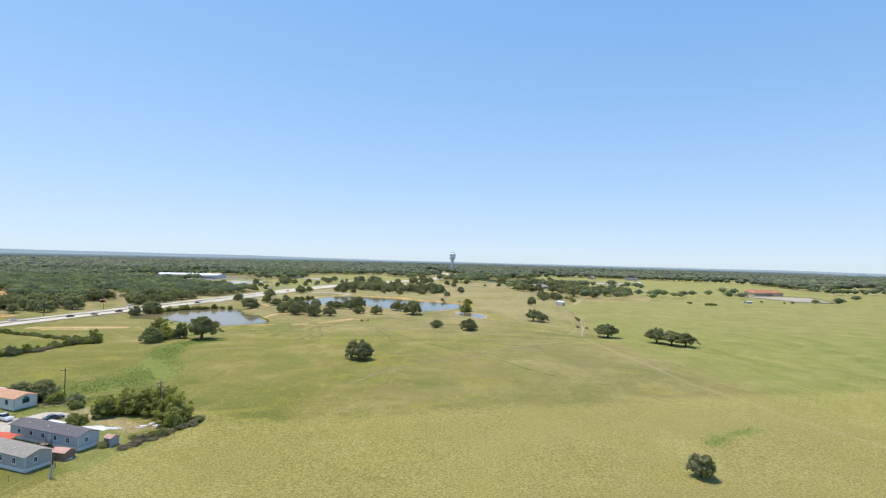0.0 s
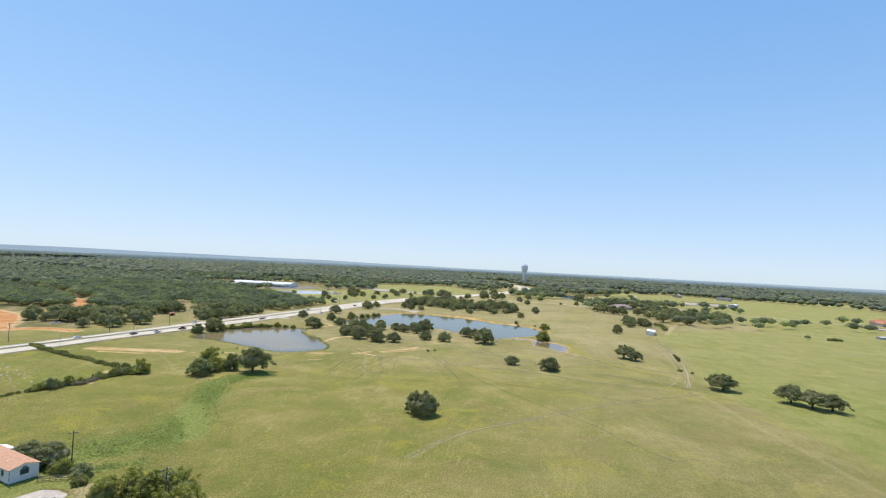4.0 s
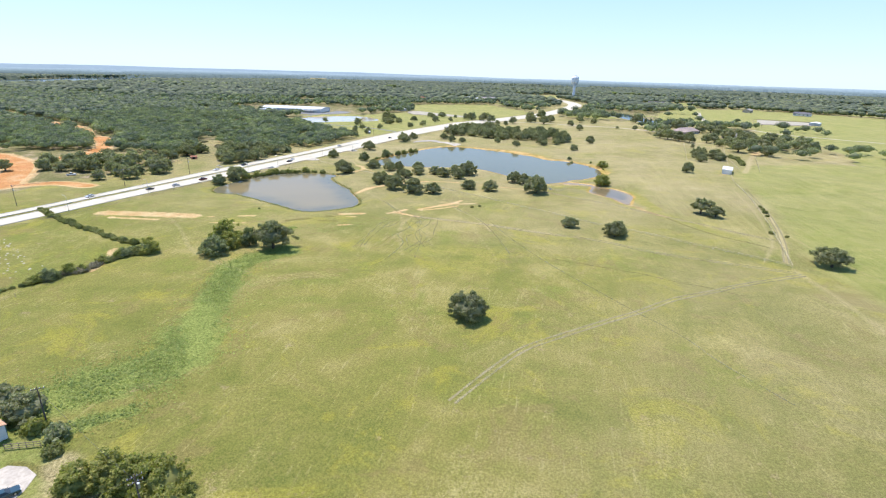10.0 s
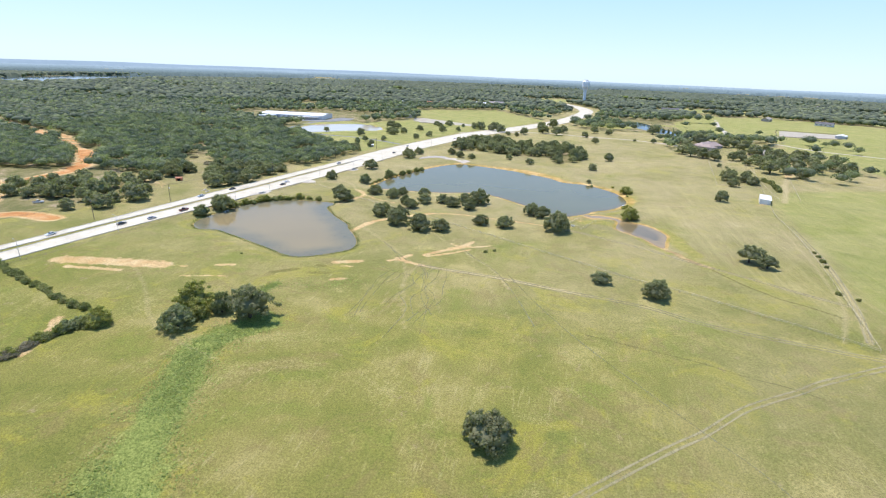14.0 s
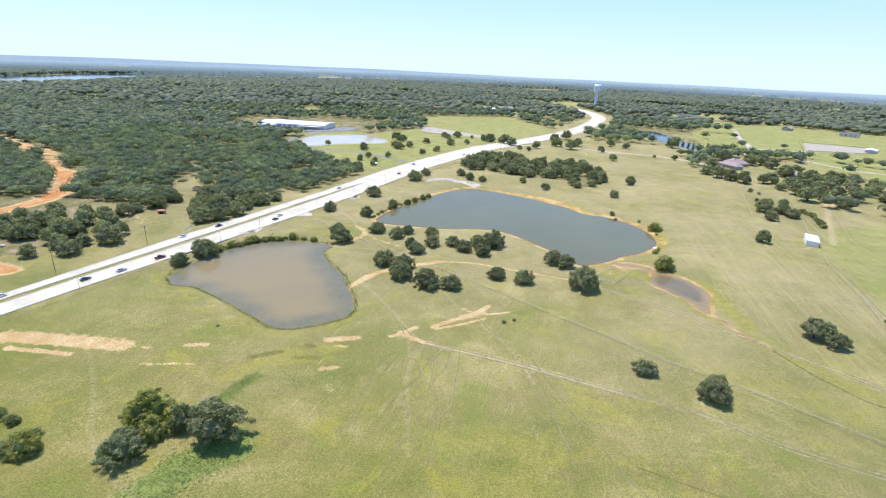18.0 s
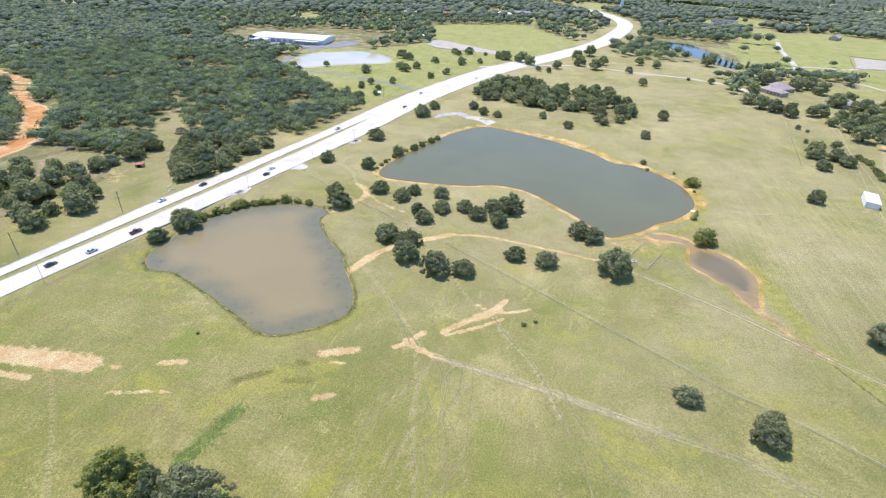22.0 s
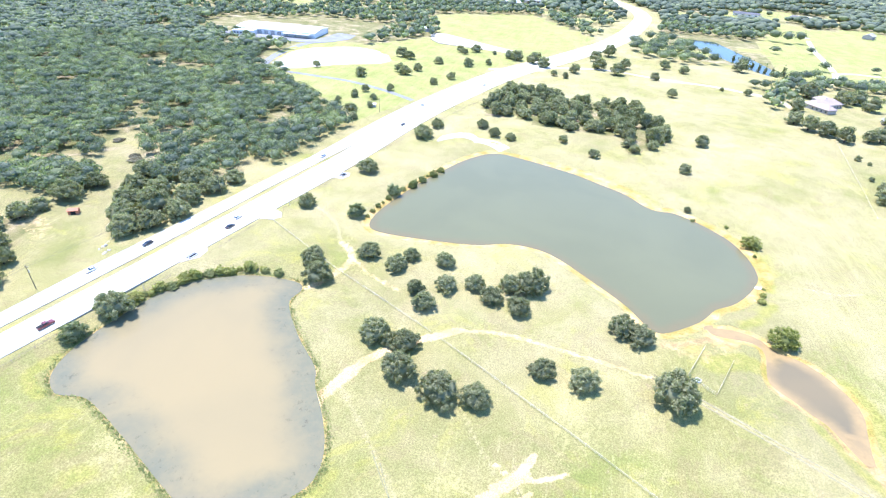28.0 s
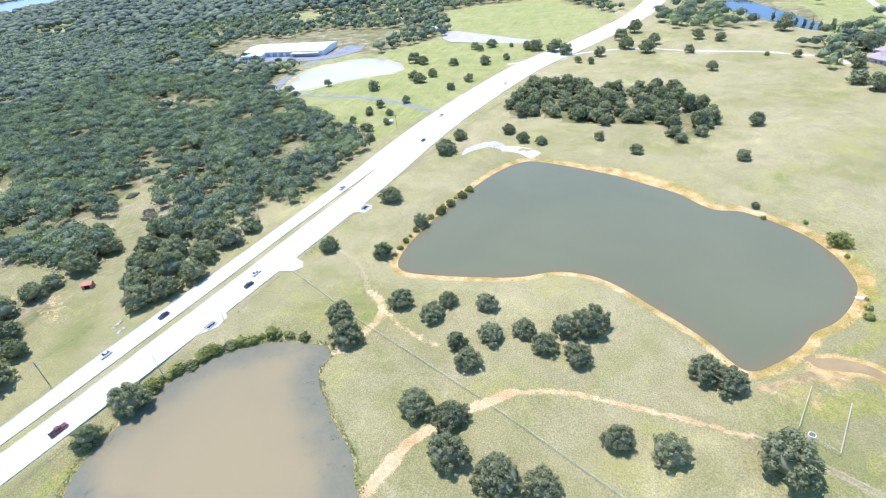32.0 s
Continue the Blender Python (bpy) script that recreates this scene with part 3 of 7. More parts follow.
EARTH_PATHS = [
    ([(-92, 358.5), (-85.4, 366.6), (-77.4, 374.7), (-72.6, 384)], 1.5, 1.05),
    ([(-90.5, 357.5), (-82.8, 363), (-78.8, 366.2), (-72.2, 372)], 1.1, 0.85),
    ([(-83, 378.4), (-77.4, 374.7), (-70, 377), (-62.9, 380.9)], 1.0, 0.85),
    ([(-81, 371), (-75, 377)], 2.4, 0.9),
    ([(-106, 345.9), (-102.7, 349.5), (-98.5, 356.5)], 1.5, 0.95),
    ([(-103.5, 350.5), (-97.4, 347.2), (-89, 345.3)], 1.6, 0.95),
    ([(-128.2, 335.4), (-118.1, 340.5)], 2.4, 0.8),
    ([(-124, 332), (-118.5, 333.8)], 1.2, 0.75),
    ([(-188.6, 310.3), (-186, 311)], 1.6, 0.7),
    ([(-175.6, 316.1), (-168.7, 318.7)], 1.6, 0.85),
    ([(-182, 300.7), (-176, 302.5), (-170.8, 304.5), (-162, 307)], 1.0, 0.72),
    ([(-122, 317), (-117, 319)], 2.0, 0.65),
    ([(-37, 374.5), (-33.7, 370.7)], 2.6, 0.45),
    ([(-141, 388), (-134, 404), (-122, 418), (-115, 423), (-106, 430)], 2.2, 1.0),
    ([(-106, 430), (-90, 433), (-75, 432), (-55, 430), (-37, 427)], 1.5, 0.75),
    ([(-143, 380), (-141, 388), (-136, 398)], 3.0, 1.1),
    ([(-244, 302), (-228, 305), (-215, 307), (-197, 309)], 5.0, 1.2),
    ([(-235, 296), (-222, 298), (-210, 299)], 1.6, 0.9),
    ([(-172, 438), (-166, 446), (-163, 462), (-172, 472)], 3.0, 0.9),
    ([(-163, 462), (-150, 452), (-135, 446)], 2.0, 0.6),
    ([(-30, 449), (-18, 442), (-8, 455), (-14, 462)], 5.0, 0.55),
    ([(110, 528), (117, 537), (122, 545)], 3.0, 0.7),
    ([(-186, 236), (-190, 250), (-196, 258)], 2.5, 0.8),
    ([(-300, 430), (-325, 445), (-345, 425), (-350, 400)], 8.0, 0.62),
    ([(-495, 717), (-470, 717)], 9.0, 1.0),
    ([(-86, 149), (-92, 143), (-97, 146)], 3.0, 0.6),
    ([(179, 665), (190, 690), (200, 715)], 7.0, 0.8),
    ([(340, 690), (352, 697)], 7.0, 0.8),
]
dirt, track, lush, sedge, gully, mud = (np.zeros_like(gx) for _ in range(6))
TRACKS += [([(79, 320), (89, 350), (98, 385), (106, 430)], 2.0, 0.8), ([(70, 318), (85, 352), (92, 385), (99, 430), (104, 480)], 1.4, 0.6)]
rt = np.random.default_rng(12)
for k in range(6):
    x0, y0 = rt.uniform(-108, -70), rt.uniform(335, 352)
    a = rt.uniform(-0.35, 0.75)
    wob = rt.uniform(-4, 4, 3)
    TRACKS.append(([(x0, y0), (x0 + 14 * a + wob[0], y0 - 18), (x0 + 30 * a + wob[1], y0 - 38), (x0 + 46 * a + wob[2], y0 - rt.uniform(48, 66))], 0.35, rt.uniform(0.35, 0.6)))
for pts, w, k in TRACKS:
    np.maximum(track, 0.85 * k * bell(dist_line(gx, gy, spline(pts, 6)), 0.75 * w + 0.35), out=track)
for pts, w, k in EARTH_PATHS:
    np.maximum(dirt, (0.76 if w > 2.5 else 1.0) * k * bell(dist_line(gx, gy, spline(pts, 4)), w), out=dirt)
ed = dist_line(gx, gy, EARTH_STRIP)
np.maximum(dirt, 2.8 * bell(ed, 4.4 + 2.6 * waves(gx * 2, gy * 2) + 3 * bell(np.hypot(gx + 440, gy - 505), 30)), out=dirt)
for pts, w in (([(-455, 412), (-400, 388), (-350, 335)], 12), ([(-344, 330), (-327, 349), (-302, 349)], 6)):
    np.maximum(dirt, 2.4 * bell(dist_line(gx, gy, spline(pts, 4)), 0.8 * w), out=dirt)
SWALE = [([(-128, 276), (-136, 262), (-137, 250), (-131, 238), (-127, 225), (-121, 211), (-117, 202)], 9.0, 0.95), ([(-119, 205), (-113, 194), (-117, 186), (-124, 178), (-131, 169), (-138, 158)], 13.0, 0.9), ([(-118, 163), (-110, 171)], 4.5, 0.85), ([(-145, 286), (-143, 296), (-141, 306)], 3.8, 0.85), ([(-137, 303), (-120, 312), (-106, 326)], 8.0, 0.46), ([(64, 140), (76, 149), (84, 152)], 3.6, 0.7)]
SEDGE = [([(-14, 441), (-4, 446), (1, 447)], 5.5, 1.0), ([(30, 444), (35, 430), (36, 414), (40, 400)], 5.5, 0.95), ([(14, 424), (20, 412), (27, 398)], 4.0, 0.7), ([(36, 396), (52, 372), (70, 352)], 9.0, 0.62), ([(12, 356), (38, 352), (60, 340)], 11.0, 0.55), ([(-66, 296), (-52, 300), (-46, 280), (-62, 276)], 12.0, 0.6), ([(-191, 340), (-188, 343)], 5.0, 0.7), ([(-162, 333), (-155, 330)], 4.0, 0.6), ([(-23, 286), (5, 290), (35, 272)], 9.0, 0.42), ([(-174, 338), (-152, 336), (-134, 344), (-126, 362)], 4.0, 0.62), ([(-233, 376), (-234, 366), (-224, 361)], 3.0, 0.8), ([(20, 500), (23, 520), (20, 542)], 3.4, 0.8), ([(2, 470), (10, 476), (18, 488)], 4.0, 0.7), ([(-70, 606), (-40, 590), (-20, 572)], 3.0, 0.55)]
GULLY = [([(-148.5, 316), (-144.5, 319.5), (-140.5, 322.5)], 2.0, 0.9), ([(-134, 320.5), (-126, 323)], 2.2, 0.75), ([(-134, 329.5), (-131, 329.5)], 2.0, 0.9), ([(42, 381), (51, 365.5), (57, 359), (62.5, 353), (69.5, 349), (80, 340)], 0.9, 0.85), ([(-146, 288), (-143.5, 295)], 1.6, 0.7), ([(-119, 152.5), (-113, 153), (-108, 152)], 1.8, 0.9), ([(33, 446), (38, 430), (41, 414)], 1.0, 0.6)]
MUD = [([(26, 412), (27.5, 403.5), (30.5, 398.6), (33, 393), (38, 386.8), (43, 383)], 2.5, 0.95), ([(-30, 447), (-22, 451), (-12, 456), (-3, 456.5)], 3.0, 0.75), ([(-26, 443), (-15, 446)], 2.2, 0.55), ([(4, 437), (10, 430.5), (17, 424), (22, 413)], 1.7, 0.75)]
for mask, lines, scale in ((lush, SWALE, 0.8), (sedge, SEDGE, 1.0), (gully, GULLY, 1.0), (mud, MUD, 1.0)):
    for pts, w, k in lines:
        np.maximum(mask, scale * k * bell(dist_line(gx, gy, spline(pts, 4)), w), out=mask)
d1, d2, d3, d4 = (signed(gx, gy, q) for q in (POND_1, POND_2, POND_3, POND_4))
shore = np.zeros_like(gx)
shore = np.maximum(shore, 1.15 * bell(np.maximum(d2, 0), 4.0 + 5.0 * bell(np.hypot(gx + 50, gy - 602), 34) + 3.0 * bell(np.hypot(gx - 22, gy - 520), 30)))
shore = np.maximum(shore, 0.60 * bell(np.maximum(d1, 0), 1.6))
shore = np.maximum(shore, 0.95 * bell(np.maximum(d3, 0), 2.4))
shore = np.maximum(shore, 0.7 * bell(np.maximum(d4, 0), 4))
shore = np.maximum(shore, 0.75 * bell(np.hypot(gx + 8, gy - 458), 9) + 0.5 * bell(np.hypot(gx + 22, gy - 447), 7))
mown = np.maximum(np.maximum(inside(gx, gy, LAWN), inside(gx, gy, FAR_FIELD)), inside(gx, gy, EAST_OPEN)) * 0.8
mown = np.maximum(mown, 0.6 * np.clip(0.5 - signed(gx, gy, EAST_FIELD) / 24, 0, 1))
mown = np.maximum(mown, 0.42 * bell(np.hypot(gx + 70, (gy - 290) / 0.7), 26))
mown = np.maximum(mown, 0.8 * bell(dist_line(gx, gy, np.array([(-130, 160), (-92, 132), (-70, 112), (-40, 90)])), 12))
front = inside(gx, gy, PASTURE)
floor_w = np.where(front | inside(gx, gy, LAWN) | inside(gx, gy, FAR_FIELD) | inside(gx, gy, EAST_OPEN), 0.0, 0.8)
floor_w[(gx > road_x(gy) - 60) & (gx < road_x(gy) + 40)] = 0
floor_w[(gy < 460) & (gy > 330) & (gx > -310) & (gx < -250)] = 0.25
floor_w[(gx > 90) & (gy < 1000)] *= 0.35
floor_w[(gx > -365) & (gx < -250) & (gy > 440) & (gy < 570)] *= 0.6
clearing = np.clip((np.where(gx < -100, -0.58, -0.20) - waves(gx * 0.42 + 9, gy * 0.42 + 3)) / 0.12, 0, 1) * (gy > 860) * (np.hypot(gx, gy - 200) < 2600) * (floor_w > 0.2)
floor_w = floor_w * (1 - 0.8 * clearing)
mown = np.maximum(mown, 0.75 * clearing)
floor_w = np.maximum(floor_w, np.where(inside(gx, gy, GROVE), 0.75, 0))
floor_w = np.maximum(floor_w, np.where(inside(gx, gy, HOME_WOODS), 0.35, 0))

gzv = ground_z(gx, gy)
idx = np.arange(nx * ny).reshape(ny, nx)
quads = np.stack([idx[:-1, :-1], idx[:-1, 1:], idx[1:, 1:], idx[1:, :-1]], -1).reshape(-1, 4)
me = mesh_np("ground", np.stack([gx, gy, gzv], 1), quads, M_GROUND, True)
colours(me, "mask_a", np.stack([dirt, track, lush], 1))
dryness = np.clip((gy + 30 * waves(gx, gy) - 268) / 170, 0, 1)
dryness = np.maximum(dryness, 0.55 * np.clip((gx + 30 * waves(gx * 0.7, gy * 0.7) + 40) / 90, 0, 1) * np.clip((130 - gx) / 40, 0, 1))
tall = np.clip((158 + 0.25 * (gx + 60) - gy) / 14, 0, 1) * np.clip((gx + 84 - (gy - 122) * 0.4) / 5, 0, 1) * np.clip((gx * 0.3 + gy - 40) / 20, 0, 1)
swath = 0.3 * np.clip(0.5 - signed(gx, gy, np.array([(34, 400), (80, 325), (96, 380), (108, 480), (116, 540), (96, 610), (55, 600), (32, 520)], float)) / 24, 0, 1)
for pts, w, k in (([(58, 183), (76, 176), (87, 170), (99, 160)], 6.0, 0.9), ([(66, 163), (80, 156), (90, 150)], 5.0, 0.8), ([(150, 270), (161, 252), (174, 247)], 5.0, 0.9), ([(120, 262), (135, 255)], 4.0, 0.7), ([(52, 315), (66, 310), (76, 309)], 5.0, 0.8), ([(-20, 320), (10, 312), (34, 300)], 5.0, 0.6), ([(-62, 236), (-80, 226)], 9.0, 0.45), ([(-40, 205), (-20, 190)], 10.0, 0.45)):
    np.maximum(tall, k * bell(dist_line(gx, gy, spline(pts, 4)), w), out=tall)
colours(me, "mask_c", np.stack([dryness, swath, 0.85 * tall], 1))
colours(me, "mask_d", np.stack([sedge, gully, mud], 1))
colours(me, "mask_b", np.stack([shore, mown, floor_w], 1))
tagged(new("ground", me), "rolling yellow-green pasture with worn tracks and bare red earth", "ground", kind="structure")


# ---- water ----
def pond(name, outline, level, material, label, rim=6.0):
    d = np.gradient(np.vstack([outline[-1:], outline, outline[:1]]), axis=0)[1:-1]
    nrm = np.stack([d[:, 1], -d[:, 0]], 1) / np.linalg.norm(d, axis=1)[:, None]
    if np.sum(np.roll(outline[:, 0], -1) * outline[:, 1] - outline[:, 0] * np.roll(outline[:, 1], -1)) > 0:
        nrm = -nrm
    bm = bmesh.new()
    vs = [bm.verts.new((x, y, level)) for x, y in outline + nrm * 1.6]
    bm.faces.new(vs)
    bmesh.ops.triangulate(bm, faces=bm.faces[:])
    bmesh.ops.subdivide_edges(bm, edges=[e for e in bm.edges if e.calc_length() > 14], cuts=3, use_grid_fill=True)
    bmesh.ops.subdivide_edges(bm, edges=[e for e in bm.edges if e.calc_length() > 8], cuts=2, use_grid_fill=True)
    bmesh.ops.triangulate(bm, faces=bm.faces[:])
    bmesh.ops.recalc_face_normals(bm, faces=bm.faces[:])
    if bm.faces and sum(f.normal.z for f in bm.faces) < 0:
        bmesh.ops.reverse_faces(bm, faces=bm.faces[:])
    ob = part(name, bm, material)
    co = np.empty(len(ob.data.vertices) * 3, np.float32)
    ob.data.vertices.foreach_get("co", co)
    co = co.reshape(-1, 3)
    s = bell(np.minimum(signed(co[:, 0], co[:, 1], outline), 0), rim) * (0.95 + 0.35 * waves(co[:, 0] * 2.2, co[:, 1] * 2.2))
    colours(ob.data, "shallow", np.stack([s, s, s], 1))
    return tagged(ob, label, "pond", kind="structure")


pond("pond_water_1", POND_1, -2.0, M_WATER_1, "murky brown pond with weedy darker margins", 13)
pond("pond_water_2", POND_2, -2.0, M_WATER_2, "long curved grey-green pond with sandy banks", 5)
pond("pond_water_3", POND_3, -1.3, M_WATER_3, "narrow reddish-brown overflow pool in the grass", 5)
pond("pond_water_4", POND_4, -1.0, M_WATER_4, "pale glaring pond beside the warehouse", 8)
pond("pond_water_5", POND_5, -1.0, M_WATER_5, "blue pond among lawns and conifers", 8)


# ---- highway ----
def road_index(y):
    return int(np.argmin(np.abs(ROAD[:, 1] - y)))


def offsets(stops):
    """Sideways offset along the road, from (y, offset) stops."""
    return np.interp(ROAD[:, 1], [s[0] for s in stops], [s[1] for s in stops])


def strip(name, lo, hi, top, base, material, i0=0, i1=None, parent=None, label=""):
    """A slab that follows the road between two sideways offsets."""
    i1 = len(ROAD) if i1 is None else i1
    p, s = ROAD[i0:i1], ROAD_SIDE[i0:i1]
    a, b = p + s * lo[i0:i1, None], p + s * hi[i0:i1, None]
    n = len(p)
    v = np.concatenate([np.column_stack([q, np.full(n, z)]) for q, z in ((a, base), (a, top), (b, top), (b, base))])
    k = np.arange(n - 1)
    f = np.concatenate([np.stack([k + r * n, k + r * n + 1, k + (r + 1) * n + 1, k + (r + 1) * n], 1) for r in range(3)])[:, ::-1]
    ob = new(name, mesh_np(name, v, f, material))
    ob.parent = parent
    if label:
        ob["label"] = label
    return ob


L_OUT = offsets([(-200, -10.5), (340, -10.5), (410, -14), (500, -15.5), (700, -15.5), (1900, -15)])
R_OUT = offsets([(-200, 10.5), (345, 10.5), (410, 12.2), (500, 12.6), (600, 14.5), (1900, 15)])
END = road_index(598)
highway = tagged(new("road"), "pale concrete divided highway with a narrow grass median", "road", kind="structure")
MED_L = offsets([(-200, -4.6), (300, -4.8), (400, -5.0), (450, -6.0), (510, -7.6), (560, -6.6), (598, -4.4)])
MED_R = offsets([(-200, -0.6), (300, -0.7), (400, -0.9), (450, -1.8), (510, -3.2), (560, -3.4), (598, -4.0)])
strip("carriageway", L_OUT, MED_L, 0.14, -0.6, M_ROAD, 0, END + 1, highway)
strip("carriageway", MED_R, R_OUT, 0.14, -0.6, M_ROAD, 0, END + 1, highway)
strip("carriageway", L_OUT, R_OUT, 0.14, -0.6, M_ROAD, END, None, highway, "wide concrete carriageway with a centre turning lane")
for lo, hi in ((L_OUT - 0.35, L_OUT), (MED_L, MED_L + 0.3), (MED_R - 0.3, MED_R), (R_OUT, R_OUT + 0.35)):
    e = END + 1 if abs(lo[0]) < 6 else None
    strip("kerb", lo, hi, 0.29, -0.6, M_KERB, 0, e, highway)
# lane lines, and joints sawn across the slab
for o in ((L_OUT + MED_L) / 2, MED_R + 3.8, MED_R + 7.4):
    for i in range(road_index(200), road_index(900), 3):
        strip("lane_line", o - 0.09, o + 0.09, 0.147, 0.12, M_PAINT, i, i + 2, highway)

# concrete drive aprons and storm inlets beside the road
def apron(pts, label):
    bm = bmesh.new()
    lo = [bm.verts.new((x, y, -0.4)) for x, y in pts]
    hi = [bm.verts.new((x, y, 0.155)) for x, y in pts]
    bm.faces.new(hi), bm.faces.new(lo[::-1])
    for i in range(len(pts)):
        j = (i + 1) % len(pts)
        bm.faces.new((lo[i], lo[j], hi[j], hi[i]))
    bmesh.ops.recalc_face_normals(bm, faces=bm.faces[:])
    return tagged(part("driveway", bm, M_DRIVE), label, "driveway", kind="structure")


apron([(-220.5, 479), (-214, 480), (-211, 484), (-213, 488), (-218, 490)], "short pale concrete driveway apron at the road edge")
apron([(-235, 432), (-231.5, 433), (-225.5, 440), (-225.5, 446), (-229.5, 450)], "pale concrete apron around a storm inlet")
apron([(-208, 536), (-202, 536), (-199.5, 541), (-200.5, 545), (-206, 545)], "pale concrete apron around a storm inlet")
for x, y, a in ((-229, 440, 77), (-203, 541, 77)):
    t = thing("storm_inlet", pose(x, y, 0.155, 0, 0, a), "square concrete storm inlet with a dark opening", "storm drain", "storm inlets")
    for q in (-1, 1):
        part("side_wall", box(4.4, 0.3, 0.5, 0, q * 1.25, 0, 0.03), M_KERB, t)
    for q in (-1, 1):
        part("end_wall", box(0.3, 2.2, 0.5, q * 2.05, 0, 0, 0.03), M_KERB, t)
    # no hole is cut: the dark inside is a flat black sheet
    part("opening", box(3.8, 2.2, 0.06), M_DARK, t, "black sheet standing for the unlit inlet hole")


# ---- trees ----
RNG = np.random.default_rng(7)


def leaf_quads(c, nrm, size, rng, jitter=0.5):
    """One slightly bent leaf spray, as a quad, at each place."""
    n = len(c)
    v = nrm + rng.normal(0, jitter, (n, 3))
    v /= np.linalg.norm(v, axis=1)[:, None]
    up = rng.normal(0, 1, (n, 3))
    a = np.cross(v, up)
    a /= np.linalg.norm(a, axis=1)[:, None]
    b = np.cross(v, a)
    s = (size * rng.uniform(0.6, 1.35, n))[:, None]
    k = rng.uniform(0.65, 1.2, (4, n, 1))
    p = np.stack([c - a * s * k[0], c - b * s * k[1] + v * s * 0.2, c + a * s * k[2], c + b * s * k[3] + v * s * 0.2], 1).reshape(-1, 3)
    return p, np.arange(n * 4).reshape(n, 4)


def ico(sub):
    bm = bmesh.new()
    bmesh.ops.create_icosphere(bm, subdivisions=sub, radius=1)
    v = np.array([w.co[:] for w in bm.verts])
    bm.verts.index_update()
    f = np.array([[w.index for w in q.verts] for q in bm.faces])
    bm.free()
    return v, f


ICO1, ICO2 = ico(1), ico(2)


def crown_mesh(name, seed, r, low, high, lobes, n, size, material, flat=1.0, rag=0.16):
    """A crown of many small leaf sprays on overlapping lobes, with a darkened heart of the same leaves."""
    rng = np.random.default_rng(seed)
    k = np.arange(lobes)
    az = k * 2.399 + rng.uniform(0, 0.9, lobes)
    q = ((k + 0.4) / lobes) ** 0.5
    lr = r * rng.uniform(0.6, 1.35, lobes) * min(0.36, 1.25 / math.sqrt(lobes))
    lean = 1 + 0.13 * np.cos(az - rng.uniform(0, 6)) + 0.10 * np.cos(2 * az - rng.uniform(0, 6)) + 0.07 * np.cos(3 * az - rng.uniform(0, 6))
    rad = (r - lr * 0.9) * q * lean * rng.uniform(0.86, 1.10, lobes)
    dome = np.sqrt(np.maximum(1 - (0.93 * q) ** 2, 0))
    cz = low + (high - low) * (0.13 + 0.74 * dome * rng.uniform(0.64 if rag < 0.3 else 0.12, 1.06, lobes)) + rng.uniform(-0.07, 0.07, lobes) * (high - low)
    if rag < 0.3:
        rim = (q > 0.62) & (k % 3 != 0)
        cz = np.where(rim, low + (high - low) * rng.uniform(0.10, 0.46, lobes), cz)
        rad = np.where(rim, rad * rng.uniform(0.97, 1.08, lobes), rad)
    elif rag > 0.3:
        skirt = (q > 0.55) & (k % 2 == 0)
        cz = np.where(skirt, low + (high - low) * rng.uniform(0.06, 0.34, lobes), cz)
    cen = np.stack([rad * np.cos(az), rad * np.sin(az), cz], 1)
    sc = np.stack([lr, lr, lr * flat * rng.uniform(0.65, 0.95, lobes)], 1)
    pts, nor = [], []
    per = (lr ** 2 / np.sum(lr ** 2) * n * 1.7).astype(int) + 4
    for i in range(lobes):
        d = rng.normal(0, 1, (per[i], 3))
        d /= np.linalg.norm(d, axis=1)[:, None]
        d = d[d[:, 2] > -0.8]
        p = cen[i] + d * sc[i] * np.where(rng.uniform(0, 1, (len(d), 1)) < rag, rng.uniform(1.08, 1.3 + rag, (len(d), 1)), rng.uniform(0.82, 1.1, (len(d), 1)))
        keep = np.ones(len(p), bool)
        for j in range(lobes):
            if j != i:
                keep &= np.sum(((p - cen[j]) / sc[j]) ** 2, 1) > 0.72
        pts.append(p[keep]), nor.append(d[keep])
    pts, nor = np.concatenate(pts), np.concatenate(nor)
    v, f = leaf_quads(pts, nor, size, rng, 0.4)
    hv, hf = ICO1
    faces, verts = [f], [v]
    off = len(v)
    hearts = []
    core = np.array([0, 0, low + (high - low) * (0.37 if rag < 0.3 else 0.34)]) + ICO2[0] * (np.array([r * 0.72, r * 0.72, (high - low) * 0.31]) if rag < 0.3 else np.array([r * 0.60, r * 0.60, (high - low) * 0.27])) * (1 + 0.06 * rng.normal(0, 1, (len(ICO2[0]), 1)))
    verts.append(core), hearts.append(ICO2[1] + off)
    off += len(core)
    for i in range(lobes):
        w = cen[i] + hv * sc[i] * 0.62 * (1 + 0.12 * rng.normal(0, 1, (len(hv), 1)))
        verts.append(w)
        hearts.append(hf + off)
        off += len(w)
    return mesh_np(name, np.concatenate(verts), [f, np.concatenate(hearts)], material, True)


TREE_LABEL = {"live_oak": ("open umbrella-crowned live oak standing in pasture", "tree"), "oak": ("dark green spreading live oak standing in pasture", "tree"), "elm": ("yellow-green leafy tree at the field edge", "tree"), "bush": ("low scrubby green bush by the fence line", "bush"), "cedar": ("grey-green shrubby tree on the bank", "tree"), "cypress": ("dark narrow conifer by the pond", "tree"), "brush": ("grey-brown dry brush along the ditch", "brush")}
PROTO = {}


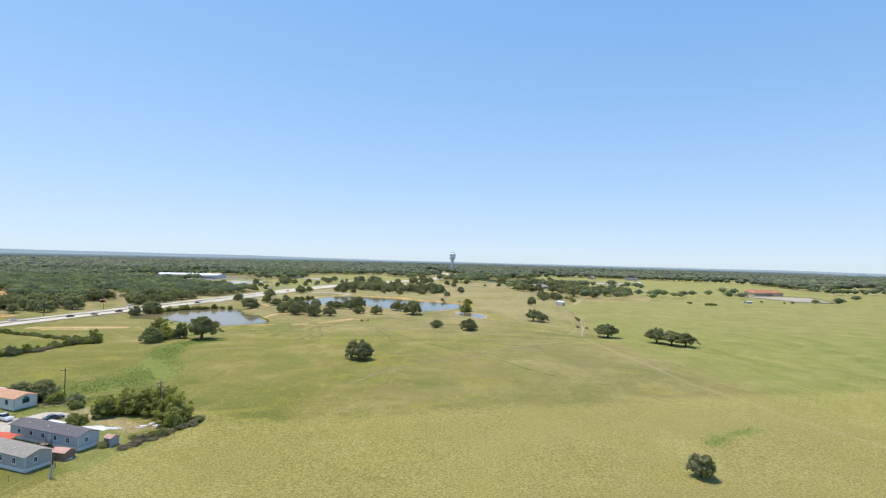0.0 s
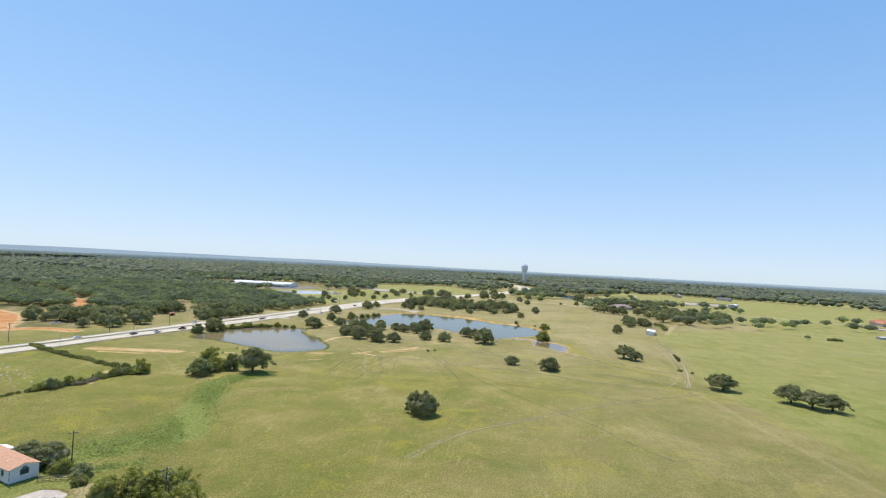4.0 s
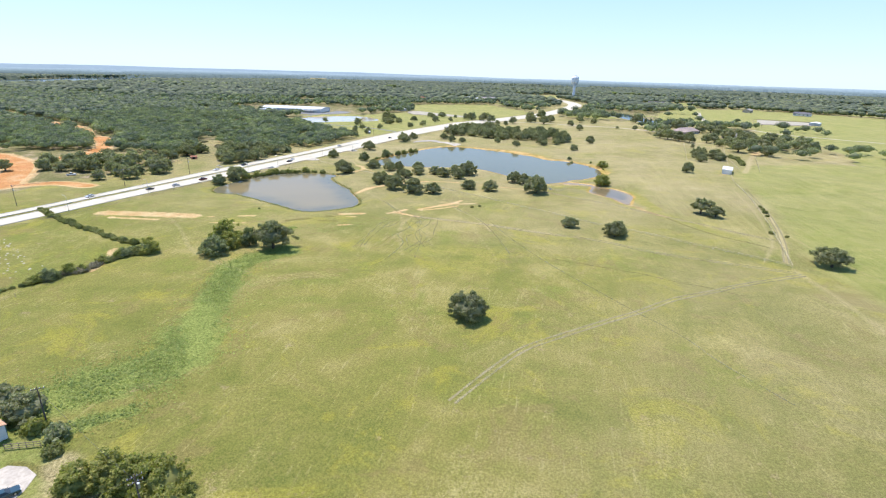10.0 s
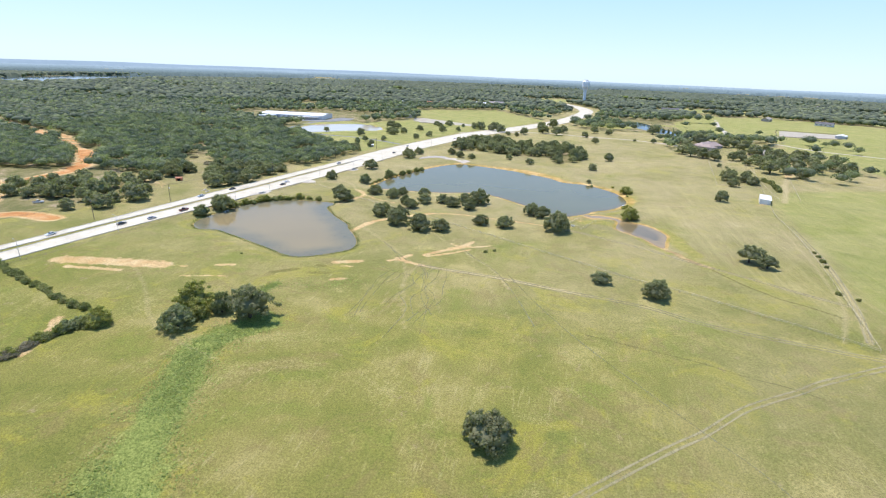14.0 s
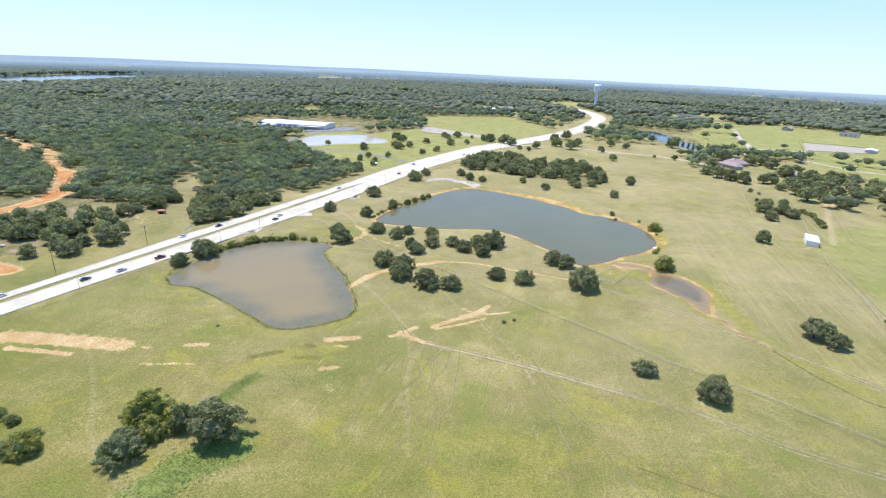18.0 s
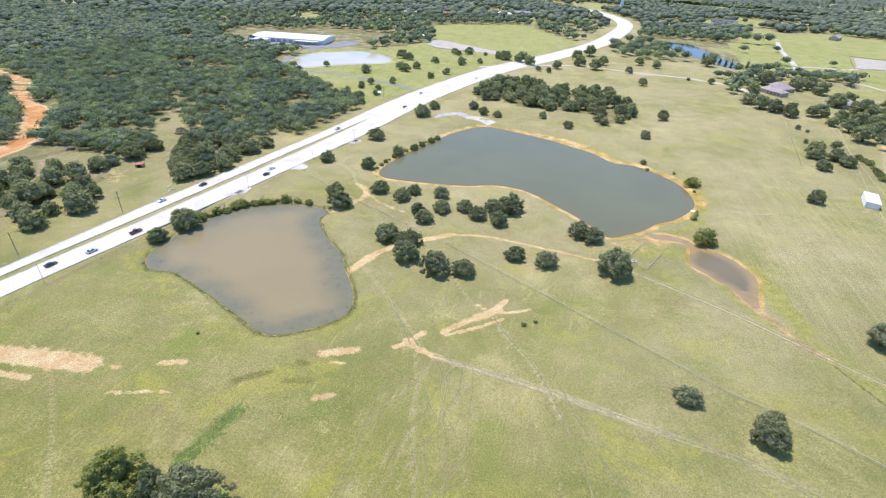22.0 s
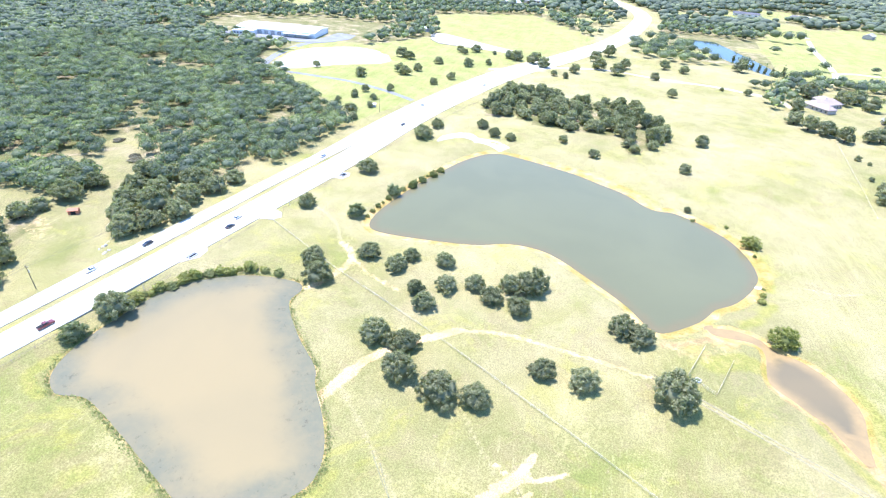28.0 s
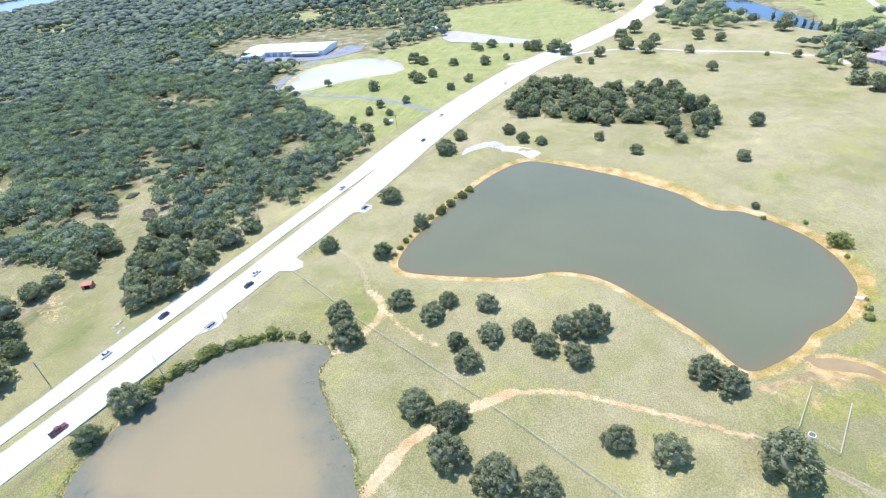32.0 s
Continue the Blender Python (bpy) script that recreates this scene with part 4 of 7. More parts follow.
def tree_proto(kind, seed, near):
    """Builds one tree of unit spread 10 m as trunk, limbs and crown."""
    n, size, lobes = ((640, 0.47, 24), (2700, 0.245, 54), (3900, 0.200, 80))[near]
    lobes = lobes if "oak" in kind else int(lobes * 1.35)
    mat = {"oak": M_OAK, "live_oak": M_OAK, "elm": M_ELM, "bush": M_BUSH, "cedar": M_CEDAR, "cypress": M_OAK, "brush": M_BRUSH}[kind]
    rng = np.random.default_rng(seed + 50)
    t = new("oak_tree" if "oak" in kind else {"elm": "elm_tree", "bush": "bush", "cedar": "willow_tree", "cypress": "cypress_tree", "brush": "brush_thicket"}[kind])
    low, high, r = {"oak": (0.45, 6.7, 5.0), "live_oak": (1.5, 7.5, 5.0), "elm": (0.2, 8.4, 4.8), "bush": (0.0, 5.2, 4.6), "cedar": (0.4, 6.8, 4.9), "cypress": (0.5, 22.0, 5.0), "brush": (0.0, 3.2, 5.0)}[kind]
    if kind == "oak" and not near:
        low, high = 0.9, 7.7
    if kind not in ("bush", "brush"):
        trunk = tube((0, 0, -0.5), (0.15, 0.1, low + 2.0), 0.42, 0.30, 9)
        part("trunk", trunk, M_BARK, t)
        for i in range(6 if kind == "live_oak" else 4 if near else 2):
            a = i * (1.05 if kind == "live_oak" else 1.6 if near else 3.1) + rng.uniform(0, 0.8)
            e = (r * 0.52 * math.cos(a), r * 0.52 * math.sin(a), low + (high - low) * 0.42)
            bm = tube((0.1, 0.05, low * 0.8), (e[0] * 0.45, e[1] * 0.45, low + 1.3), 0.27, 0.19, 6)
            part("limb", tube((e[0] * 0.45, e[1] * 0.45, low + 1.25), e, 0.19, 0.07, 6, bm), M_BARK, t)
    me = crown_mesh("crown", seed, r, low, high, lobes, n, size, mat, rag=0.16 if "oak" in kind else 0.36)
    c = new("crown", me)
    c.parent = t
    lab, cat = TREE_LABEL[kind]
    tagged(t, lab, cat)
    return [t, False]


def plant(kind, x, y, w, near=False, label="", group="", tall=1.0):
    """Puts a tree of that spread on the ground; the shapes are shared."""
    near = 0 if not near or w < 6.4 else 1 if w < 10 else 2
    pool = PROTO.setdefault((kind, near), [])
    variants = 5 if kind == "oak" else 3 if kind == "elm" else 2
    if len(pool) < variants:
        pool.append(tree_proto(kind, 11 * len(pool) + len(kind) + 100 * near, near))
        item = pool[-1]
    else:
        item = pool[int(RNG.integers(variants))]
    s = w / 10.0
    z = tall * s * RNG.uniform(0.9, 1.1)
    m = pose(x, y, gz(x, y), 0, 0, RNG.uniform(0, 360)) @ Matrix.Diagonal((s * RNG.uniform(0.94, 1.06), s * RNG.uniform(0.94, 1.06), z, 1))
    if not item[1]:
        item[0].matrix_basis, item[1] = m, True
        ob = item[0]
    else:
        src = item[0]
        keep = src.matrix_basis.copy()
        src.matrix_basis = Matrix()
        ob = copy_thing(src, m)
        src.matrix_basis = keep
        for key in ("group",):
            if key in ob:
                del ob[key]
    lab, cat = TREE_LABEL[kind]
    return tagged(ob, label or lab, cat, group)


FAR_OAKS = []
OAKS_BETWEEN = [(-135, 417, 12.5), (-122.5, 415, 11.5), (-121, 402.5, 13.0), (-105, 397, 14.5), (-93, 398, 10.3), (-74, 417, 10.3), (-60, 416, 10.8), (-30, 419, 17.5), (-46, 449, 11.5), (-39.5, 445, 11.5), (-129, 447.5, 8.2), (-123, 439, 10.0), (-117, 453, 10.6), (-122, 470, 9.0), (-138, 470, 8.2), (-141.5, 461, 10.6), (-157, 466, 10.8), (-178, 454.5, 10.8), (-170.5, 443, 13.0), (-106, 458, 9.1), (-98, 451.5, 10.2), (-91, 461.5, 10.5), (-83, 464, 15.0), (-86, 447.5, 10.3)]
for x, y, w in OAKS_BETWEEN:
    plant("oak", x, y, w, True, "dark green live oak between the two ponds", "oaks between the ponds")
plant("oak", -43, 235.5, 13.2, True, "round lone live oak in open pasture", tall=0.92)
plant("oak", 11, 338, 11.0, True, "dark live oak beside the pipe fence", tall=1.1)
plant("oak", 12.5, 343, 9.5, True, "dark live oak beside the pipe fence", tall=1.0)
plant("oak", -10, 348.5, 8.9, True, "small live oak near the pipe fence")
plant("live_oak", -134, 276.5, 16.0, True, "broad live oak at the head of a weedy swale")
plant("elm", -157, 277, 15.0, True, "tall mottled yellow-green tree in a clump", tall=0.92)
plant("elm", -151, 272, 9.0, True, "mottled olive-green tree in a clump", tall=1.0)
plant("cedar", -153, 264, 12.5, True, "grey-green shrubby tree in a clump")
plant("cedar", -145.5, 277, 7.5, True, "narrow dark tree in a clump", tall=1.75)
plant("live_oak", 64, 398, 12.5, True, "wind-leaned dark live oak in dry grass")
plant("live_oak", 70, 391.5, 9.5, True, "wind-leaned dark live oak in dry grass", tall=0.85)
plant("live_oak", 96, 320, 14.5, True, "open-crowned live oak at the fence corner", tall=0.85)
for x, y, w in ((119, 303, 12.0), (125, 297, 12.5), (131.5, 294, 11.5)):
    plant("live_oak", x, y, w, True, "live oak in a clump of three on mown grass", "clump of three oaks")
plant("live_oak", 51, 119, 6.2, True, "small green tree in yellow grass", tall=1.05)
plant("elm", 15, 462, 12.5, True, "yellow-green willow by the overflow pool", tall=0.75)
plant("elm", 21, 540, 10.0, True, "yellow-green willow on the sandy bank", tall=0.75)
for x, y, w in ((-191, 551, 12.5), (-205, 499, 10.0), (-178, 621, 15.0), (-174, 645, 10.5), (-232.5, 400, 13.5), (-142, 658, 10.0), (-130, 643, 9.5), (-118, 640, 8.6)):
    plant("oak", x, y, w, True, "dark green oak beside the highway verge", "roadside oaks")
for x, y, w in ((-168, 531, 9.0), (-177, 500, 9.5), (-161, 545, 6.5), (-158, 554, 6.0), (-154, 564, 6.5), (-151, 572, 5.0), (-235, 385, 9.5), (-188, 442, 4.7)):
    plant("cedar" if w > 8 else "bush", x, y, w, True, "scrubby yellow-green growth on the pond bank", "pond bank scrub", tall=1.15)
for x, y, w in ((-59, 629, 8.5), (-1, 626, 9.0), (18, 683, 11.0), (86, 534, 10.5), (-6, 569, 4.5), (-81, 650, 7.5), (-78, 678, 9.0), (12, 818, 10.5), (2, 884, 10.5), (37, 934, 12.0), (17, 945, 13.0), (105, 975, 17.0), (66, 868, 5.0)):
    plant("oak", x, y, w, False, "single dark oak in open grassland")
for x, y, w in ((-130, 896, 17), (-118, 884, 15), (-103, 850, 8), (-91, 846, 8), (-83, 874, 12), (-58, 905, 17), (-45, 985, 18), (-38, 888, 18), (-60, 945, 17), (-28, 925, 14), (89, 862, 9)):
    plant("oak", x, y, w, False, "dark oak in a row near the ranch drive")
for x, y, w in ((-336, 771, 9), (-282, 756, 12), (-258, 709, 8), (-239, 721, 8), (-267, 672, 6.5), (-251, 656, 7), (-238, 670, 6.5), (-238, 637, 7.5), (-299, 689, 4.5), (-273, 857, 15), (-262, 850, 12), (-245, 781, 13), (-254, 790, 11), (-210, 760, 8.5), (-239, 802, 10), (-227, 843, 11), (-219, 914, 10.5), (-202, 922, 13), (-179, 919, 6), (-195, 846, 12), (-176, 865, 8.5), (-150, 903, 15), (-160, 908, 12), (-199, 785, 9), (-212, 905, 9), (-247, 655, 8), (-260, 690, 8), (-243, 690, 7)):
    plant("oak", x, y, w, False, "oak on the lawn beyond the highway", "lawn oaks")
for x, y, w in ((-290, 396, 16), (-295, 375, 12.5), (-300, 389, 9.5), (-318, 395, 16), (-331, 418, 14), (-325, 428, 13), (-324, 441, 12), (-322, 450, 10), (-333, 402, 11), (-308, 381, 11), (-345, 395, 14), (-352, 408, 13), (-310, 366, 10), (-362, 396, 13), (-340, 384, 12), (-368, 410, 12), (-378, 392, 14), (-355, 380, 10), (-389, 369, 11), (-368, 379, 12), (-349, 386, 11), (-336, 388, 12), (-318, 385, 11), (-320, 403, 12), (-303, 405, 12), (-296, 410, 10), (-310, 418, 11), (-340, 408, 12), (-352, 420, 11), (-341, 430, 12), (-360, 425, 13)):
    plant("oak", x, y, w * 0.95, False, "dark oak in rough grass across the highway", "oaks across the highway", 1.05)
for x, y, w in ((-270, 447, 15), (-263, 455, 14), (-280, 457, 15), (-287, 468, 16), (-272, 468, 17), (-258, 468, 13), (-264, 483, 15), (-281, 484, 16), (-297, 484, 14), (-258, 497, 14), (-272, 499, 16), (-288, 502, 15), (-305, 500, 13), (-256, 511, 12), (-320, 464, 15), (-328, 478, 15), (-338, 474, 13), (-318, 480, 12), (-344, 487, 14), (-335, 492, 12)):
    plant("oak", x, y, w, True, "broad dark oak at the edge of the woods", "woodland edge oaks", RNG.uniform(0.95, 1.15))
for x, y in spline([(-229, 405), (-226, 413), (-221, 422), (-213, 431), (-203, 437), (-193, 441)], 2.6):
    plant("elm" if RNG.uniform() < 0.62 else "bush", x - 1.6 + RNG.uniform(-1, 1), y + 1.8 + RNG.uniform(-1, 1), RNG.uniform(3.0, 7.0), True, "yellow-green shrub lining the pond bank", "pond bank shrubs", 0.8)
for x, y in spline([(-170, 503), (-168, 520), (-163, 538), (-157, 556), (-150, 575)], 5.0):
    plant("bush", x - 2, y + RNG.uniform(-1, 1), RNG.uniform(2.2, 4.5), True, "scrubby bush lining the pond bank", "pond bank shrubs", 0.9)
for x, y, w in ((-459, 850, 11), (-434, 832, 12), (-405, 764, 12), (-362, 742, 12), (-448, 805, 12), (-435, 755, 11), (-473, 794, 12), (-418, 790, 12), (-415, 775, 10), (-348, 728, 10), (-454, 746, 11), (-445, 720, 11), (-500, 880, 12), (-520, 872, 11), (-540, 885, 12), (-480, 870, 10), (-560, 895, 12), (-582, 905, 12), (-600, 940, 12), (-470, 852, 9), (-440, 856, 9), (-425, 858, 8)):
    FAR_OAKS.append((x, y, w))
for x, y, w in ((-325, 515, 9), (-330, 520, 7), (-357, 537, 8), (-385, 555, 9), (-318, 508, 6), (-322, 552, 7)):
    plant("brush", x, y, w, True, "grey-brown dry brush in a woodland clearing", "clearing brush", 0.7)
# hedge and scrub along the west fence
ditch = spline([(-209, 186), (-203, 201), (-199, 210), (-196, 219), (-192, 229), (-188, 238), (-186, 250), (-182, 263)], 1.9)
for i, (x, y) in enumerate(ditch):
    f, k = i / len(ditch), RNG.uniform()
    kind = "bush" if f < 0.42 else "brush" if k < 0.5 and f < 0.75 else ("cedar", "bush", "elm")[int(k * 3) % 3]
    w = RNG.uniform(1.8, 2.8) if f < 0.42 else RNG.uniform(3.2, 5.6) if f < 0.72 else RNG.uniform(3.6, 6.2)
    plant(kind, x + RNG.uniform(-0.8, 0.8), y, w, True, "low scrubby growth along a ditch" if kind != "brush" else "", "ditch hedge", RNG.uniform(0.7, 1.0))
for x, y, w, k in ((-178, 258, 8.5, "elm"), (-182, 256, 7.0, "bush"), (-192, 226, 7.0, "cedar"), (-188, 235, 6.6, "brush"), (-206, 200, 4.5, "bush")):
    plant(k, x, y, w, True, "bushy olive-green tree on the ditch bank" if k != "brush" else "", tall=0.95)
for i, (x, y) in enumerate(spline([(-194, 266), (-205, 269), (-234, 279), (-256, 287), (-279, 298)], 2.2)):
    plant("bush", x + RNG.uniform(-0.8, 0.8), y + RNG.uniform(-0.8, 0.8), RNG.uniform(2.4, 5.0), True, "green hedge bush along the field edge", "field edge hedge", RNG.uniform(0.7, 1.1))
plant("oak", -243, 246, 5.0, False, "small round tree in the corner field")
for x, y in spline([(-80.8, 128), (-79.8, 132.3), (-78, 135.5), (-75.8, 139), (-74.8, 142.1), (-74.5, 146.2), (-74.8, 149.6)], 1.4):
    k = RNG.uniform()
    plant("brush" if k < 0.65 else "bush", x + RNG.uniform(-1.2, 1.2), y + RNG.uniform(-0.8, 0.8), RNG.uniform(2.0, 3.8), True, "dry grey-brown brush at the yard edge" if k < 0.65 else "scrubby bush at the yard edge", "yard edge brush", RNG.uniform(0.6, 1.0))
# copse beside the mobile homes
for x, y, w, k, ta in ((-101, 150, 7.5, "elm", 1.0), (-97, 154, 8.5, "elm", 1.0), (-91, 153, 9.0, "elm", 0.95), (-85, 153, 9.5, "elm", 1.05), (-80, 147.5, 8.5, "elm", 1.1), (-77.5, 143, 5.0, "elm", 1.1), (-79.5, 136, 3.0, "bush", 0.9), (-83, 134, 2.8, "bush", 0.8), (-104, 143, 6.5, "bush", 1.0), (-107, 140, 4.0, "bush", 1.0), (-129, 164, 8.5, "oak", 0.95), (-123, 161.5, 4.8, "elm", 0.9), (-139, 167, 7.0, "oak", 0.9), (-114, 157, 4.5, "bush", 1.1), (-117, 161, 5.0, "cedar", 0.9), (-100, 136.5, 3.0, "bush", 1.0)):
    plant(k, x, y, w * (1.0 if k == "bush" else 1.18), True, "leafy tree in the copse behind the mobile homes" if k != "bush" else "", tall=ta * 0.88)
# bushes in the fence row and the pasture
for x, y, w in ((90, 367, 3.2), (95, 362, 2.4), (100, 402, 2.6), (101.5, 410, 3.6), (103, 418, 3.0), (104, 425, 2.4), (-64, 371, 2.6), (-60, 374, 2.0), (-174, 332, 1.5), (-86.5, 128, 3), (-4, 560, 3)):
    plant("bush", x, y, w, True, "small dark bush in dry grass")
for x, y, w in ((13.8, 489, 4.2), (16, 495, 3.4), (17.5, 501, 2.2), (20.5, 530, 2.8), (19, 547, 2.4), (12, 556, 3.0)):
    plant("elm", x, y, w, True, "small yellow-green shrub on the sandy bank", "pond bank shrubs", 0.7)
for x, y, w in ((116, 624, 15), (128, 622, 13), (132, 611, 12), (112, 598, 10), (121, 640, 12)):
    plant("oak", x, y, w, True, "spreading oak inside the ranch fence", "ranch fence oaks")
for x, y, w in ((192, 656, 16), (191, 670, 14), (218, 698, 15), (236, 724, 14), (214, 647, 15), (232, 668, 15), (265, 762, 15), (245, 770, 16), (254, 720, 14), (307, 942, 20), (328, 925, 17), (342, 918, 16), (332, 870, 14), (287, 698, 17), (301, 711, 14), (302, 681, 13), (313, 687, 11), (354, 739, 13), (382, 746, 14), (431, 799, 18), (391, 709, 16), (409, 709, 14), (281, 596, 5), (451, 628, 10), (480, 628, 15), (275, 690, 14), (262, 700, 14), (330, 715, 13), (450, 800, 15), (560, 700, 13)):
    FAR_OAKS.append((x, y, w))
for x, y, w in ((147, 632, 7), (148, 626, 6), (149, 619, 7), (148, 611, 5), (147, 604, 6), (146, 597, 7), (144, 588, 6), (402, 655, 4), (425, 646, 4), (441, 654, 5), (300, 594, 6), (305, 594, 6), (310, 594, 5)):
    plant("bush", x, y, w, False, "bush in the ranch fence row", "fence row bushes")
for x, y, w in ((123, 826, 16), (108, 779, 15), (114, 763, 17), (125, 755, 17), (134, 742, 16), (150, 884, 22), (176, 871, 18), (192, 878, 18), (197, 856, 17), (155, 750, 14), (164, 754, 14), (192, 800, 18), (210, 820, 16), (161, 722, 11), (202, 780, 15), (168, 706, 15), (168, 680, 18), (189, 705, 15), (225, 778, 12), (211, 772, 15), (236, 782, 15), (236, 760, 12), (189, 665, 12), (183, 682, 10), (184, 731, 16), (198, 736, 14), (175, 742, 14), (140, 654, 8), (128, 700, 5), (121, 659, 4), (133, 693, 3.5), (218, 800, 15), (240, 810, 14), (252, 790, 15), (262, 770, 14), (230, 740, 13), (215, 750, 14), (246, 735, 14), (205, 712, 13), (222, 715, 15), (240, 705, 14), (256, 720, 13)):
    plant("oak", x, y, w, False, "dark oak crowding round the ranch houses", "ranch oaks")
for x, y, w in ((134, 943, 16), (155, 952, 17), (170, 959, 17), (185, 977, 17), (112, 895, 15), (127, 892, 15), (103, 900, 12), (209, 919, 19), (224, 925, 19), (242, 942, 16), (251, 928, 19), (198, 942, 13), (209, 947, 13), (114, 1001, 20), (183, 1131, 15), (236, 1157, 13), (214, 1036, 17), (278, 1053, 11), (308, 953, 20), (326, 943, 10), (164, 1224, 26), (211, 1249, 26), (227, 1239, 26), (248, 1250, 26)):
    FAR_OAKS.append((x, y, w))
for x, y in ((121, 1020), (126, 1008), (132, 1000), (137, 992), (143, 985), (112, 1045), (150, 968), (156, 990)):
    plant("cypress", x, y, 5.0, False, "", "pond conifers", 1.1)


def fill(poly, gap, seed, chance=1.0):
    """Scattered plan points inside an outline, no two closer than about the gap."""
    rng = np.random.default_rng(seed)
    lo, hi = poly.min(0), poly.max(0)
    x, y = np.meshgrid(np.arange(lo[0], hi[0], gap), np.arange(lo[1], hi[1], gap))
    x = x.ravel() + rng.uniform(-0.42, 0.42, x.size) * gap
    y = y.ravel() + rng.uniform(-0.42, 0.42, y.size) * gap
    k = inside(x, y, poly) & (rng.uniform(0, 1, x.size) < chance)
    return np.stack([x[k], y[k]], 1)


for x, y in fill(GROVE, 11.0, 3, 0.86):
    plant("oak", x, y, RNG.uniform(8.5, 13.0), False, "dark oak in a dense grove beyond the pond", "pond grove", RNG.uniform(0.9, 1.25))
for x, y in fill(np.array([(-22, 1062), (11, 1165), (45, 1150), (83, 1037), (80, 992), (44, 976), (1, 990)]), 17, 5, 0.85):
    FAR_OAKS.append((x, y, RNG.uniform(15, 20)))


# ---- woods ----
def woods(name, xy, rad, high, seed, leaves, label, core, spray=0.6):
    """Woodland nobody could count: lumpy crowns with leaf sprays, joined."""
    rng = np.random.default_rng(seed)
    n = len(xy)
    gv = ground_z(xy[:, 0], xy[:, 1])
    cv, cf = core
    k = len(cv)
    lump = 1 + 0.09 * rng.normal(0, 1, (n, k, 1))
    cen = np.column_stack([xy, gv + high * 0.60])
    sc = np.stack([rad * rng.uniform(0.85, 1.1, n), rad * rng.uniform(0.85, 1.1, n), high * 0.43], 1)
    shrink = 0.62 if leaves > 50 else 0.76 if leaves else 1.0
    v = (cen[:, None] + cv[None] * sc[:, None] * lump * shrink).reshape(-1, 3)
    f = (cf[None] + (np.arange(n) * k)[:, None, None]).reshape(-1, 3)
    tint = np.repeat(np.clip(rng.beta(1.3, 3.2, n) + 0.35 * (waves(xy[:, 0] * 2.3, xy[:, 1] * 2.3) > 0.25) * rng.uniform(0, 1.4, n), 0, 1), k)
    faces, verts, tints = [f], [v], [tint]
    if leaves:
        d = rng.normal(0, 1, (n, leaves, 3))
        d /= np.linalg.norm(d, axis=2)[..., None]
        d[..., 2] = np.abs(d[..., 2]) * 1.0 - 0.25
        bumpy = 1 + 0.16 * np.sin(d[..., :1] * 5 + rng.uniform(0, 6, (n, 1, 1))) * np.cos(d[..., 1:2] * 5 + rng.uniform(0, 6, (n, 1, 1)))
        p = cen[:, None] + d * sc[:, None] * bumpy * rng.uniform(0.84, 1.10, (n, leaves, 1))
        lv, lf = leaf_quads(p.reshape(-1, 3), d.reshape(-1, 3), spray, rng, 0.42)
        verts.append(lv), faces.append(lf + len(v)), tints.append(np.repeat(np.repeat(tint[::k], leaves), 4))
    me = mesh_np(name, np.concatenate(verts), faces, M_WOODS, True)
    tt = np.concatenate(tints)
    colours(me, "tint", np.stack([tt, tt, tt], 1))
    return tagged(new(name, me), label, "woodland", kind="stuff")


def thin(xy, seed, gaps):
    """Takes out trees where the woods open up."""
    rng = np.random.default_rng(seed)
    keep = waves(xy[:, 0] * 1.9 + 40, xy[:, 1] * 1.9) + rng.uniform(-0.25, 0.25, len(xy)) > gaps
    keep &= dist_line(xy[:, 0], xy[:, 1], EARTH_STRIP) > 9
    for cx, cy, r in ((-483, 717, 16), (-445, 712, 12), (-645, 904, 14), (-826, 1025, 12), (-330, 560, 9), (-300, 545, 7), (-285, 600, 10), (-360, 600, 9), (-345, 500, 10), (-602, 855, 15), (-424, 706, 13), (-477, 830, 11), (-586, 936, 14), (-848, 1050, 13), (-825, 844, 10), (-358, 541, 12), (-322, 509, 13), (-307, 478, 11)):
        keep &= np.hypot(xy[:, 0] - cx, (xy[:, 1] - cy) * 0.8) > r
    return xy[keep]


near_poly = FOREST
xy = thin(fill(near_poly, 6.6, 21), 22, -0.52)
r = np.random.default_rng(23).beta(1.6, 2.2, len(xy)) * 5.0 + 2.7
close = (xy[:, 0] > -640) & (xy[:, 1] < 800)
woods("woodland", xy[close], r[close], r[close] * 1.2 + 2.2, 24, 140, "dense dark green oak woodland west of the highway", ICO1, 0.54)
woods("woodland", xy[~close], r[~close] * 1.1, r[~close] * 1.2 + 2.2, 25, 8, "dense oak woodland farther west", ICO1, 1.35)

far_xyw = np.array(FAR_OAKS, float)
woods("far_oaks", far_xyw[:, :2], far_xyw[:, 2] * 0.46, far_xyw[:, 2] * 0.74, 28, 260, "scattered far oaks along lanes and field edges", ICO2, 0.6)

# woods out to the middle distance
LAKE = spline([(-2900, 200), (-2350, 600), (-1930, 1020), (-1700, 1400), (-1760, 1700), (-1830, 2000), (-1700, 2200), (-1600, 2400), (-1500, 2560), (-1280, 2760), (-1050, 2960), (-600, 3150)], 60)
rng = np.random.default_rng(31)
gap = 14.0
mx, my = np.meshgrid(np.arange(-2100, 1900, gap), np.arange(280, 2250, gap))
mx = mx.ravel() + rng.uniform(-0.45, 0.45, mx.size) * gap
my = my.ravel() + rng.uniform(-0.45, 0.45, my.size) * gap
keep = ~inside(mx, my, PASTURE) & ~inside(mx, my, LAWN) & ~inside(mx, my, FOREST) & ~inside(mx, my, FAR_FIELD) & ~inside(mx, my, HOME_WOODS) & ~inside(mx, my, EAST_OPEN)
keep &= dist_line(mx, my, ROAD) > 34
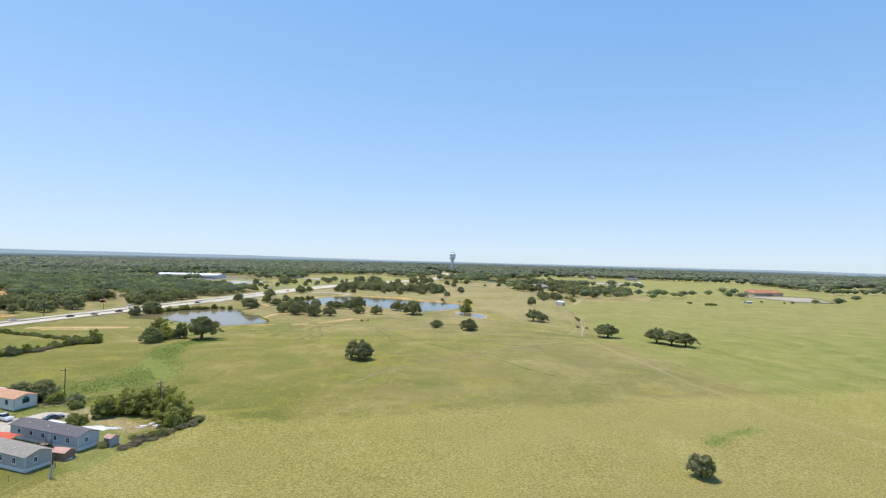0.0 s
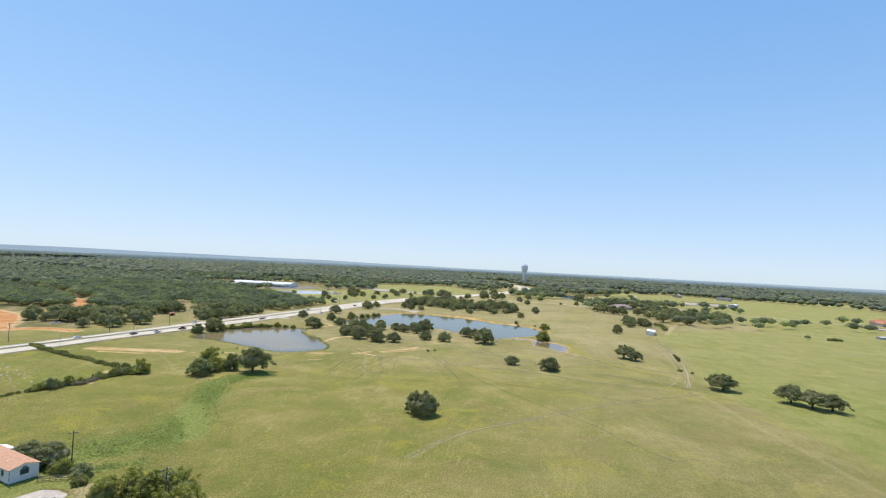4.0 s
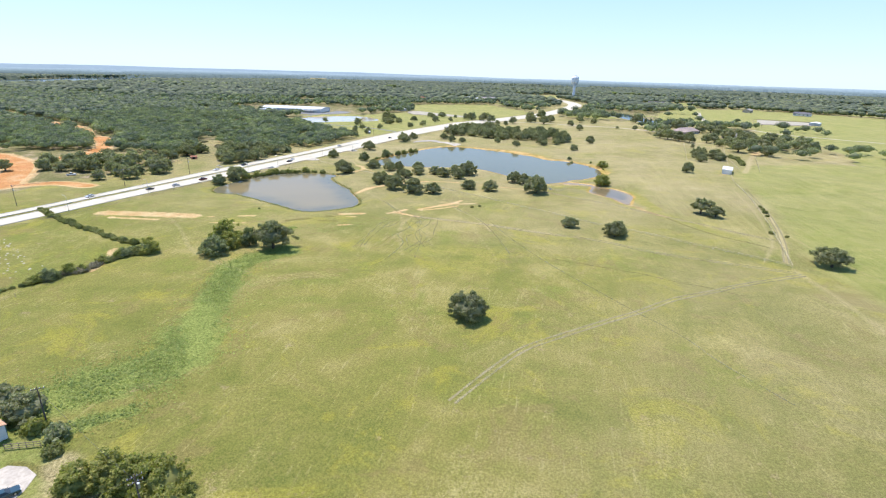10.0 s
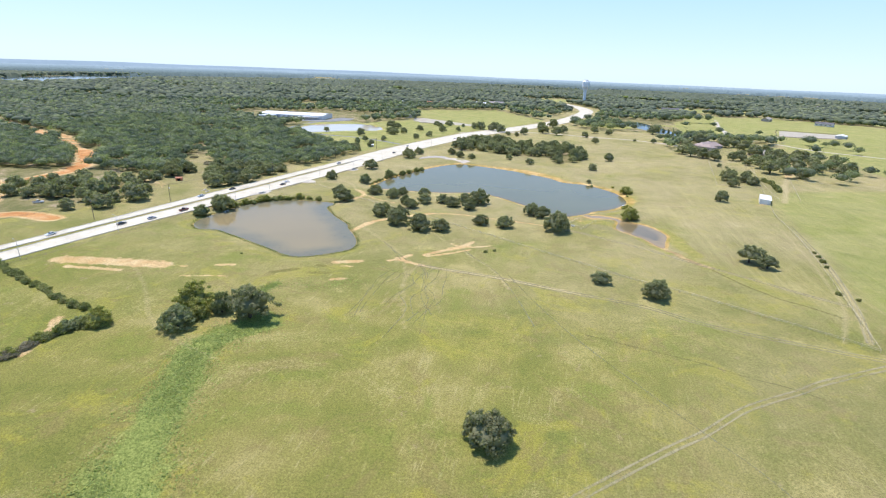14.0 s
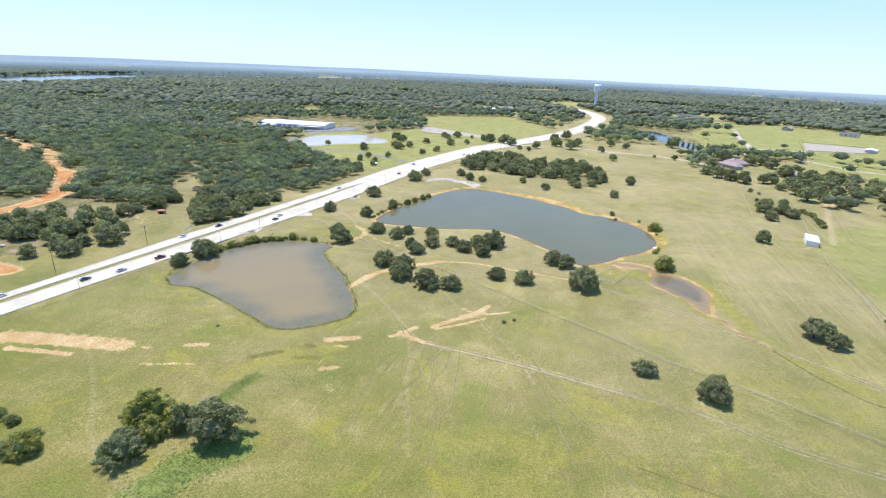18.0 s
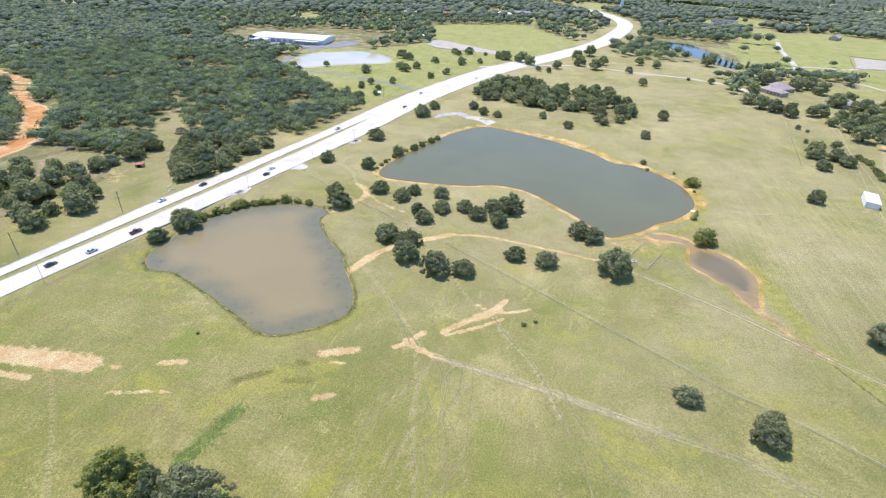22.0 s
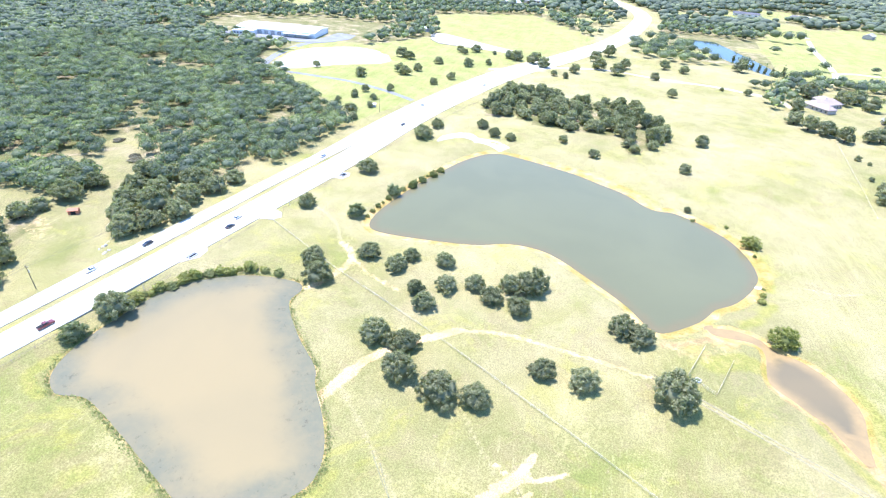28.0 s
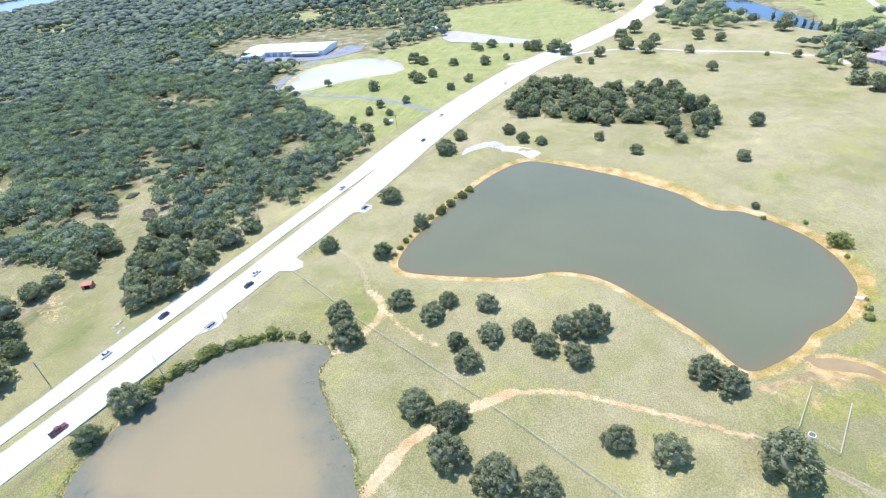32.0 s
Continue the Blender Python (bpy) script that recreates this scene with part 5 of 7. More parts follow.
keep &= ~((mx > -470) & (mx < -250) & (my < 480)) & ~((mx > -500) & (mx < -340) & (my > 830) & (my < 1040))
keep &= ~((mx > 0) & (mx < 175) & (my > 930) & (my < 1230))
keep &= dist_line(mx, my, EARTH_STRIP) > 24
keep &= ~((mx > -580) & (mx < -390) & (my > 880) & (my < 1000))
keep &= ~((mx > -560) & (mx < -200) & (my < 800)) & (dist_line(mx, my, LAKE) > 190)
keep &= waves(mx * 0.42 + 9, my * 0.42 + 3) + rng.uniform(-0.2, 0.2, mx.size) > np.where(mx < -100, -0.55, -0.16)
xy = np.stack([mx[keep], my[keep]], 1)
far = np.hypot(xy[:, 0] + 50, xy[:, 1] - 200) > 1150
r = rng.uniform(5.5, 8.5, len(xy))
some = ~far | (rng.uniform(0, 1, len(xy)) < 0.78)
xy, r, far = xy[some], r[some], far[some]
woods("distant_woods", xy[~far], r[~far] * 0.92, r[~far] * 1.5, 32, 12, "distant oak woods between clearings", ICO1, 1.9)
woods("distant_woods", xy[far], r[far] * 1.22, r[far] * 1.6, 33, 0, "far oak woods towards the horizon", ICO1)


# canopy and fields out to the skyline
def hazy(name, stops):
    """Plain distance with aerial haze painted in as glow, paler towards the skyline."""
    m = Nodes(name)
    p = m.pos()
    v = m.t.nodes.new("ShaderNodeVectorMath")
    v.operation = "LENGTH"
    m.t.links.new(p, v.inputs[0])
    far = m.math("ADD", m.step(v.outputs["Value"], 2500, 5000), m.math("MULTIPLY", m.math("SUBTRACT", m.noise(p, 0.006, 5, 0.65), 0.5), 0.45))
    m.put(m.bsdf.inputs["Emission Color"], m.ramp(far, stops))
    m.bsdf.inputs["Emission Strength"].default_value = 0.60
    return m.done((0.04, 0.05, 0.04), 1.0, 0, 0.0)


# haze tints set in the emission: dark woods first, pale blue farthest
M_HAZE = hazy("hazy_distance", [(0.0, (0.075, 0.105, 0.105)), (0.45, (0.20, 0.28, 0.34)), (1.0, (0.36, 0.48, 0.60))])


def canopy(name, rings, material):
    th = np.radians(np.linspace(-75, 75, 800))
    R, T = np.meshgrid(rings, th, indexing="ij")
    jit = np.random.default_rng(41)
    x = -50 + R * np.sin(T) + jit.uniform(-6, 6, R.shape)
    y = 200 + R * np.cos(T) + jit.uniform(-6, 6, R.shape)
    open_ = waves(x * 0.16 + 5, y * 0.16) + jit.uniform(-0.12, 0.12, R.shape) > np.where(x < -200, -0.5, -0.22)
    z = np.where(open_, 5 + 9 * jit.uniform(0, 1, R.shape) ** 0.7, -2.5)
    z = np.where(dist_line(x, y, LAKE) < 190, -2.5, z)
    n, m = R.shape
    i = np.arange(n * m).reshape(n, m)
    f = np.stack([i[:-1, :-1], i[:-1, 1:], i[1:, 1:], i[1:, :-1]], -1).reshape(-1, 4)
    me = mesh_np(name, np.stack([x, y, z], -1).reshape(-1, 3), f, material)
    t = jit.uniform(0, 0.5, n * m)
    colours(me, "tint", np.stack([t, t, t], 1))
    return new(name, me)


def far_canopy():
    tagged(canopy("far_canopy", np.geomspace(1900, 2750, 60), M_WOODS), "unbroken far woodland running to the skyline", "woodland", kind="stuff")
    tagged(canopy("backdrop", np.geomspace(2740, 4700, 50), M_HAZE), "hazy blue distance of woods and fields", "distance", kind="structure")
    d = np.gradient(LAKE, axis=0)
    side = np.stack([d[:, 1], -d[:, 0]], 1) / np.linalg.norm(d, axis=1)[:, None]
    k = len(LAKE)
    pts = np.concatenate([np.column_stack([LAKE + side * s * (165 + 22 * np.sin(np.arange(k) * 0.9 + s))[:, None], np.full(k, 0.9)]) for s in (-1, 1)])
    j = np.arange(k - 1)
    me = mesh_np("lake_water", pts, np.stack([j, j + 1, j + k + 1, j + k], 1)[:, ::-1], M_WATER_5)
    colours(me, "shallow", np.zeros((2 * k, 3)))
    tagged(new("lake_water", me), "thin strip of far lake shining below the skyline", "lake", kind="structure")


far_canopy()


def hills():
    """A plain ring of hills, haze put into their glow, that closes the skyline all round."""
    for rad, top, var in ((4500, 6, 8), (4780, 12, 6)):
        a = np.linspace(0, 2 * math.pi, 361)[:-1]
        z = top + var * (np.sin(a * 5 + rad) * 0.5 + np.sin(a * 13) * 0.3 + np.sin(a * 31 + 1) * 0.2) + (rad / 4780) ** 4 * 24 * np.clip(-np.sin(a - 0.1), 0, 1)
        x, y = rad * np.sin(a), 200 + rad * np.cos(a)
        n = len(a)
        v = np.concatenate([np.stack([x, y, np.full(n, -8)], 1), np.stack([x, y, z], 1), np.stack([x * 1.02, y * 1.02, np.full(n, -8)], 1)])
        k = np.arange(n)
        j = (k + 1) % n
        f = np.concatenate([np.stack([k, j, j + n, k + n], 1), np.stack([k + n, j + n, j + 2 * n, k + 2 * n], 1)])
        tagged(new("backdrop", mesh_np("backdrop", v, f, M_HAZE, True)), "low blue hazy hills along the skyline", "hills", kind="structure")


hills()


# ---- wheel ruts and cattle trails ----
def worn_material(name, lo, hi, cover, amount):
    """Worn ground that breaks up into the grass beside it."""
    m = Nodes(name)
    p = m.pos()
    m.done(m.ramp(m.noise(p, 1.6, 4, 0.7), [(0.35, lo), (0.65, hi)]), 0.95, 0, 0.1)
    gone = m.t.nodes.new("ShaderNodeBsdfTransparent")
    mx = m.t.nodes.new("ShaderNodeMixShader")
    patchy = m.math("ADD", m.math("MULTIPLY", m.noise(p, 0.09, 4, 0.6), 0.6), m.math("MULTIPLY", m.noise(p, 0.9, 4, 0.7), 0.4))
    m.put(mx.inputs[0], m.step(patchy, cover, cover + 0.26, 0.0, amount))
    m.t.links.new(gone.outputs[0], mx.inputs[1])
    m.t.links.new(m.bsdf.outputs[0], mx.inputs[2])
    m.t.links.new(mx.outputs[0], m.out.inputs[0])
    return m.mat


M_RUT = worn_material("worn_rut", (0.295, 0.250, 0.125), (0.410, 0.348, 0.200), 0.27, 0.62)
M_TRAIL = worn_material("cattle_trail", (0.280, 0.245, 0.120), (0.375, 0.325, 0.180), 0.33, 0.50)
M_DITCH = worn_material("shallow_ditch", (0.110, 0.110, 0.038), (0.165, 0.150, 0.055), 0.33, 0.34)


def trail(name, pts, width, material, label, aside=0.0):
    """A thin worn line laid on the turf."""
    p = spline(pts, 1.5)
    d = np.gradient(p, axis=0)
    s = np.stack([d[:, 1], -d[:, 0]], 1) / np.linalg.norm(d, axis=1)[:, None]
    p = p + s * aside
    n = len(p)
    w = width * (0.85 + 0.3 * waves(p[:, 0] * 9, p[:, 1] * 9))[:, None] / 2
    a, b = p - s * w, p + s * w
    za, zb = ground_z(a[:, 0], a[:, 1]), ground_z(b[:, 0], b[:, 1])
    v = np.concatenate([np.column_stack([a, za - 0.05]), np.column_stack([a, za + 0.05]), np.column_stack([b, zb + 0.05]), np.column_stack([b, zb - 0.05])])
    k = np.arange(n - 1)
    f = np.concatenate([np.stack([k + r * n, k + r * n + 1, k + (r + 1) * n + 1, k + (r + 1) * n], 1) for r in range(3)])[:, ::-1]
    return tagged(new(name, mesh_np(name, v, f, material)), label, "track", kind="structure")


for pts in ([(80, 306), (52, 289), (43, 282), (24.4, 268.5), (10.4, 254.5), (0.5, 246), (-14.5, 232), (-25, 221), (-32, 208.5), (-40, 192)],
            [(-92, 345.5), (-70, 342.5), (-48, 339), (-23, 334), (6, 328.5), (25.4, 320), (49, 313.5), (78, 308)],
            [(79, 320), (89, 350), (98, 385), (106, 430), (112, 480)], [(-36, 428), (-10, 415), (20, 398), (60, 372), (88, 354)]):
    for aside in (-0.9, 0.9):
        trail("track", pts, 0.78, M_RUT, "pale worn wheel rut through the pasture grass", aside)
for pts in ([(-50, 345), (-30, 308.5), (-13.5, 284.5), (-2.3, 269.5), (10.2, 253.7), (17.8, 244.7), (23.4, 236), (28, 227.5), (40, 211)],
            [(-76, 373), (-68, 362), (-60, 353), (-52, 340), (-44, 322), (-36, 300)], [(-114.5, 369.4), (-107, 358), (-101, 348.7)], [(-108, 339), (-98, 334), (-90, 332)],
            [(-120, 375), (-110, 362), (-98, 349)]):
    trail("track", pts, 0.5, M_TRAIL, "narrow cattle trail worn pale in the grass")
rt = np.random.default_rng(15)
for k in range(11):
    x0, y0, a = rt.uniform(-104, -74), rt.uniform(330, 346), rt.uniform(-0.25, 0.6)
    wob = rt.uniform(-3.5, 3.5, 4)
    trail("track", [(x0, y0), (x0 + 8 * a + wob[0], y0 - 10), (x0 + 18 * a + wob[1], y0 - 22), (x0 + 28 * a + wob[2], y0 - 34), (x0 + 38 * a + wob[3], y0 - rt.uniform(40, 58))], 0.36, M_TRAIL, "narrow cattle trail worn pale in the grass")
for pts in ([(-18, 299), (2, 294), (17, 290), (29, 285.5), (39.5, 283), (48, 279)], [(42, 381), (51, 365.5), (57, 359), (62.5, 353), (69.5, 349), (80, 340)]):
    trail("ditch", pts, 0.6, M_DITCH, "shallow dark furrow across the grass")


# ---- reeds and rank weeds ----
def tufts(name, xy, size, high, material, label, seed):
    """Low leafy mounds too many to count, lying on the ground."""
    rng = np.random.default_rng(seed)
    n = len(xy)
    c = np.column_stack([xy, ground_z(xy[:, 0], xy[:, 1]) + high * rng.uniform(0.1, 1.0, n) * (0.6 + 0.6 * waves(xy[:, 0] * 9, xy[:, 1] * 9))])
    v, f = leaf_quads(c, np.tile([0.0, 0.0, 1.0], (n, 1)), size, rng, 0.42)
    me = mesh_np(name, v, f, material)
    t = np.repeat(rng.uniform(0, 1, n), 4)
    colours(me, "tint", np.stack([t, t, t], 1))
    tagged(new(name, me), label, "weeds", kind="stuff")


rt = np.random.default_rng(61)


def beside(line, spread, n, bias=0.0):
    i = rt.integers(0, len(line), n)
    return np.asarray(line)[i] + rt.normal(0, spread, (n, 2)) + bias


M_WEED = leaf_material("rank_weeds", (0.205, 0.255, 0.072), (0.290, 0.318, 0.106), "tint")
M_REED = leaf_material("pond_reeds", (0.140, 0.165, 0.050), (0.220, 0.225, 0.080), "tint")
xy = np.concatenate([beside(spline(pts, 1.0), 0.52 * w, n) for (pts, w, k), n in zip(SWALE, (8000, 8000, 1500, 1500, 700, 300))])
tufts("weeds", xy[waves(xy[:, 0] * 4, xy[:, 1] * 4) + rt.normal(0, 0.2, len(xy)) > -0.35], 0.22, 0.42, M_WEED, "rank green weeds filling a damp swale", 62)
ring = POND_1 + (POND_1 - POND_1.mean(0)) * 0.012
xy = np.concatenate([beside(ring, 1.0, 5200), beside(POND_2 + (POND_2 - POND_2.mean(0)) * 0.03, 1.6, 900)])
ok = np.minimum(signed(xy[:, 0], xy[:, 1], POND_1), signed(xy[:, 0], xy[:, 1], POND_2)) > 0.0
tufts("reeds", xy[ok], 0.24, 0.6, M_REED, "thin fringe of low green reeds round the ponds", 63)


# ---- buildings ----
def gable(length, width, rise, over=0.35, thick=0.12, z=0.0):
    """A pitched roof slab pair, ridge along x."""
    bm = bmesh.new()
    l, w = length / 2 + over, width / 2 + over
    drop = rise * over / (width / 2)
    prof = [(-w, z - drop), (0, z + rise), (w, z - drop), (w, z - drop + thick), (0, z + rise + thick), (-w, z - drop + thick)]
    a = [bm.verts.new((-l, y, h)) for y, h in prof]
    b = [bm.verts.new((l, y, h)) for y, h in prof]
    bm.faces.new(a[::-1]), bm.faces.new(b)
    for i in range(6):
        j = (i + 1) % 6
        bm.faces.new((a[i], a[j], b[j], b[i]))
    bmesh.ops.recalc_face_normals(bm, faces=bm.faces[:])
    return bm


def house_shell(length, width, high, rise):
    """Walls with gable ends in one mesh."""
    bm = bmesh.new()
    l, w = length / 2, width / 2
    prof = [(-w, 0), (w, 0), (w, high), (0, high + rise), (-w, high)]
    a = [bm.verts.new((-l, y, z)) for y, z in prof]
    b = [bm.verts.new((l, y, z)) for y, z in prof]
    bm.faces.new(a[::-1]), bm.faces.new(b)
    for i in range(5):
        j = (i + 1) % 5
        bm.faces.new((a[i], a[j], b[j], b[i]))
    bmesh.ops.recalc_face_normals(bm, faces=bm.faces[:])
    return bm


def window_unit(parent, m, w, h, trim=None):
    f = part("window", box(w + 0.24, 0.08, h + 0.24, 0, 0, -h / 2 - 0.12, 0.01), trim or M_TRIM, parent)
    f.matrix_basis = m
    part("pane", box(w, 0.05, h, 0, -0.035, -h / 2), M_GLASS, f, "dark reflective pane")
    part("mullion", box(0.05, 0.05, h, 0, -0.05, -h / 2), trim or M_TRIM, f)
    part("sill", box(w + 0.34, 0.16, 0.06, 0, -0.07, -h / 2 - 0.16, 0.01), trim or M_TRIM, f)
    return f


def steps_and_rail(parent, m, wood):
    s = part("deck", box(2.2, 1.6, 0.08, 0, 0, 0.72, 0.01), wood, parent)
    s.matrix_basis = m
    for i in range(3):
        part("step", box(1.1, 0.3, 0.06, 0, -0.95 - i * 0.3, 0.52 - i * 0.2), wood, s)
    for x in (-1.05, 1.05):
        for y in (-0.75, 0.75):
            part("post", box(0.09, 0.09, 1.65, x, y, 0), wood, s)
        part("handrail", box(0.07, 1.6, 0.09, x, 0, 1.58), wood, s)


def mobile_home(x, y, yaw, length, width, wall, roof, label, trim=None, arched=False):
    t = thing("mobile_home", pose(x, y, gz(x, y) - 0.05, 0, 0, yaw), label, "house", "mobile homes")
    part("skirting", box(length - 0.06, width - 0.06, 0.85), M_TRIM, t, "pale skirting panels")
    w = part("wall", house_shell(length, width, 2.5, 0.85), wall, t)
    w.matrix_basis = pose(0, 0, 0.8)
    part("roof", gable(length, width, 0.85, 0.3, 0.1, 3.33), roof, t)
    for k in range(3):
        part("roof_vent", tube((length * (0.28 * k - 0.3), -width * 0.22, 3.55), (length * (0.28 * k - 0.3), -width * 0.22, 4.05), 0.16, 0.16, 8), M_WHITE, t)
    for s in (-1, 1):
        for k in range(5):
            window_unit(t, pose((k - 2) * length / 5.6, s * (width / 2 + 0.03), 2.15, 0, 0, 0 if s < 0 else 180), 0.9, 1.05, trim)
    d = part("door", box(0.95, 0.08, 2.05, length * 0.09, -width / 2 - 0.03, 0.85, 0.01), M_CREAM, t)
    part("door_handle", box(0.1, 0.06, 0.05, length * 0.09 + 0.36, -width / 2 - 0.09, 1.85), M_STEEL, d)
    steps_and_rail(t, pose(length * 0.09, -width / 2 - 0.85, 0), M_WOOD)
    if arched:
        f = part("gable_window", box(0.08, 1.9, 1.35, length / 2 + 0.03, 0, 1.5, 0.02), M_TEAL, t, "wide arched window with dark teal surround")
        part("pane", box(0.06, 1.6, 1.05, length / 2 + 0.07, 0, 1.65), M_GLASS, f)
        part("arch", tube((length / 2 - 0.02, 0, 2.75), (length / 2 + 0.075, 0, 2.75), 0.72, 0.72, 20), M_TEAL, f)
    else:
        window_unit(t, pose(length / 2 + 0.03, -width * 0.12, 2.25, 0, 0, 90), 0.6, 1.0, trim)
    for s in (-1, 1):
        part("corner_trim", box(0.1, 0.1, 2.5, length / 2, s * width / 2, 0.8), trim or M_TRIM, t)
    return t


mobile_home(-100.6, 131.0, -19, 23.5, 5.0, M_BLUE, M_SHINGLE, "long pale blue mobile home with a dark shingle roof")
mobile_home(-138.0, 159.0, -19, 22.0, 6.2, M_CREAM, M_SHINGLE_ORANGE, "off-white mobile home with a faded orange roof", M_TEAL, True)
mobile_home(-103.5, 119.6, -19, 24.0, 5.2, M_GREY, M_SHINGLE_TAN, "grey mobile home with a tan shingle roof")


def hut(x, y, yaw, l, w, h, wall, roof, label):
    t = thing("garden_shed", pose(x, y, gz(x, y) - 0.05, 0, 0, yaw), label, "shed")
    part("wall", house_shell(l, w, h, 0.5), wall, t)
    part("roof", gable(l, w, 0.5, 0.18, 0.08, h + 0.02), roof, t)
    d = part("door", box(0.85, 0.06, h * 0.82, 0, -w / 2 - 0.02, 0.1), M_WOOD, t)
    part("hinge", box(0.2, 0.04, 0.06, -0.3, -w / 2 - 0.06, h * 0.6), M_STEEL, d)


hut(-85.6, 129.5, -19, 2.3, 2.2, 2.0, M_GREY, M_SHINGLE_PINK, "small grey shed with a dusty pink roof")
hut(-91.2, 121.3, -10, 3.8, 2.8, 1.8, M_WOOD, M_SHINGLE_PINK, "low weathered shed with a rusty roof")
hut(-145, 165, -19, 5, 4, 2.4, M_CREAM, M_WHITE, "white-roofed outbuilding behind the mobile home")
c = thing("canopy", pose(-107.5, 126.0, 0, 0, 0, -19), "bright orange-red canvas canopy on poles", "canopy")
part("roof", gable(6.0, 3.4, 0.6, 0.05, 0.05, 2.3), M_RED, c)
for x in (-2.9, 2.9):
    for y in (-1.6, 1.6):
        part("pole", tube((x, y, -0.2), (x, y, 2.35), 0.04, 0.04, 6), M_STEEL, c)
p = thing("patio_cover", pose(-104.5, 136.2, 0, 0, 0, -19), "flat white patio cover behind the blue home", "patio cover")
part("roof", box(5.5, 2.4, 0.1, 0, 0, 2.3, 0.02), M_WHITE, p)
for x in (-2.5, 2.5):
    for y in (-1.1, 1.1):
        part("post", box(0.09, 0.09, 2.4, x, y, -0.1), M_WHITE, p)


def slab(name, pts, material, label, category, thick=0.5, lift=0.06):
    bm = bmesh.new()
    q = np.array(pts, float)
    sx, sy = np.meshgrid(np.linspace(q[:, 0].min(), q[:, 0].max(), 14), np.linspace(q[:, 1].min(), q[:, 1].max(), 14))
    zs = ground_z(np.concatenate([sx.ravel(), q[:, 0]]), np.concatenate([sy.ravel(), q[:, 1]]))
    top = float(zs.max()) + lift
    hi = [bm.verts.new((x, y, top)) for x, y in pts]
    lo = [bm.verts.new((x, y, float(zs.min()) - thick)) for x, y in pts]
    bm.faces.new(hi), bm.faces.new(lo[::-1])
    for i in range(len(pts)):
        j = (i + 1) % len(pts)
        bm.faces.new((lo[i], lo[j], hi[j], hi[i]))
    bmesh.ops.recalc_face_normals(bm, faces=bm.faces[:])
    ob = tagged(part(name, bm, material), label, category, kind="structure")
    ob["top"] = top
    return ob


def ribbon(name, pts, width, material, label, category, lift=0.08):
    """A paved or gravel way laid along a plan line."""
    p = spline(pts, 4)
    d = np.gradient(p, axis=0)
    s = np.stack([d[:, 1], -d[:, 0]], 1) / np.linalg.norm(d, axis=1)[:, None]
    n = len(p)
    a, b = p - s * width / 2, p + s * width / 2
    za, zb = ground_z(a[:, 0], a[:, 1]), ground_z(b[:, 0], b[:, 1])
    v = np.concatenate([np.column_stack([a, za - 0.5]), np.column_stack([a, za + lift]), np.column_stack([b, zb + lift]), np.column_stack([b, zb - 0.5])])
    k = np.arange(n - 1)
    f = np.concatenate([np.stack([k + r * n, k + r * n + 1, k + (r + 1) * n + 1, k + (r + 1) * n], 1) for r in range(3)])[:, ::-1]
    return tagged(new(name, mesh_np(name, v, f, material)), label, category, kind="structure")


yard = slab("driveway", [(-110.3, 148), (-111.8, 151.6), (-115.5, 152.8), (-119.2, 152.2), (-121.4, 147), (-128, 142), (-124, 134), (-116, 132.5), (-110.2, 137)], M_DRIVE, "pale concrete turning area between the mobile homes", "driveway")
rs = random.Random(5)
rr = np.random.default_rng(9)
n = 1500
an, qq = rr.uniform(0, 6.283, n), rr.uniform(0, 1, n) ** 0.6
ragx = 1 + 0.28 * np.sin(an * 3 + 1) + 0.18 * np.sin(an * 5)
px, py = -96.0 + 4.4 * qq * ragx * np.cos(an), 139.8 + 1.9 * qq * ragx * np.sin(an)
sz = rr.uniform(0.06, 0.24, (n, 1, 3)) * np.array([1.0, 1.0, 0.45])
v = ICO1[0][None] * sz + np.stack([px, py, ground_z(px, py) + 0.03], 1)[:, None]
f = ICO1[1][None] + (np.arange(n) * len(ICO1[0]))[:, None, None]
tagged(new("rubble", mesh_np("rubble", v.reshape(-1, 3), f.reshape(-1, 3), M_TRIM)), "spread of white rubble on the grass", "rubble", kind="stuff")
for x, y, a in ((-84.5, 143.5, 30), (-86, 141.5, 10), (-82, 142, 70), (-90, 120.2, 20)):
    t = thing("lumber_stack", pose(x, y, gz(x, y) - 0.02, 0, 0, a), "loose pile of pale boards on bare ground", "lumber")
    for k in range(5):
        b = part("board", box(2.4, 0.22, 0.05, 0, (k - 2) * 0.27, 0.02 + 0.05 * (k % 3)), M_CREAM if k % 2 else M_SHINGLE_PINK, t)
        b.matrix_basis = pose(0, 0, 0, 0, 0, (k - 2) * 7)
    part("tarp", box(1.6, 1.1, 0.16, 0.7, 0.5, 0.1, 0.05), M_WHITE, t)


def shed_white():
    t = thing("hay_shed", pose(118.5, 543, gz(118, 543) - 0.05, 0, 0, 73), "open white metal livestock shed in pasture", "shed")
    part("roof", box(18, 7.4, 0.16, 0, 0, 3.6, 0.03), M_WHITE, t, "bright white metal roof").matrix_basis = pose(0, 0, 0, 3, 0, 0)
    part("back_wall", box(17.6, 0.12, 3.7, 0, 3.4, 0), M_WHITE, t)
    for s in (-1, 1):
        part("end_wall", box(0.12, 6.8, 3.5, s * 8.75, 0, 0), M_WHITE, t)
    for k in range(6):
        part("post", box(0.16, 0.16, 3.4, -8.6 + k * 3.44, -3.3, 0), M_STEEL, t)


shed_white()


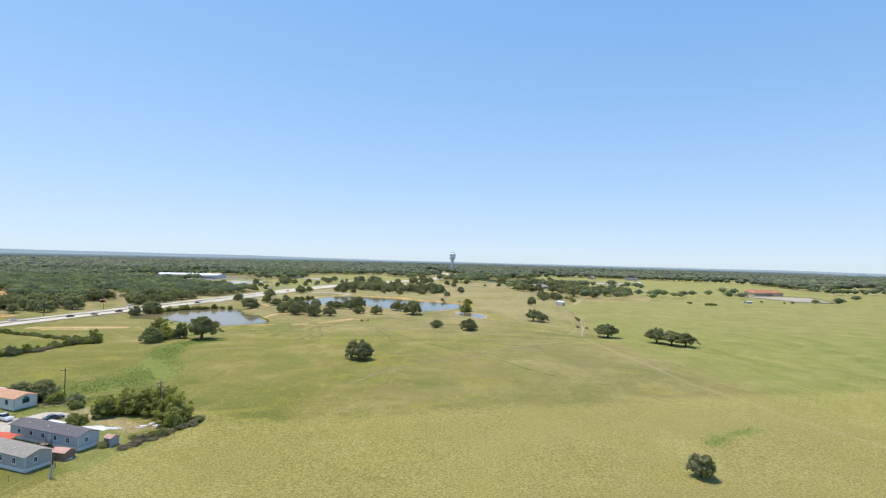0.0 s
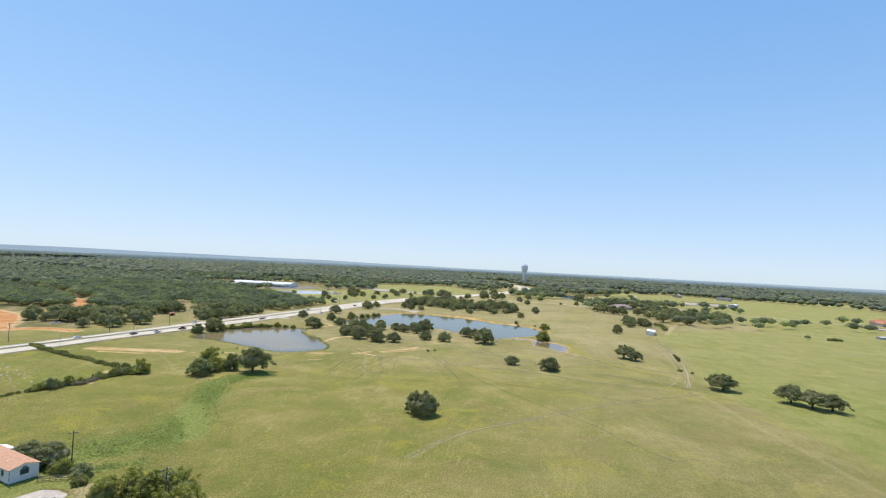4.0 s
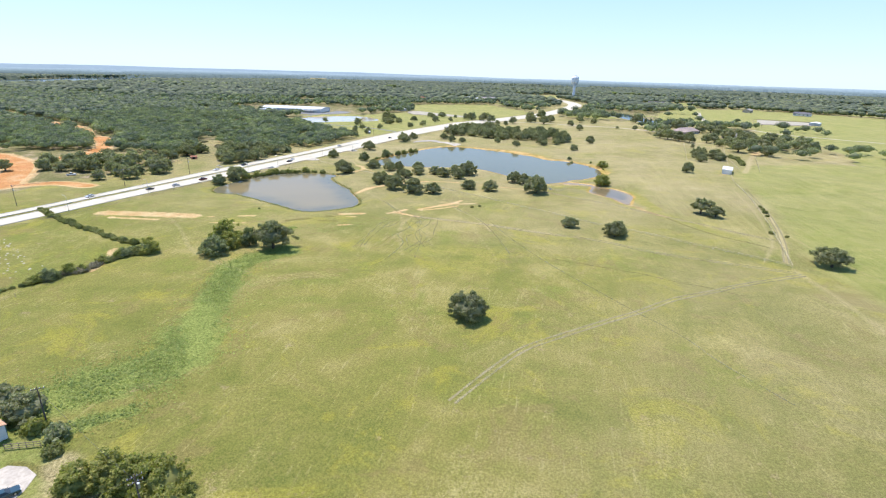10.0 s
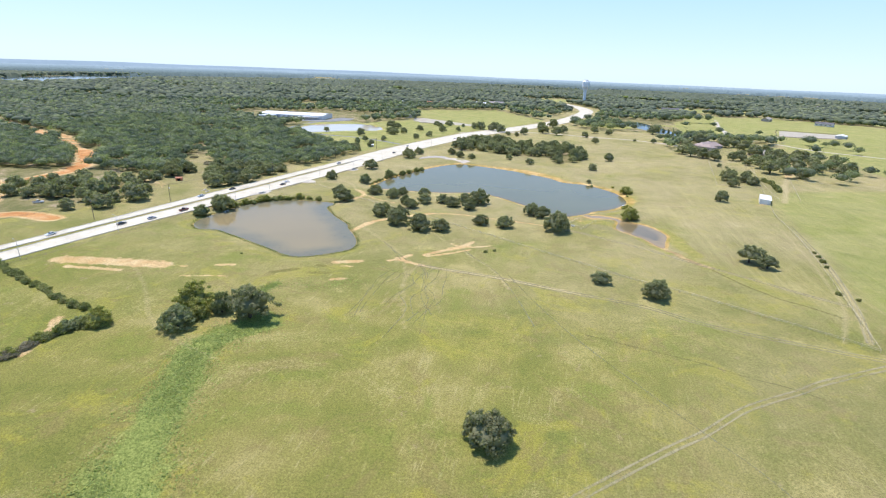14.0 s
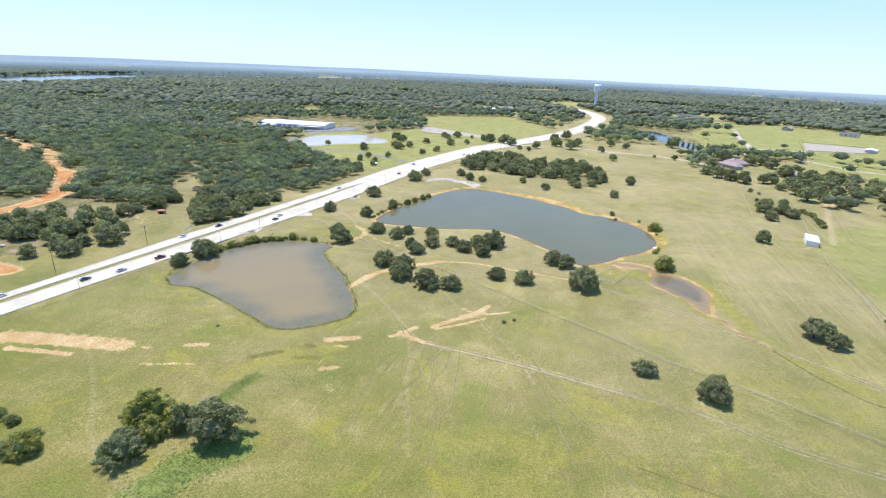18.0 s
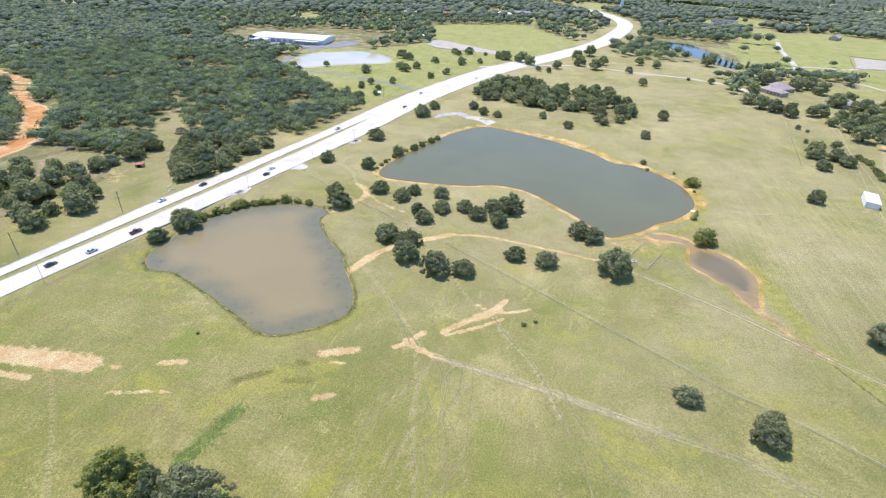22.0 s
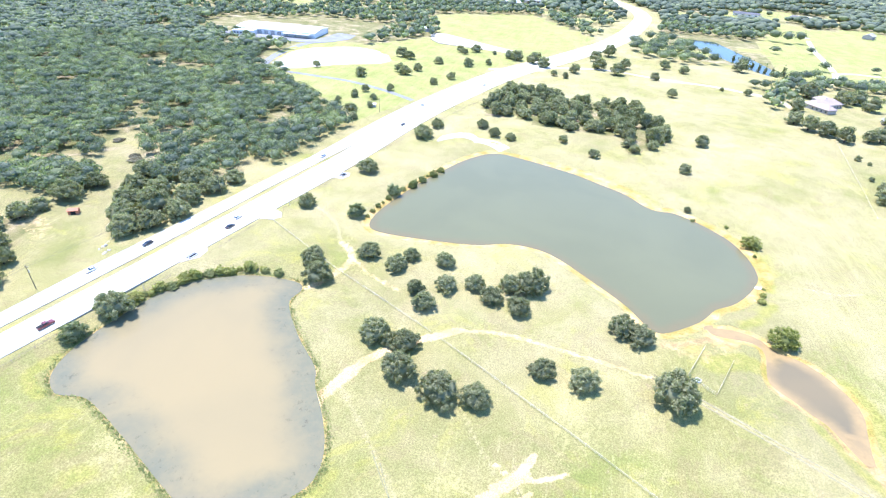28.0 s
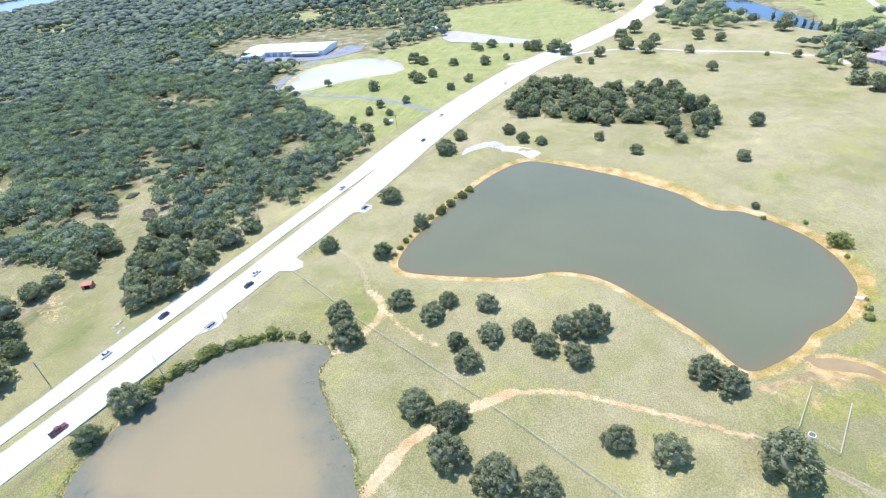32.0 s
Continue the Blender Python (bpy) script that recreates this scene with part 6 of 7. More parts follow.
def hip_roof(l, w, rise, z, over=0.6):
    bm = bmesh.new()
    a, b = l / 2 + over, w / 2 + over
    r = max(a - b, 0.2)
    base = [bm.verts.new(v) for v in ((-a, -b, z), (a, -b, z), (a, b, z), (-a, b, z))]
    low = [bm.verts.new((v.co.x, v.co.y, z - 0.2)) for v in base]
    p, q = bm.verts.new((-r, 0, z + rise)), bm.verts.new((r, 0, z + rise))
    bm.faces.new((base[0], base[1], q, p)), bm.faces.new((base[1], base[2], q)), bm.faces.new((base[2], base[3], p, q)), bm.faces.new((base[3], base[0], p))
    for i in range(4):
        bm.faces.new((low[i], low[(i + 1) % 4], base[(i + 1) % 4], base[i]))
    bm.faces.new(low[::-1])
    bmesh.ops.recalc_face_normals(bm, faces=bm.faces[:])
    return bm


def big_house(name, x, y, yaw, wings, wall, roof, label, category="house"):
    t = thing(name, pose(x, y, gz(x, y) - 0.1, 0, 0, yaw), label, category)
    for l, w, h, dx, dy, a in wings:
        b = part("wall", box(l, w, h), wall, t)
        b.matrix_basis = pose(dx, dy, 0, 0, 0, a)
        part("roof", hip_roof(l, w, w * 0.3, h + 0.2), roof, t).matrix_basis = pose(dx, dy, 0, 0, 0, a)
        for k in range(max(2, int(l / 4))):
            for s in (-1, 1):
                f = part("window", box(1.3, 0.1, 1.5, -l / 2 + (k + 0.5) * l / max(2, int(l / 4)), s * (w / 2 + 0.02), 0.9), M_GLASS, t, "dark window")
                f.matrix_basis = pose(dx, dy, 0, 0, 0, a)
    part("chimney", box(1.0, 1.0, 2.6, 2, 0, wings[0][2] + wings[0][1] * 0.2), M_STONE, t)
    return t


big_house("ranch_house", 153, 851, 35, [(36, 14, 3.6, 0, 0, 0), (18, 11, 3.6, -13, -11, 90), (16, 10, 3.6, 14, 10, 90)], M_STONE, M_SHINGLE_MAUVE, "large ranch house with a weathered mauve hipped roof")
big_house("ranch_house", 200, 812, -20, [(22, 11, 3.4, 0, 0, 0), (12, 9, 3.4, 8, -8, 90)], M_STONE, M_SHINGLE_TAN, "tan-roofed house among oaks")
big_house("white_house", -228, 1385, 10, [(26, 14, 7, 0, 0, 0), (14, 10, 6, 14, 8, 90)], M_TRIM, M_WHITE, "white two-storey house beyond the lawns")
big_house("terracotta_villa", 508, 818, 8, [(44, 14, 4.5, 0, 0, 0), (18, 14, 5.5, -12, 10, 90), (14, 12, 5, 14, -9, 90)], M_STONE, M_TILE_RED, "long low villa with a faded terracotta roof")
big_house("terracotta_villa", -340, 1330, -10, [(70, 18, 4.5, 0, 0, 0), (24, 16, 5, 20, 14, 0)], M_STONE, M_TILE_RED, "long low building with a terracotta roof among trees")


def warehouse():
    t = thing("warehouse", pose(-455, 913, -0.1, 0, 0, 5), "very long white-roofed warehouse among trees", "warehouse")
    part("wall", house_shell(104, 46, 6.2, 2.0), M_CREAM, t)
    part("roof", gable(104, 46, 2.0, 0.8, 0.25, 6.25), M_WHITE, t, "bright white low-pitched metal roof")
    for k in range(12):
        part("roof_seam", gable(0.25, 46, 2.0, 0.7, 0.1, 6.5), M_WHITE, t).matrix_basis = pose(-49.5 + 9 * k, 0, 0)
    for k in range(8):
        d = part("loading_door", box(4.2, 0.2, 4.2, -46 + k * 8.6, -23.05, 0), M_STEEL, t, "grey roller door")
        part("door_frame", box(4.7, 0.12, 4.5, -46 + k * 8.6, -23.02, 0), M_DARK, d)
    part("awning", box(34, 7, 0.3, 30, -26.4, 4.6, 0.05), M_WHITE, t)
    for k in range(5):
        part("column", box(0.4, 0.4, 4.7, 15 + k * 7.4, -29.4, 0), M_STEEL, t)
    part("office_block", box(26, 14, 5.4, -36, -30.2, 0, 0.1), M_CREAM, t, "lower flat-roofed front block")
    for k in range(6):
        part("window", box(2.4, 0.14, 1.7, -46 + k * 4, -37.25, 1.6), M_GLASS, t, "dark window")
    part("end_block", box(9, 14, 5, -56.6, 2, 0, 0.1), M_SHINGLE_PINK, t, "reddish end block")


warehouse()
slab("parking_lot", [(-530, 858), (-472, 864), (-404, 868), (-376, 884), (-362, 912), (-366, 940), (-392, 944), (-396, 893), (-520, 884)], M_ASPHALT, "grey asphalt yard in front of the warehouse", "parking lot")
ribbon("service_road", [(-380, 886), (-394, 870), (-399, 845), (-398, 800), (-388, 758), (-376, 742)], 8, M_ASPHALT, "grey asphalt service road round the pale pond", "road")
ribbon("service_road", [(-376, 742), (-330, 738), (-290, 735), (-250, 722), (-212, 702)], 5, M_ASPHALT, "narrow asphalt drive across the lawn", "road")
ribbon("gravel_drive", [(-172, 845), (-130, 868), (-90, 893), (-41, 905), (10, 890), (71, 880), (112, 860), (122, 838)], 5.0, M_DRIVE, "pale gravel ranch drive through pasture", "driveway", 0.05)
ribbon("gravel_drive", [(284, 1329), (251, 1180), (231, 1056), (218, 1005), (196, 960)], 7.0, M_DRIVE, "pale gravel lane past green fields", "driveway", 0.05)
ribbon("gravel_drive", [(222, 1022), (250, 1040), (290, 1038), (318, 1062)], 6.0, M_DRIVE, "pale gravel lane to the riding arena", "driveway", 0.05)
ribbon("gravel_drive", [(262, 945), (271, 930), (299, 884), (360, 850), (450, 815)], 5.0, M_DRIVE, "pale gravel lane past green fields", "driveway", 0.05)
slab("gravel_lot", [(-284, 1008), (-278, 1016), (-265, 1018), (-186, 968), (-160, 953), (-157, 944), (-168, 936), (-256, 950), (-273, 970)], M_SAND, "pale bare lot beside a green field", "lot")
slab("riding_arena", [(440, 772), (545, 772), (500, 664), (462, 672)], M_SAND, "pale sand riding arena below the villa", "arena")
slab("riding_arena", [(307, 1050), (345, 1160), (430, 1140), (395, 1066)], M_SAND, "pale sand riding arena", "arena")
for x, y, yaw, l, w, lab in ((412, 1092, 60, 26, 14, "pale metal barn at the riding arena"), (372, 634, 20, 8, 5, "small white livestock shelter in the field"), (150, 1335, 0, 40, 14, "low pale building beside the pond"), (-300, 1030, 20, 26, 16, "pale roofed building behind lawn trees"), (-236, 672, 15, 4, 3, "small white hut on the lawn")):
    t = thing("metal_barn", pose(x, y, gz(x, y) - 0.1, 0, 0, yaw), lab, "barn")
    part("wall", house_shell(l, w, 4 if l > 10 else 2.4, 1.4 if l > 10 else 0.5), M_GREY, t)
    part("roof", gable(l, w, 1.4 if l > 10 else 0.5, 0.4, 0.15, 4.03 if l > 10 else 2.43), M_WHITE, t)
    part("door", box(3.5 if l > 10 else 1.2, 0.12, 3.4 if l > 10 else 1.9, 0, -w / 2 - 0.03, 0), M_STEEL, t)

# far houses among the woods
HOUSES = []
for roof, wall, lab in ((M_SHINGLE_TAN, M_STONE, "far house with a tan roof among trees"), (M_WHITE, M_TRIM, "far white-roofed house among trees"), (M_SHINGLE, M_CREAM, "far house with a dark roof among trees"), (M_SHINGLE_MAUVE, M_STONE, "far house with a reddish roof among trees")):
    t = thing("far_house", pose(0, 0, 0), lab, "house", "far houses")
    part("wall", house_shell(24, 13, 4.2, 3.2), wall, t)
    part("roof", gable(24, 13, 3.2, 0.7, 0.25, 4.23), roof, t)
    part("chimney", box(1.2, 1.2, 4, 6, 2, 4.5), M_STONE, t)
    for s in (-1, 1):
        for k in range(4):
            part("window", box(1.8, 0.12, 1.8, -9 + k * 6, s * 6.53, 1.2), M_GLASS, t)
    HOUSES.append([t, False])
rh = np.random.default_rng(77)
for k in range(52):
    th, rr = rh.uniform(-0.85, 0.72), rh.uniform(700, 2300) if k % 3 else rh.uniform(900, 1500)
    x, y = -60 + rr * math.sin(th), 250 + rr * math.cos(th)
    one = (np.array([x]), np.array([y]))
    if inside(*one, PASTURE)[0] or inside(*one, LAWN)[0] or dist_line(*one, ROAD)[0] < 45 or inside(*one, HOME_WOODS)[0] or (x < -330 and y < 1100) or (-20 < x < 900 and y < 1260):
        continue
    item = HOUSES[(0, 2, 0, 2, 3, 2, 0, 1)[int(rh.integers(8))]]
    m = pose(x, y, gz(x, y) + rh.uniform(0, 2.5) - 0.2, 0, 0, rh.uniform(0, 180)) @ Matrix.Diagonal((rh.uniform(0.8, 1.7), rh.uniform(0.8, 1.2), 1, 1))
    if item[1]:
        copy_thing(item[0], m)
    else:
        item[0].matrix_basis, item[1] = m, True


def water_tower():
    t = thing("water_tower", pose(25, 1690, 0) @ Matrix.Diagonal((0.82, 0.82, 1.14, 1)), "tall white water tower on a flared column", "water tower")
    bm = bmesh.new()
    prof = [(6.2, -1), (5.0, 6), (4.6, 20), (5.0, 30), (7.5, 36), (11.0, 40)]
    tank = [(11.0, 40), (12.4, 42), (12.6, 52), (11.2, 54.5), (6.0, 56.6), (0.3, 57.4)]

    def lathe(pr):
        b = bmesh.new()
        rings = [[b.verts.new((r * math.cos(a * math.pi / 16), r * math.sin(a * math.pi / 16), z)) for a in range(32)] for r, z in pr]
        for p_, q_ in zip(rings[:-1], rings[1:]):
            for i in range(32):
                b.faces.new((p_[i], p_[(i + 1) % 32], q_[(i + 1) % 32], q_[i]))
        return b

    part("column", lathe(prof), M_TRIM, t)
    part("tank", lathe(tank), M_TRIM, t, "white fluted tank")
    part("rail", lathe([(6.0, 56.7), (6.0, 57.9), (5.9, 57.9), (5.9, 56.7)]), M_STEEL, t)
    bm.free()


water_tower()


# ---- vehicles ----
def car(paint, label, pickup=False):
    t = thing("pickup_truck" if pickup else "car", pose(0, 0, 0), label, "truck" if pickup else "car")
    L, W = (5.6, 1.95) if pickup else (4.7, 1.82)

    def profile(pr, w, inset=0.0):
        b = bmesh.new()
        lo = [b.verts.new((x, -w / 2 + (inset if z > 0.95 else 0), z)) for x, z in pr]
        hi = [b.verts.new((x, w / 2 - (inset if z > 0.95 else 0), z)) for x, z in pr]
        b.faces.new(lo), b.faces.new(hi[::-1])
        for i in range(len(pr)):
            j = (i + 1) % len(pr)
            b.faces.new((lo[i], hi[i], hi[j], lo[j]))
        bmesh.ops.recalc_face_normals(b, faces=b.faces[:])
        bmesh.ops.bevel(b, geom=b.edges[:], offset=0.05, segments=1, affect="EDGES")
        return b

    h = L / 2
    if pickup:
        part("body", profile([(-h, 0.4), (h, 0.4), (h, 0.85), (h - 0.15, 1.05), (0.9, 1.12), (-h, 1.12)], W), paint, t)
        part("cabin", profile([(-0.9, 1.1), (1.15, 1.1), (0.45, 1.78), (-0.75, 1.8)], W - 0.1, 0.14), M_GLASS, t, "dark cabin glass")
        part("cabin_roof", box(1.15, W - 0.42, 0.07, -0.15, 0, 1.78, 0.02), paint, t)
        part("bed", box(1.75, W - 0.3, 0.05, -1.85, 0, 1.12), M_DARK, t, "dark open bed")
    else:
        part("body", profile([(-h, 0.32), (h, 0.32), (h, 0.68), (h - 0.25, 0.84), (1.0, 0.94), (-1.55, 0.98), (-h + 0.1, 0.92), (-h, 0.75)], W), paint, t)
        part("cabin", profile([(-1.75, 0.94), (1.0, 0.94), (0.25, 1.38), (-0.95, 1.4)], W - 0.12, 0.2), M_GLASS, t, "dark cabin glass")
        part("cabin_roof", box(1.25, W - 0.56, 0.06, -0.38, 0, 1.38, 0.02), paint, t)
    for x in (-h * 0.6, h * 0.62):
        for s in (-1, 1):
            y = s * (W / 2 - 0.1)
            w = part("wheel", tube((x, y - 0.1, 0.33), (x, y + 0.1, 0.33), 0.33, 0.33, 16), M_RUBBER, t)
            part("rim", tube((x, y + s * 0.09, 0.33), (x, y + s * 0.115, 0.33), 0.2, 0.2, 12), M_RIM, w)
    for s in (-1, 1):
        part("headlight", box(0.08, 0.35, 0.14, h, s * W * 0.34, 0.62, 0.01), M_LAMP_W, t)
        part("tail_light", box(0.08, 0.3, 0.16, -h, s * W * 0.36, 0.7, 0.01), M_LAMP_R, t)
        part("mirror", box(0.12, 0.18, 0.12, 0.75, s * (W / 2 + 0.08), 0.95, 0.01), paint, t)
    return t


def on_road(y, off):
    i = road_index(y)
    p, s = ROAD[i], ROAD_SIDE[i]
    a = math.degrees(math.atan2(s[0], -s[1]))
    q = p + s * off
    return pose(q[0], q[1], 0.15, 0, 0, a if off > 0 else a + 180)


silver, black, white = car(P_SILVER, "silver car on the highway"), car(P_BLACK, "black car on the highway"), car(P_WHITE, "white car on the highway")
maroon = car(P_RED, "maroon pickup on the highway", True)
navy = car(P_NAVY, "dark teal car parked on the concrete drive")
truck = car(P_WHITE, "white pickup parked on the concrete drive", True)
black.matrix_basis, silver.matrix_basis, white.matrix_basis, maroon.matrix_basis = on_road(352, 4), on_road(366, 7.6), on_road(476, 4.1), on_road(388, 7.7)
for src, y, off in ((black, 468, 7.8), (silver, 560, -9.5), (black, 440, -10.5), (black, 640, 5), (silver, 690, -6), (white, 780, 6), (white, 325, -8), (white, 415, -11.5)):
    copy_thing(src, on_road(y, off))
navy.matrix_basis = pose(-112.2, 146.0, yard["top"] + 0.01, 0, 0, 58)
truck.matrix_basis = pose(-124.5, 144.5, yard["top"] + 0.01, 0, 0, -20)
copy_thing(truck, pose(-338, 372, gz(-338, 372) + 0.02, 0, 0, 40))["label"] = "white pickup on red construction earth"


# ---- poles, wires and fences ----
def wood_pole(x, y, high, yaw, label, arms=1, can=True):
    t = thing("utility_pole", pose(x, y, gz(x, y) - 0.4, 0, 0, yaw), label, "utility pole", "utility poles")
    part("pole", tube((0, 0, 0), (0, 0, high), 0.16, 0.11, 8), M_POLE, t)
    for k in range(arms):
        a = part("crossarm", box(2.4, 0.12, 0.14, 0, 0.1, high - 0.7 - k * 1.1), M_POLE, t)
        for dx in (-1.05, -0.4, 0.4, 1.05):
            part("insulator", tube((dx, 0.1, high - 0.57 - k * 1.1), (dx, 0.1, high - 0.35 - k * 1.1), 0.06, 0.04, 6), M_TRIM, a)
    if can:
        part("transformer", tube((0.32, 0.2, high - 3.2), (0.32, 0.2, high - 2.2), 0.26, 0.26, 12), M_STEEL, t, "grey transformer can")
    return t


LINE = [(-296, 300), (-279, 354), (-269.5, 401), (-252.5, 494), (-240, 585), (-226, 660)]
for i, (x, y) in enumerate(LINE):
    wood_pole(x, y, 11.5, -12, "dark timber utility pole beside the highway", 1, i % 2 == 0)


def cable(p, q, sag, r=0.022):
    pts = [Vector(p).lerp(Vector(q), k / 8) - Vector((0, 0, sag * 4 * (k / 8) * (1 - k / 8))) for k in range(9)]
    d = (pts[-1] - pts[0]).normalized()
    s = d.cross(Vector((0, 0, 1))).normalized() * r
    u = Vector((0, 0, r))
    bm = bmesh.new()
    rings = [[bm.verts.new(v + k) for k in (s, u, -s, -u)] for v in pts]
    for a, b in zip(rings[:-1], rings[1:]):
        for k in range(4):
            bm.faces.new((a[k], a[(k + 1) % 4], b[(k + 1) % 4], b[k]))
    bm.faces.new(rings[0][::-1]), bm.faces.new(rings[-1])
    return tagged(part("power_line", bm, M_WIRE), "thin dark power line between poles", "cable", "power lines")


for (ax, ay), (bx, by) in zip(LINE[:-1], LINE[1:]):
    for dx in (-1.0, 0.4, 1.0):
        cable((ax + dx, ay, gz(ax, ay) + 10.75), (bx + dx, by, gz(bx, by) + 10.75), 1.0)
wood_pole(-122, 163, 10.5, 40, "timber pole with a lamp near the mobile homes", 1, False)
wood_pole(-83.5, 146.5, 11.5, 60, "timber pole with two crossarms and transformers", 2, True)
wood_pole(-82.0, 145.3, 9.0, 60, "stub timber pole beside a transformer pole", 0, False)
wood_pole(-200, 205, 7.0, 0, "short timber pole at the field edge", 0, False)
cable((-122, 163, 9.4), (-83.5, 146.5, 9.6), 0.8)
cable((-83.5, 146.5, 10.3), (-104, 133, 4.0), 0.5)
sp = thing("leaning_post", pose(-86, 111, gz(-86, 111) - 0.3, 4, 10, 0), "short leaning grey post wrapped in vine", "post")
part("pole", tube((0, 0, 0), (0, 0, 5.2), 0.16, 0.13, 8), M_POLE, sp)
part("wrap", tube((0, 0, 0.2), (0, 0, 3.2), 0.28, 0.2, 9), M_GREY, sp)


def street_lamp(x, y, yaw):
    t = thing("street_lamp", pose(x, y, gz(x, y) - 0.2, 0, 0, yaw), "slim grey steel street lamp beside the highway", "street lamp", "street lamps")
    part("pole", tube((0, 0, 0), (0, 0, 8.6), 0.11, 0.07, 8), M_STEEL, t)
    a = part("arm", tube((0, 0, 8.5), (-2.0, 0, 9.0), 0.05, 0.04, 6), M_STEEL, t)
    part("lamp_head", box(0.7, 0.28, 0.12, -2.2, 0, 8.95, 0.03), M_STEEL, a)
    part("base", tube((0, 0, 0.1), (0, 0, 0.5), 0.24, 0.18, 10), M_KERB, t)


for y in (300, 345, 418, 446, 500, 545, 590, 640, 700, 770, 850, 930):
    i = road_index(y)
    q = ROAD[i] + ROAD_SIDE[i] * (R_OUT[i] + 3.2)
    street_lamp(q[0], q[1], math.degrees(math.atan2(ROAD_SIDE[i][1], ROAD_SIDE[i][0])))


def fence(pts, gap, high, rails, material, label, post=0.07, rail=0.05, name="fence"):
    """Posts along a plan line with straight rails from post to post."""
    p = np.array(pts, float)
    seg = np.linalg.norm(np.diff(p, axis=0), axis=1)
    s = np.concatenate([[0], np.cumsum(seg)])
    n = max(2, int(s[-1] / gap) + 1)
    at = np.linspace(0, s[-1], n)
    x, y = np.interp(at, s, p[:, 0]), np.interp(at, s, p[:, 1])
    z = ground_z(x, y)
    t = thing(name, pose(x[0], y[0], z[0]), label, "fence")
    proto = None
    for i in range(n):
        m = pose(x[i] - x[0], y[i] - y[0], z[i] - z[0])
        if proto is None:
            proto = part("post", tube((0, 0, -0.3), (0, 0, high + 0.05), post, post, 6), material, t)
        else:
            twin(proto, m, t)
    bar = None
    for h in rails:
        for i in range(n - 1):
            a = Vector((x[i] - x[0], y[i] - y[0], z[i] - z[0] + h))
            b = Vector((x[i + 1] - x[0], y[i + 1] - y[0], z[i + 1] - z[0] + h))
            m = Matrix.Translation(a) @ (b - a).to_track_quat("Z", "Y").to_matrix().to_4x4() @ Matrix.Diagonal((1, 1, (b - a).length, 1))
            if bar is None:
                bar = part("rail", tube((0, 0, 0), (0, 0, 1), rail, rail, 5), material, t)
                bar.matrix_basis = m
            else:
                twin(bar, m, t)
    return t


fence([(-216, 481), (-169, 453), (-116, 425.5)], 5.0, 1.35, (1.3, 0.75), M_PIPE, "pale pipe-rail fence running past the oaks", 0.065, 0.055, "pipe_fence")
fence([(-111, 422.5), (-89, 410), (-43, 383), (4, 355.5), (29, 344), (79, 314)], 5.0, 1.35, (1.3, 0.75), M_PIPE, "pale pipe-rail fence running across pasture", 0.065, 0.055, "pipe_fence")
fence([(79, 314), (94, 383), (106, 449), (111, 500), (121, 545), (140, 620), (163, 715)], 6.0, 1.35, (1.25,), M_PIPE, "pale fence between two pastures", 0.07, 0.06)
fence([(100, 597), (113, 665), (127, 738)], 6.0, 1.3, (1.25,), M_PIPE, "pale fence round the ranch yard", 0.07, 0.06)
fence([(100, 597), (131, 592)], 6.0, 1.3, (1.25,), M_PIPE, "pale fence round the ranch yard", 0.07, 0.06)
fence([(157, 732), (155, 693), (140, 610), (132, 555)], 6.0, 1.3, (1.25,), M_PIPE, "pale fence beside the ranch lane", 0.07, 0.06)
fence([(147, 555), (160, 600), (174, 648), (195, 640), (215, 631), (300, 606)], 6.0, 1.3, (1.25,), M_PIPE, "pale fence beside the mown field", 0.07, 0.06)
fence([(302, 1046), (340, 1166), (436, 1144), (398, 1060), (302, 1046)], 9.0, 1.6, (1.5, 0.8), M_WOOD, "dark board fence round the riding arena", 0.12, 0.14)
fence([(436, 776), (550, 776), (504, 660), (458, 668), (436, 776)], 9.0, 1.6, (1.5, 0.8), M_WOOD, "dark board fence round the riding arena", 0.12, 0.14)
fence([(-262, 268), (-252, 310), (-246, 345), (-240, 384), (-234, 402), (-228, 425)], 7.0, 1.3, (1.2, 0.7), M_WOOD, "weathered fence along the highway verge")
fence([(-222, 449), (-218, 474)], 6.0, 1.3, (1.2, 0.7), M_WOOD, "weathered fence along the highway verge")
fence([(-214, 492), (-207, 525), (-197, 584), (-186, 622), (-165, 700), (-130, 800)], 7.0, 1.3, (1.2, 0.7), M_WOOD, "weathered fence along the highway verge")
fence([(-70, 137), (-84, 124), (-92, 110), (-104, 92)], 4.0, 1.3, (1.2, 0.6), M_WOOD, "thin wire fence behind the mobile homes", 0.05, 0.02)
fence([(-196, 182), (-190, 210), (-186, 240), (-182, 262)], 5.0, 1.3, (1.2, 0.6), M_WOOD, "thin wire fence along the ditch", 0.05, 0.02)
fence([(-124, 155.5), (-118, 158)], 1.2, 1.5, (1.3, 0.8, 0.3), M_WOOD, "short brown wooden fence by the mobile home", 0.06, 0.08)
fence([(-24, 432), (-16, 449)], 2.5, 1.6, (1.55, 1.0, 0.5), M_PIPE, "pale pipe cattle pen by the pond", 0.05, 0.036, "cattle_pen")
fence([(-16, 425), (-7, 444)], 2.5, 1.6, (1.55, 1.0, 0.5), M_PIPE, "pale pipe cattle pen by the pond", 0.05, 0.036, "cattle_pen")
fence([(-21, 428.5), (-16, 425)], 1.5, 1.6, (1.55, 1.0, 0.5), M_PIPE, "pale pipe cattle pen by the pond", 0.05, 0.036, "cattle_pen")
tr = thing("water_trough", pose(-21, 430.5, gz(-21, 430.5), 0, 0, 20), "round white water trough at the cattle pen", "trough")
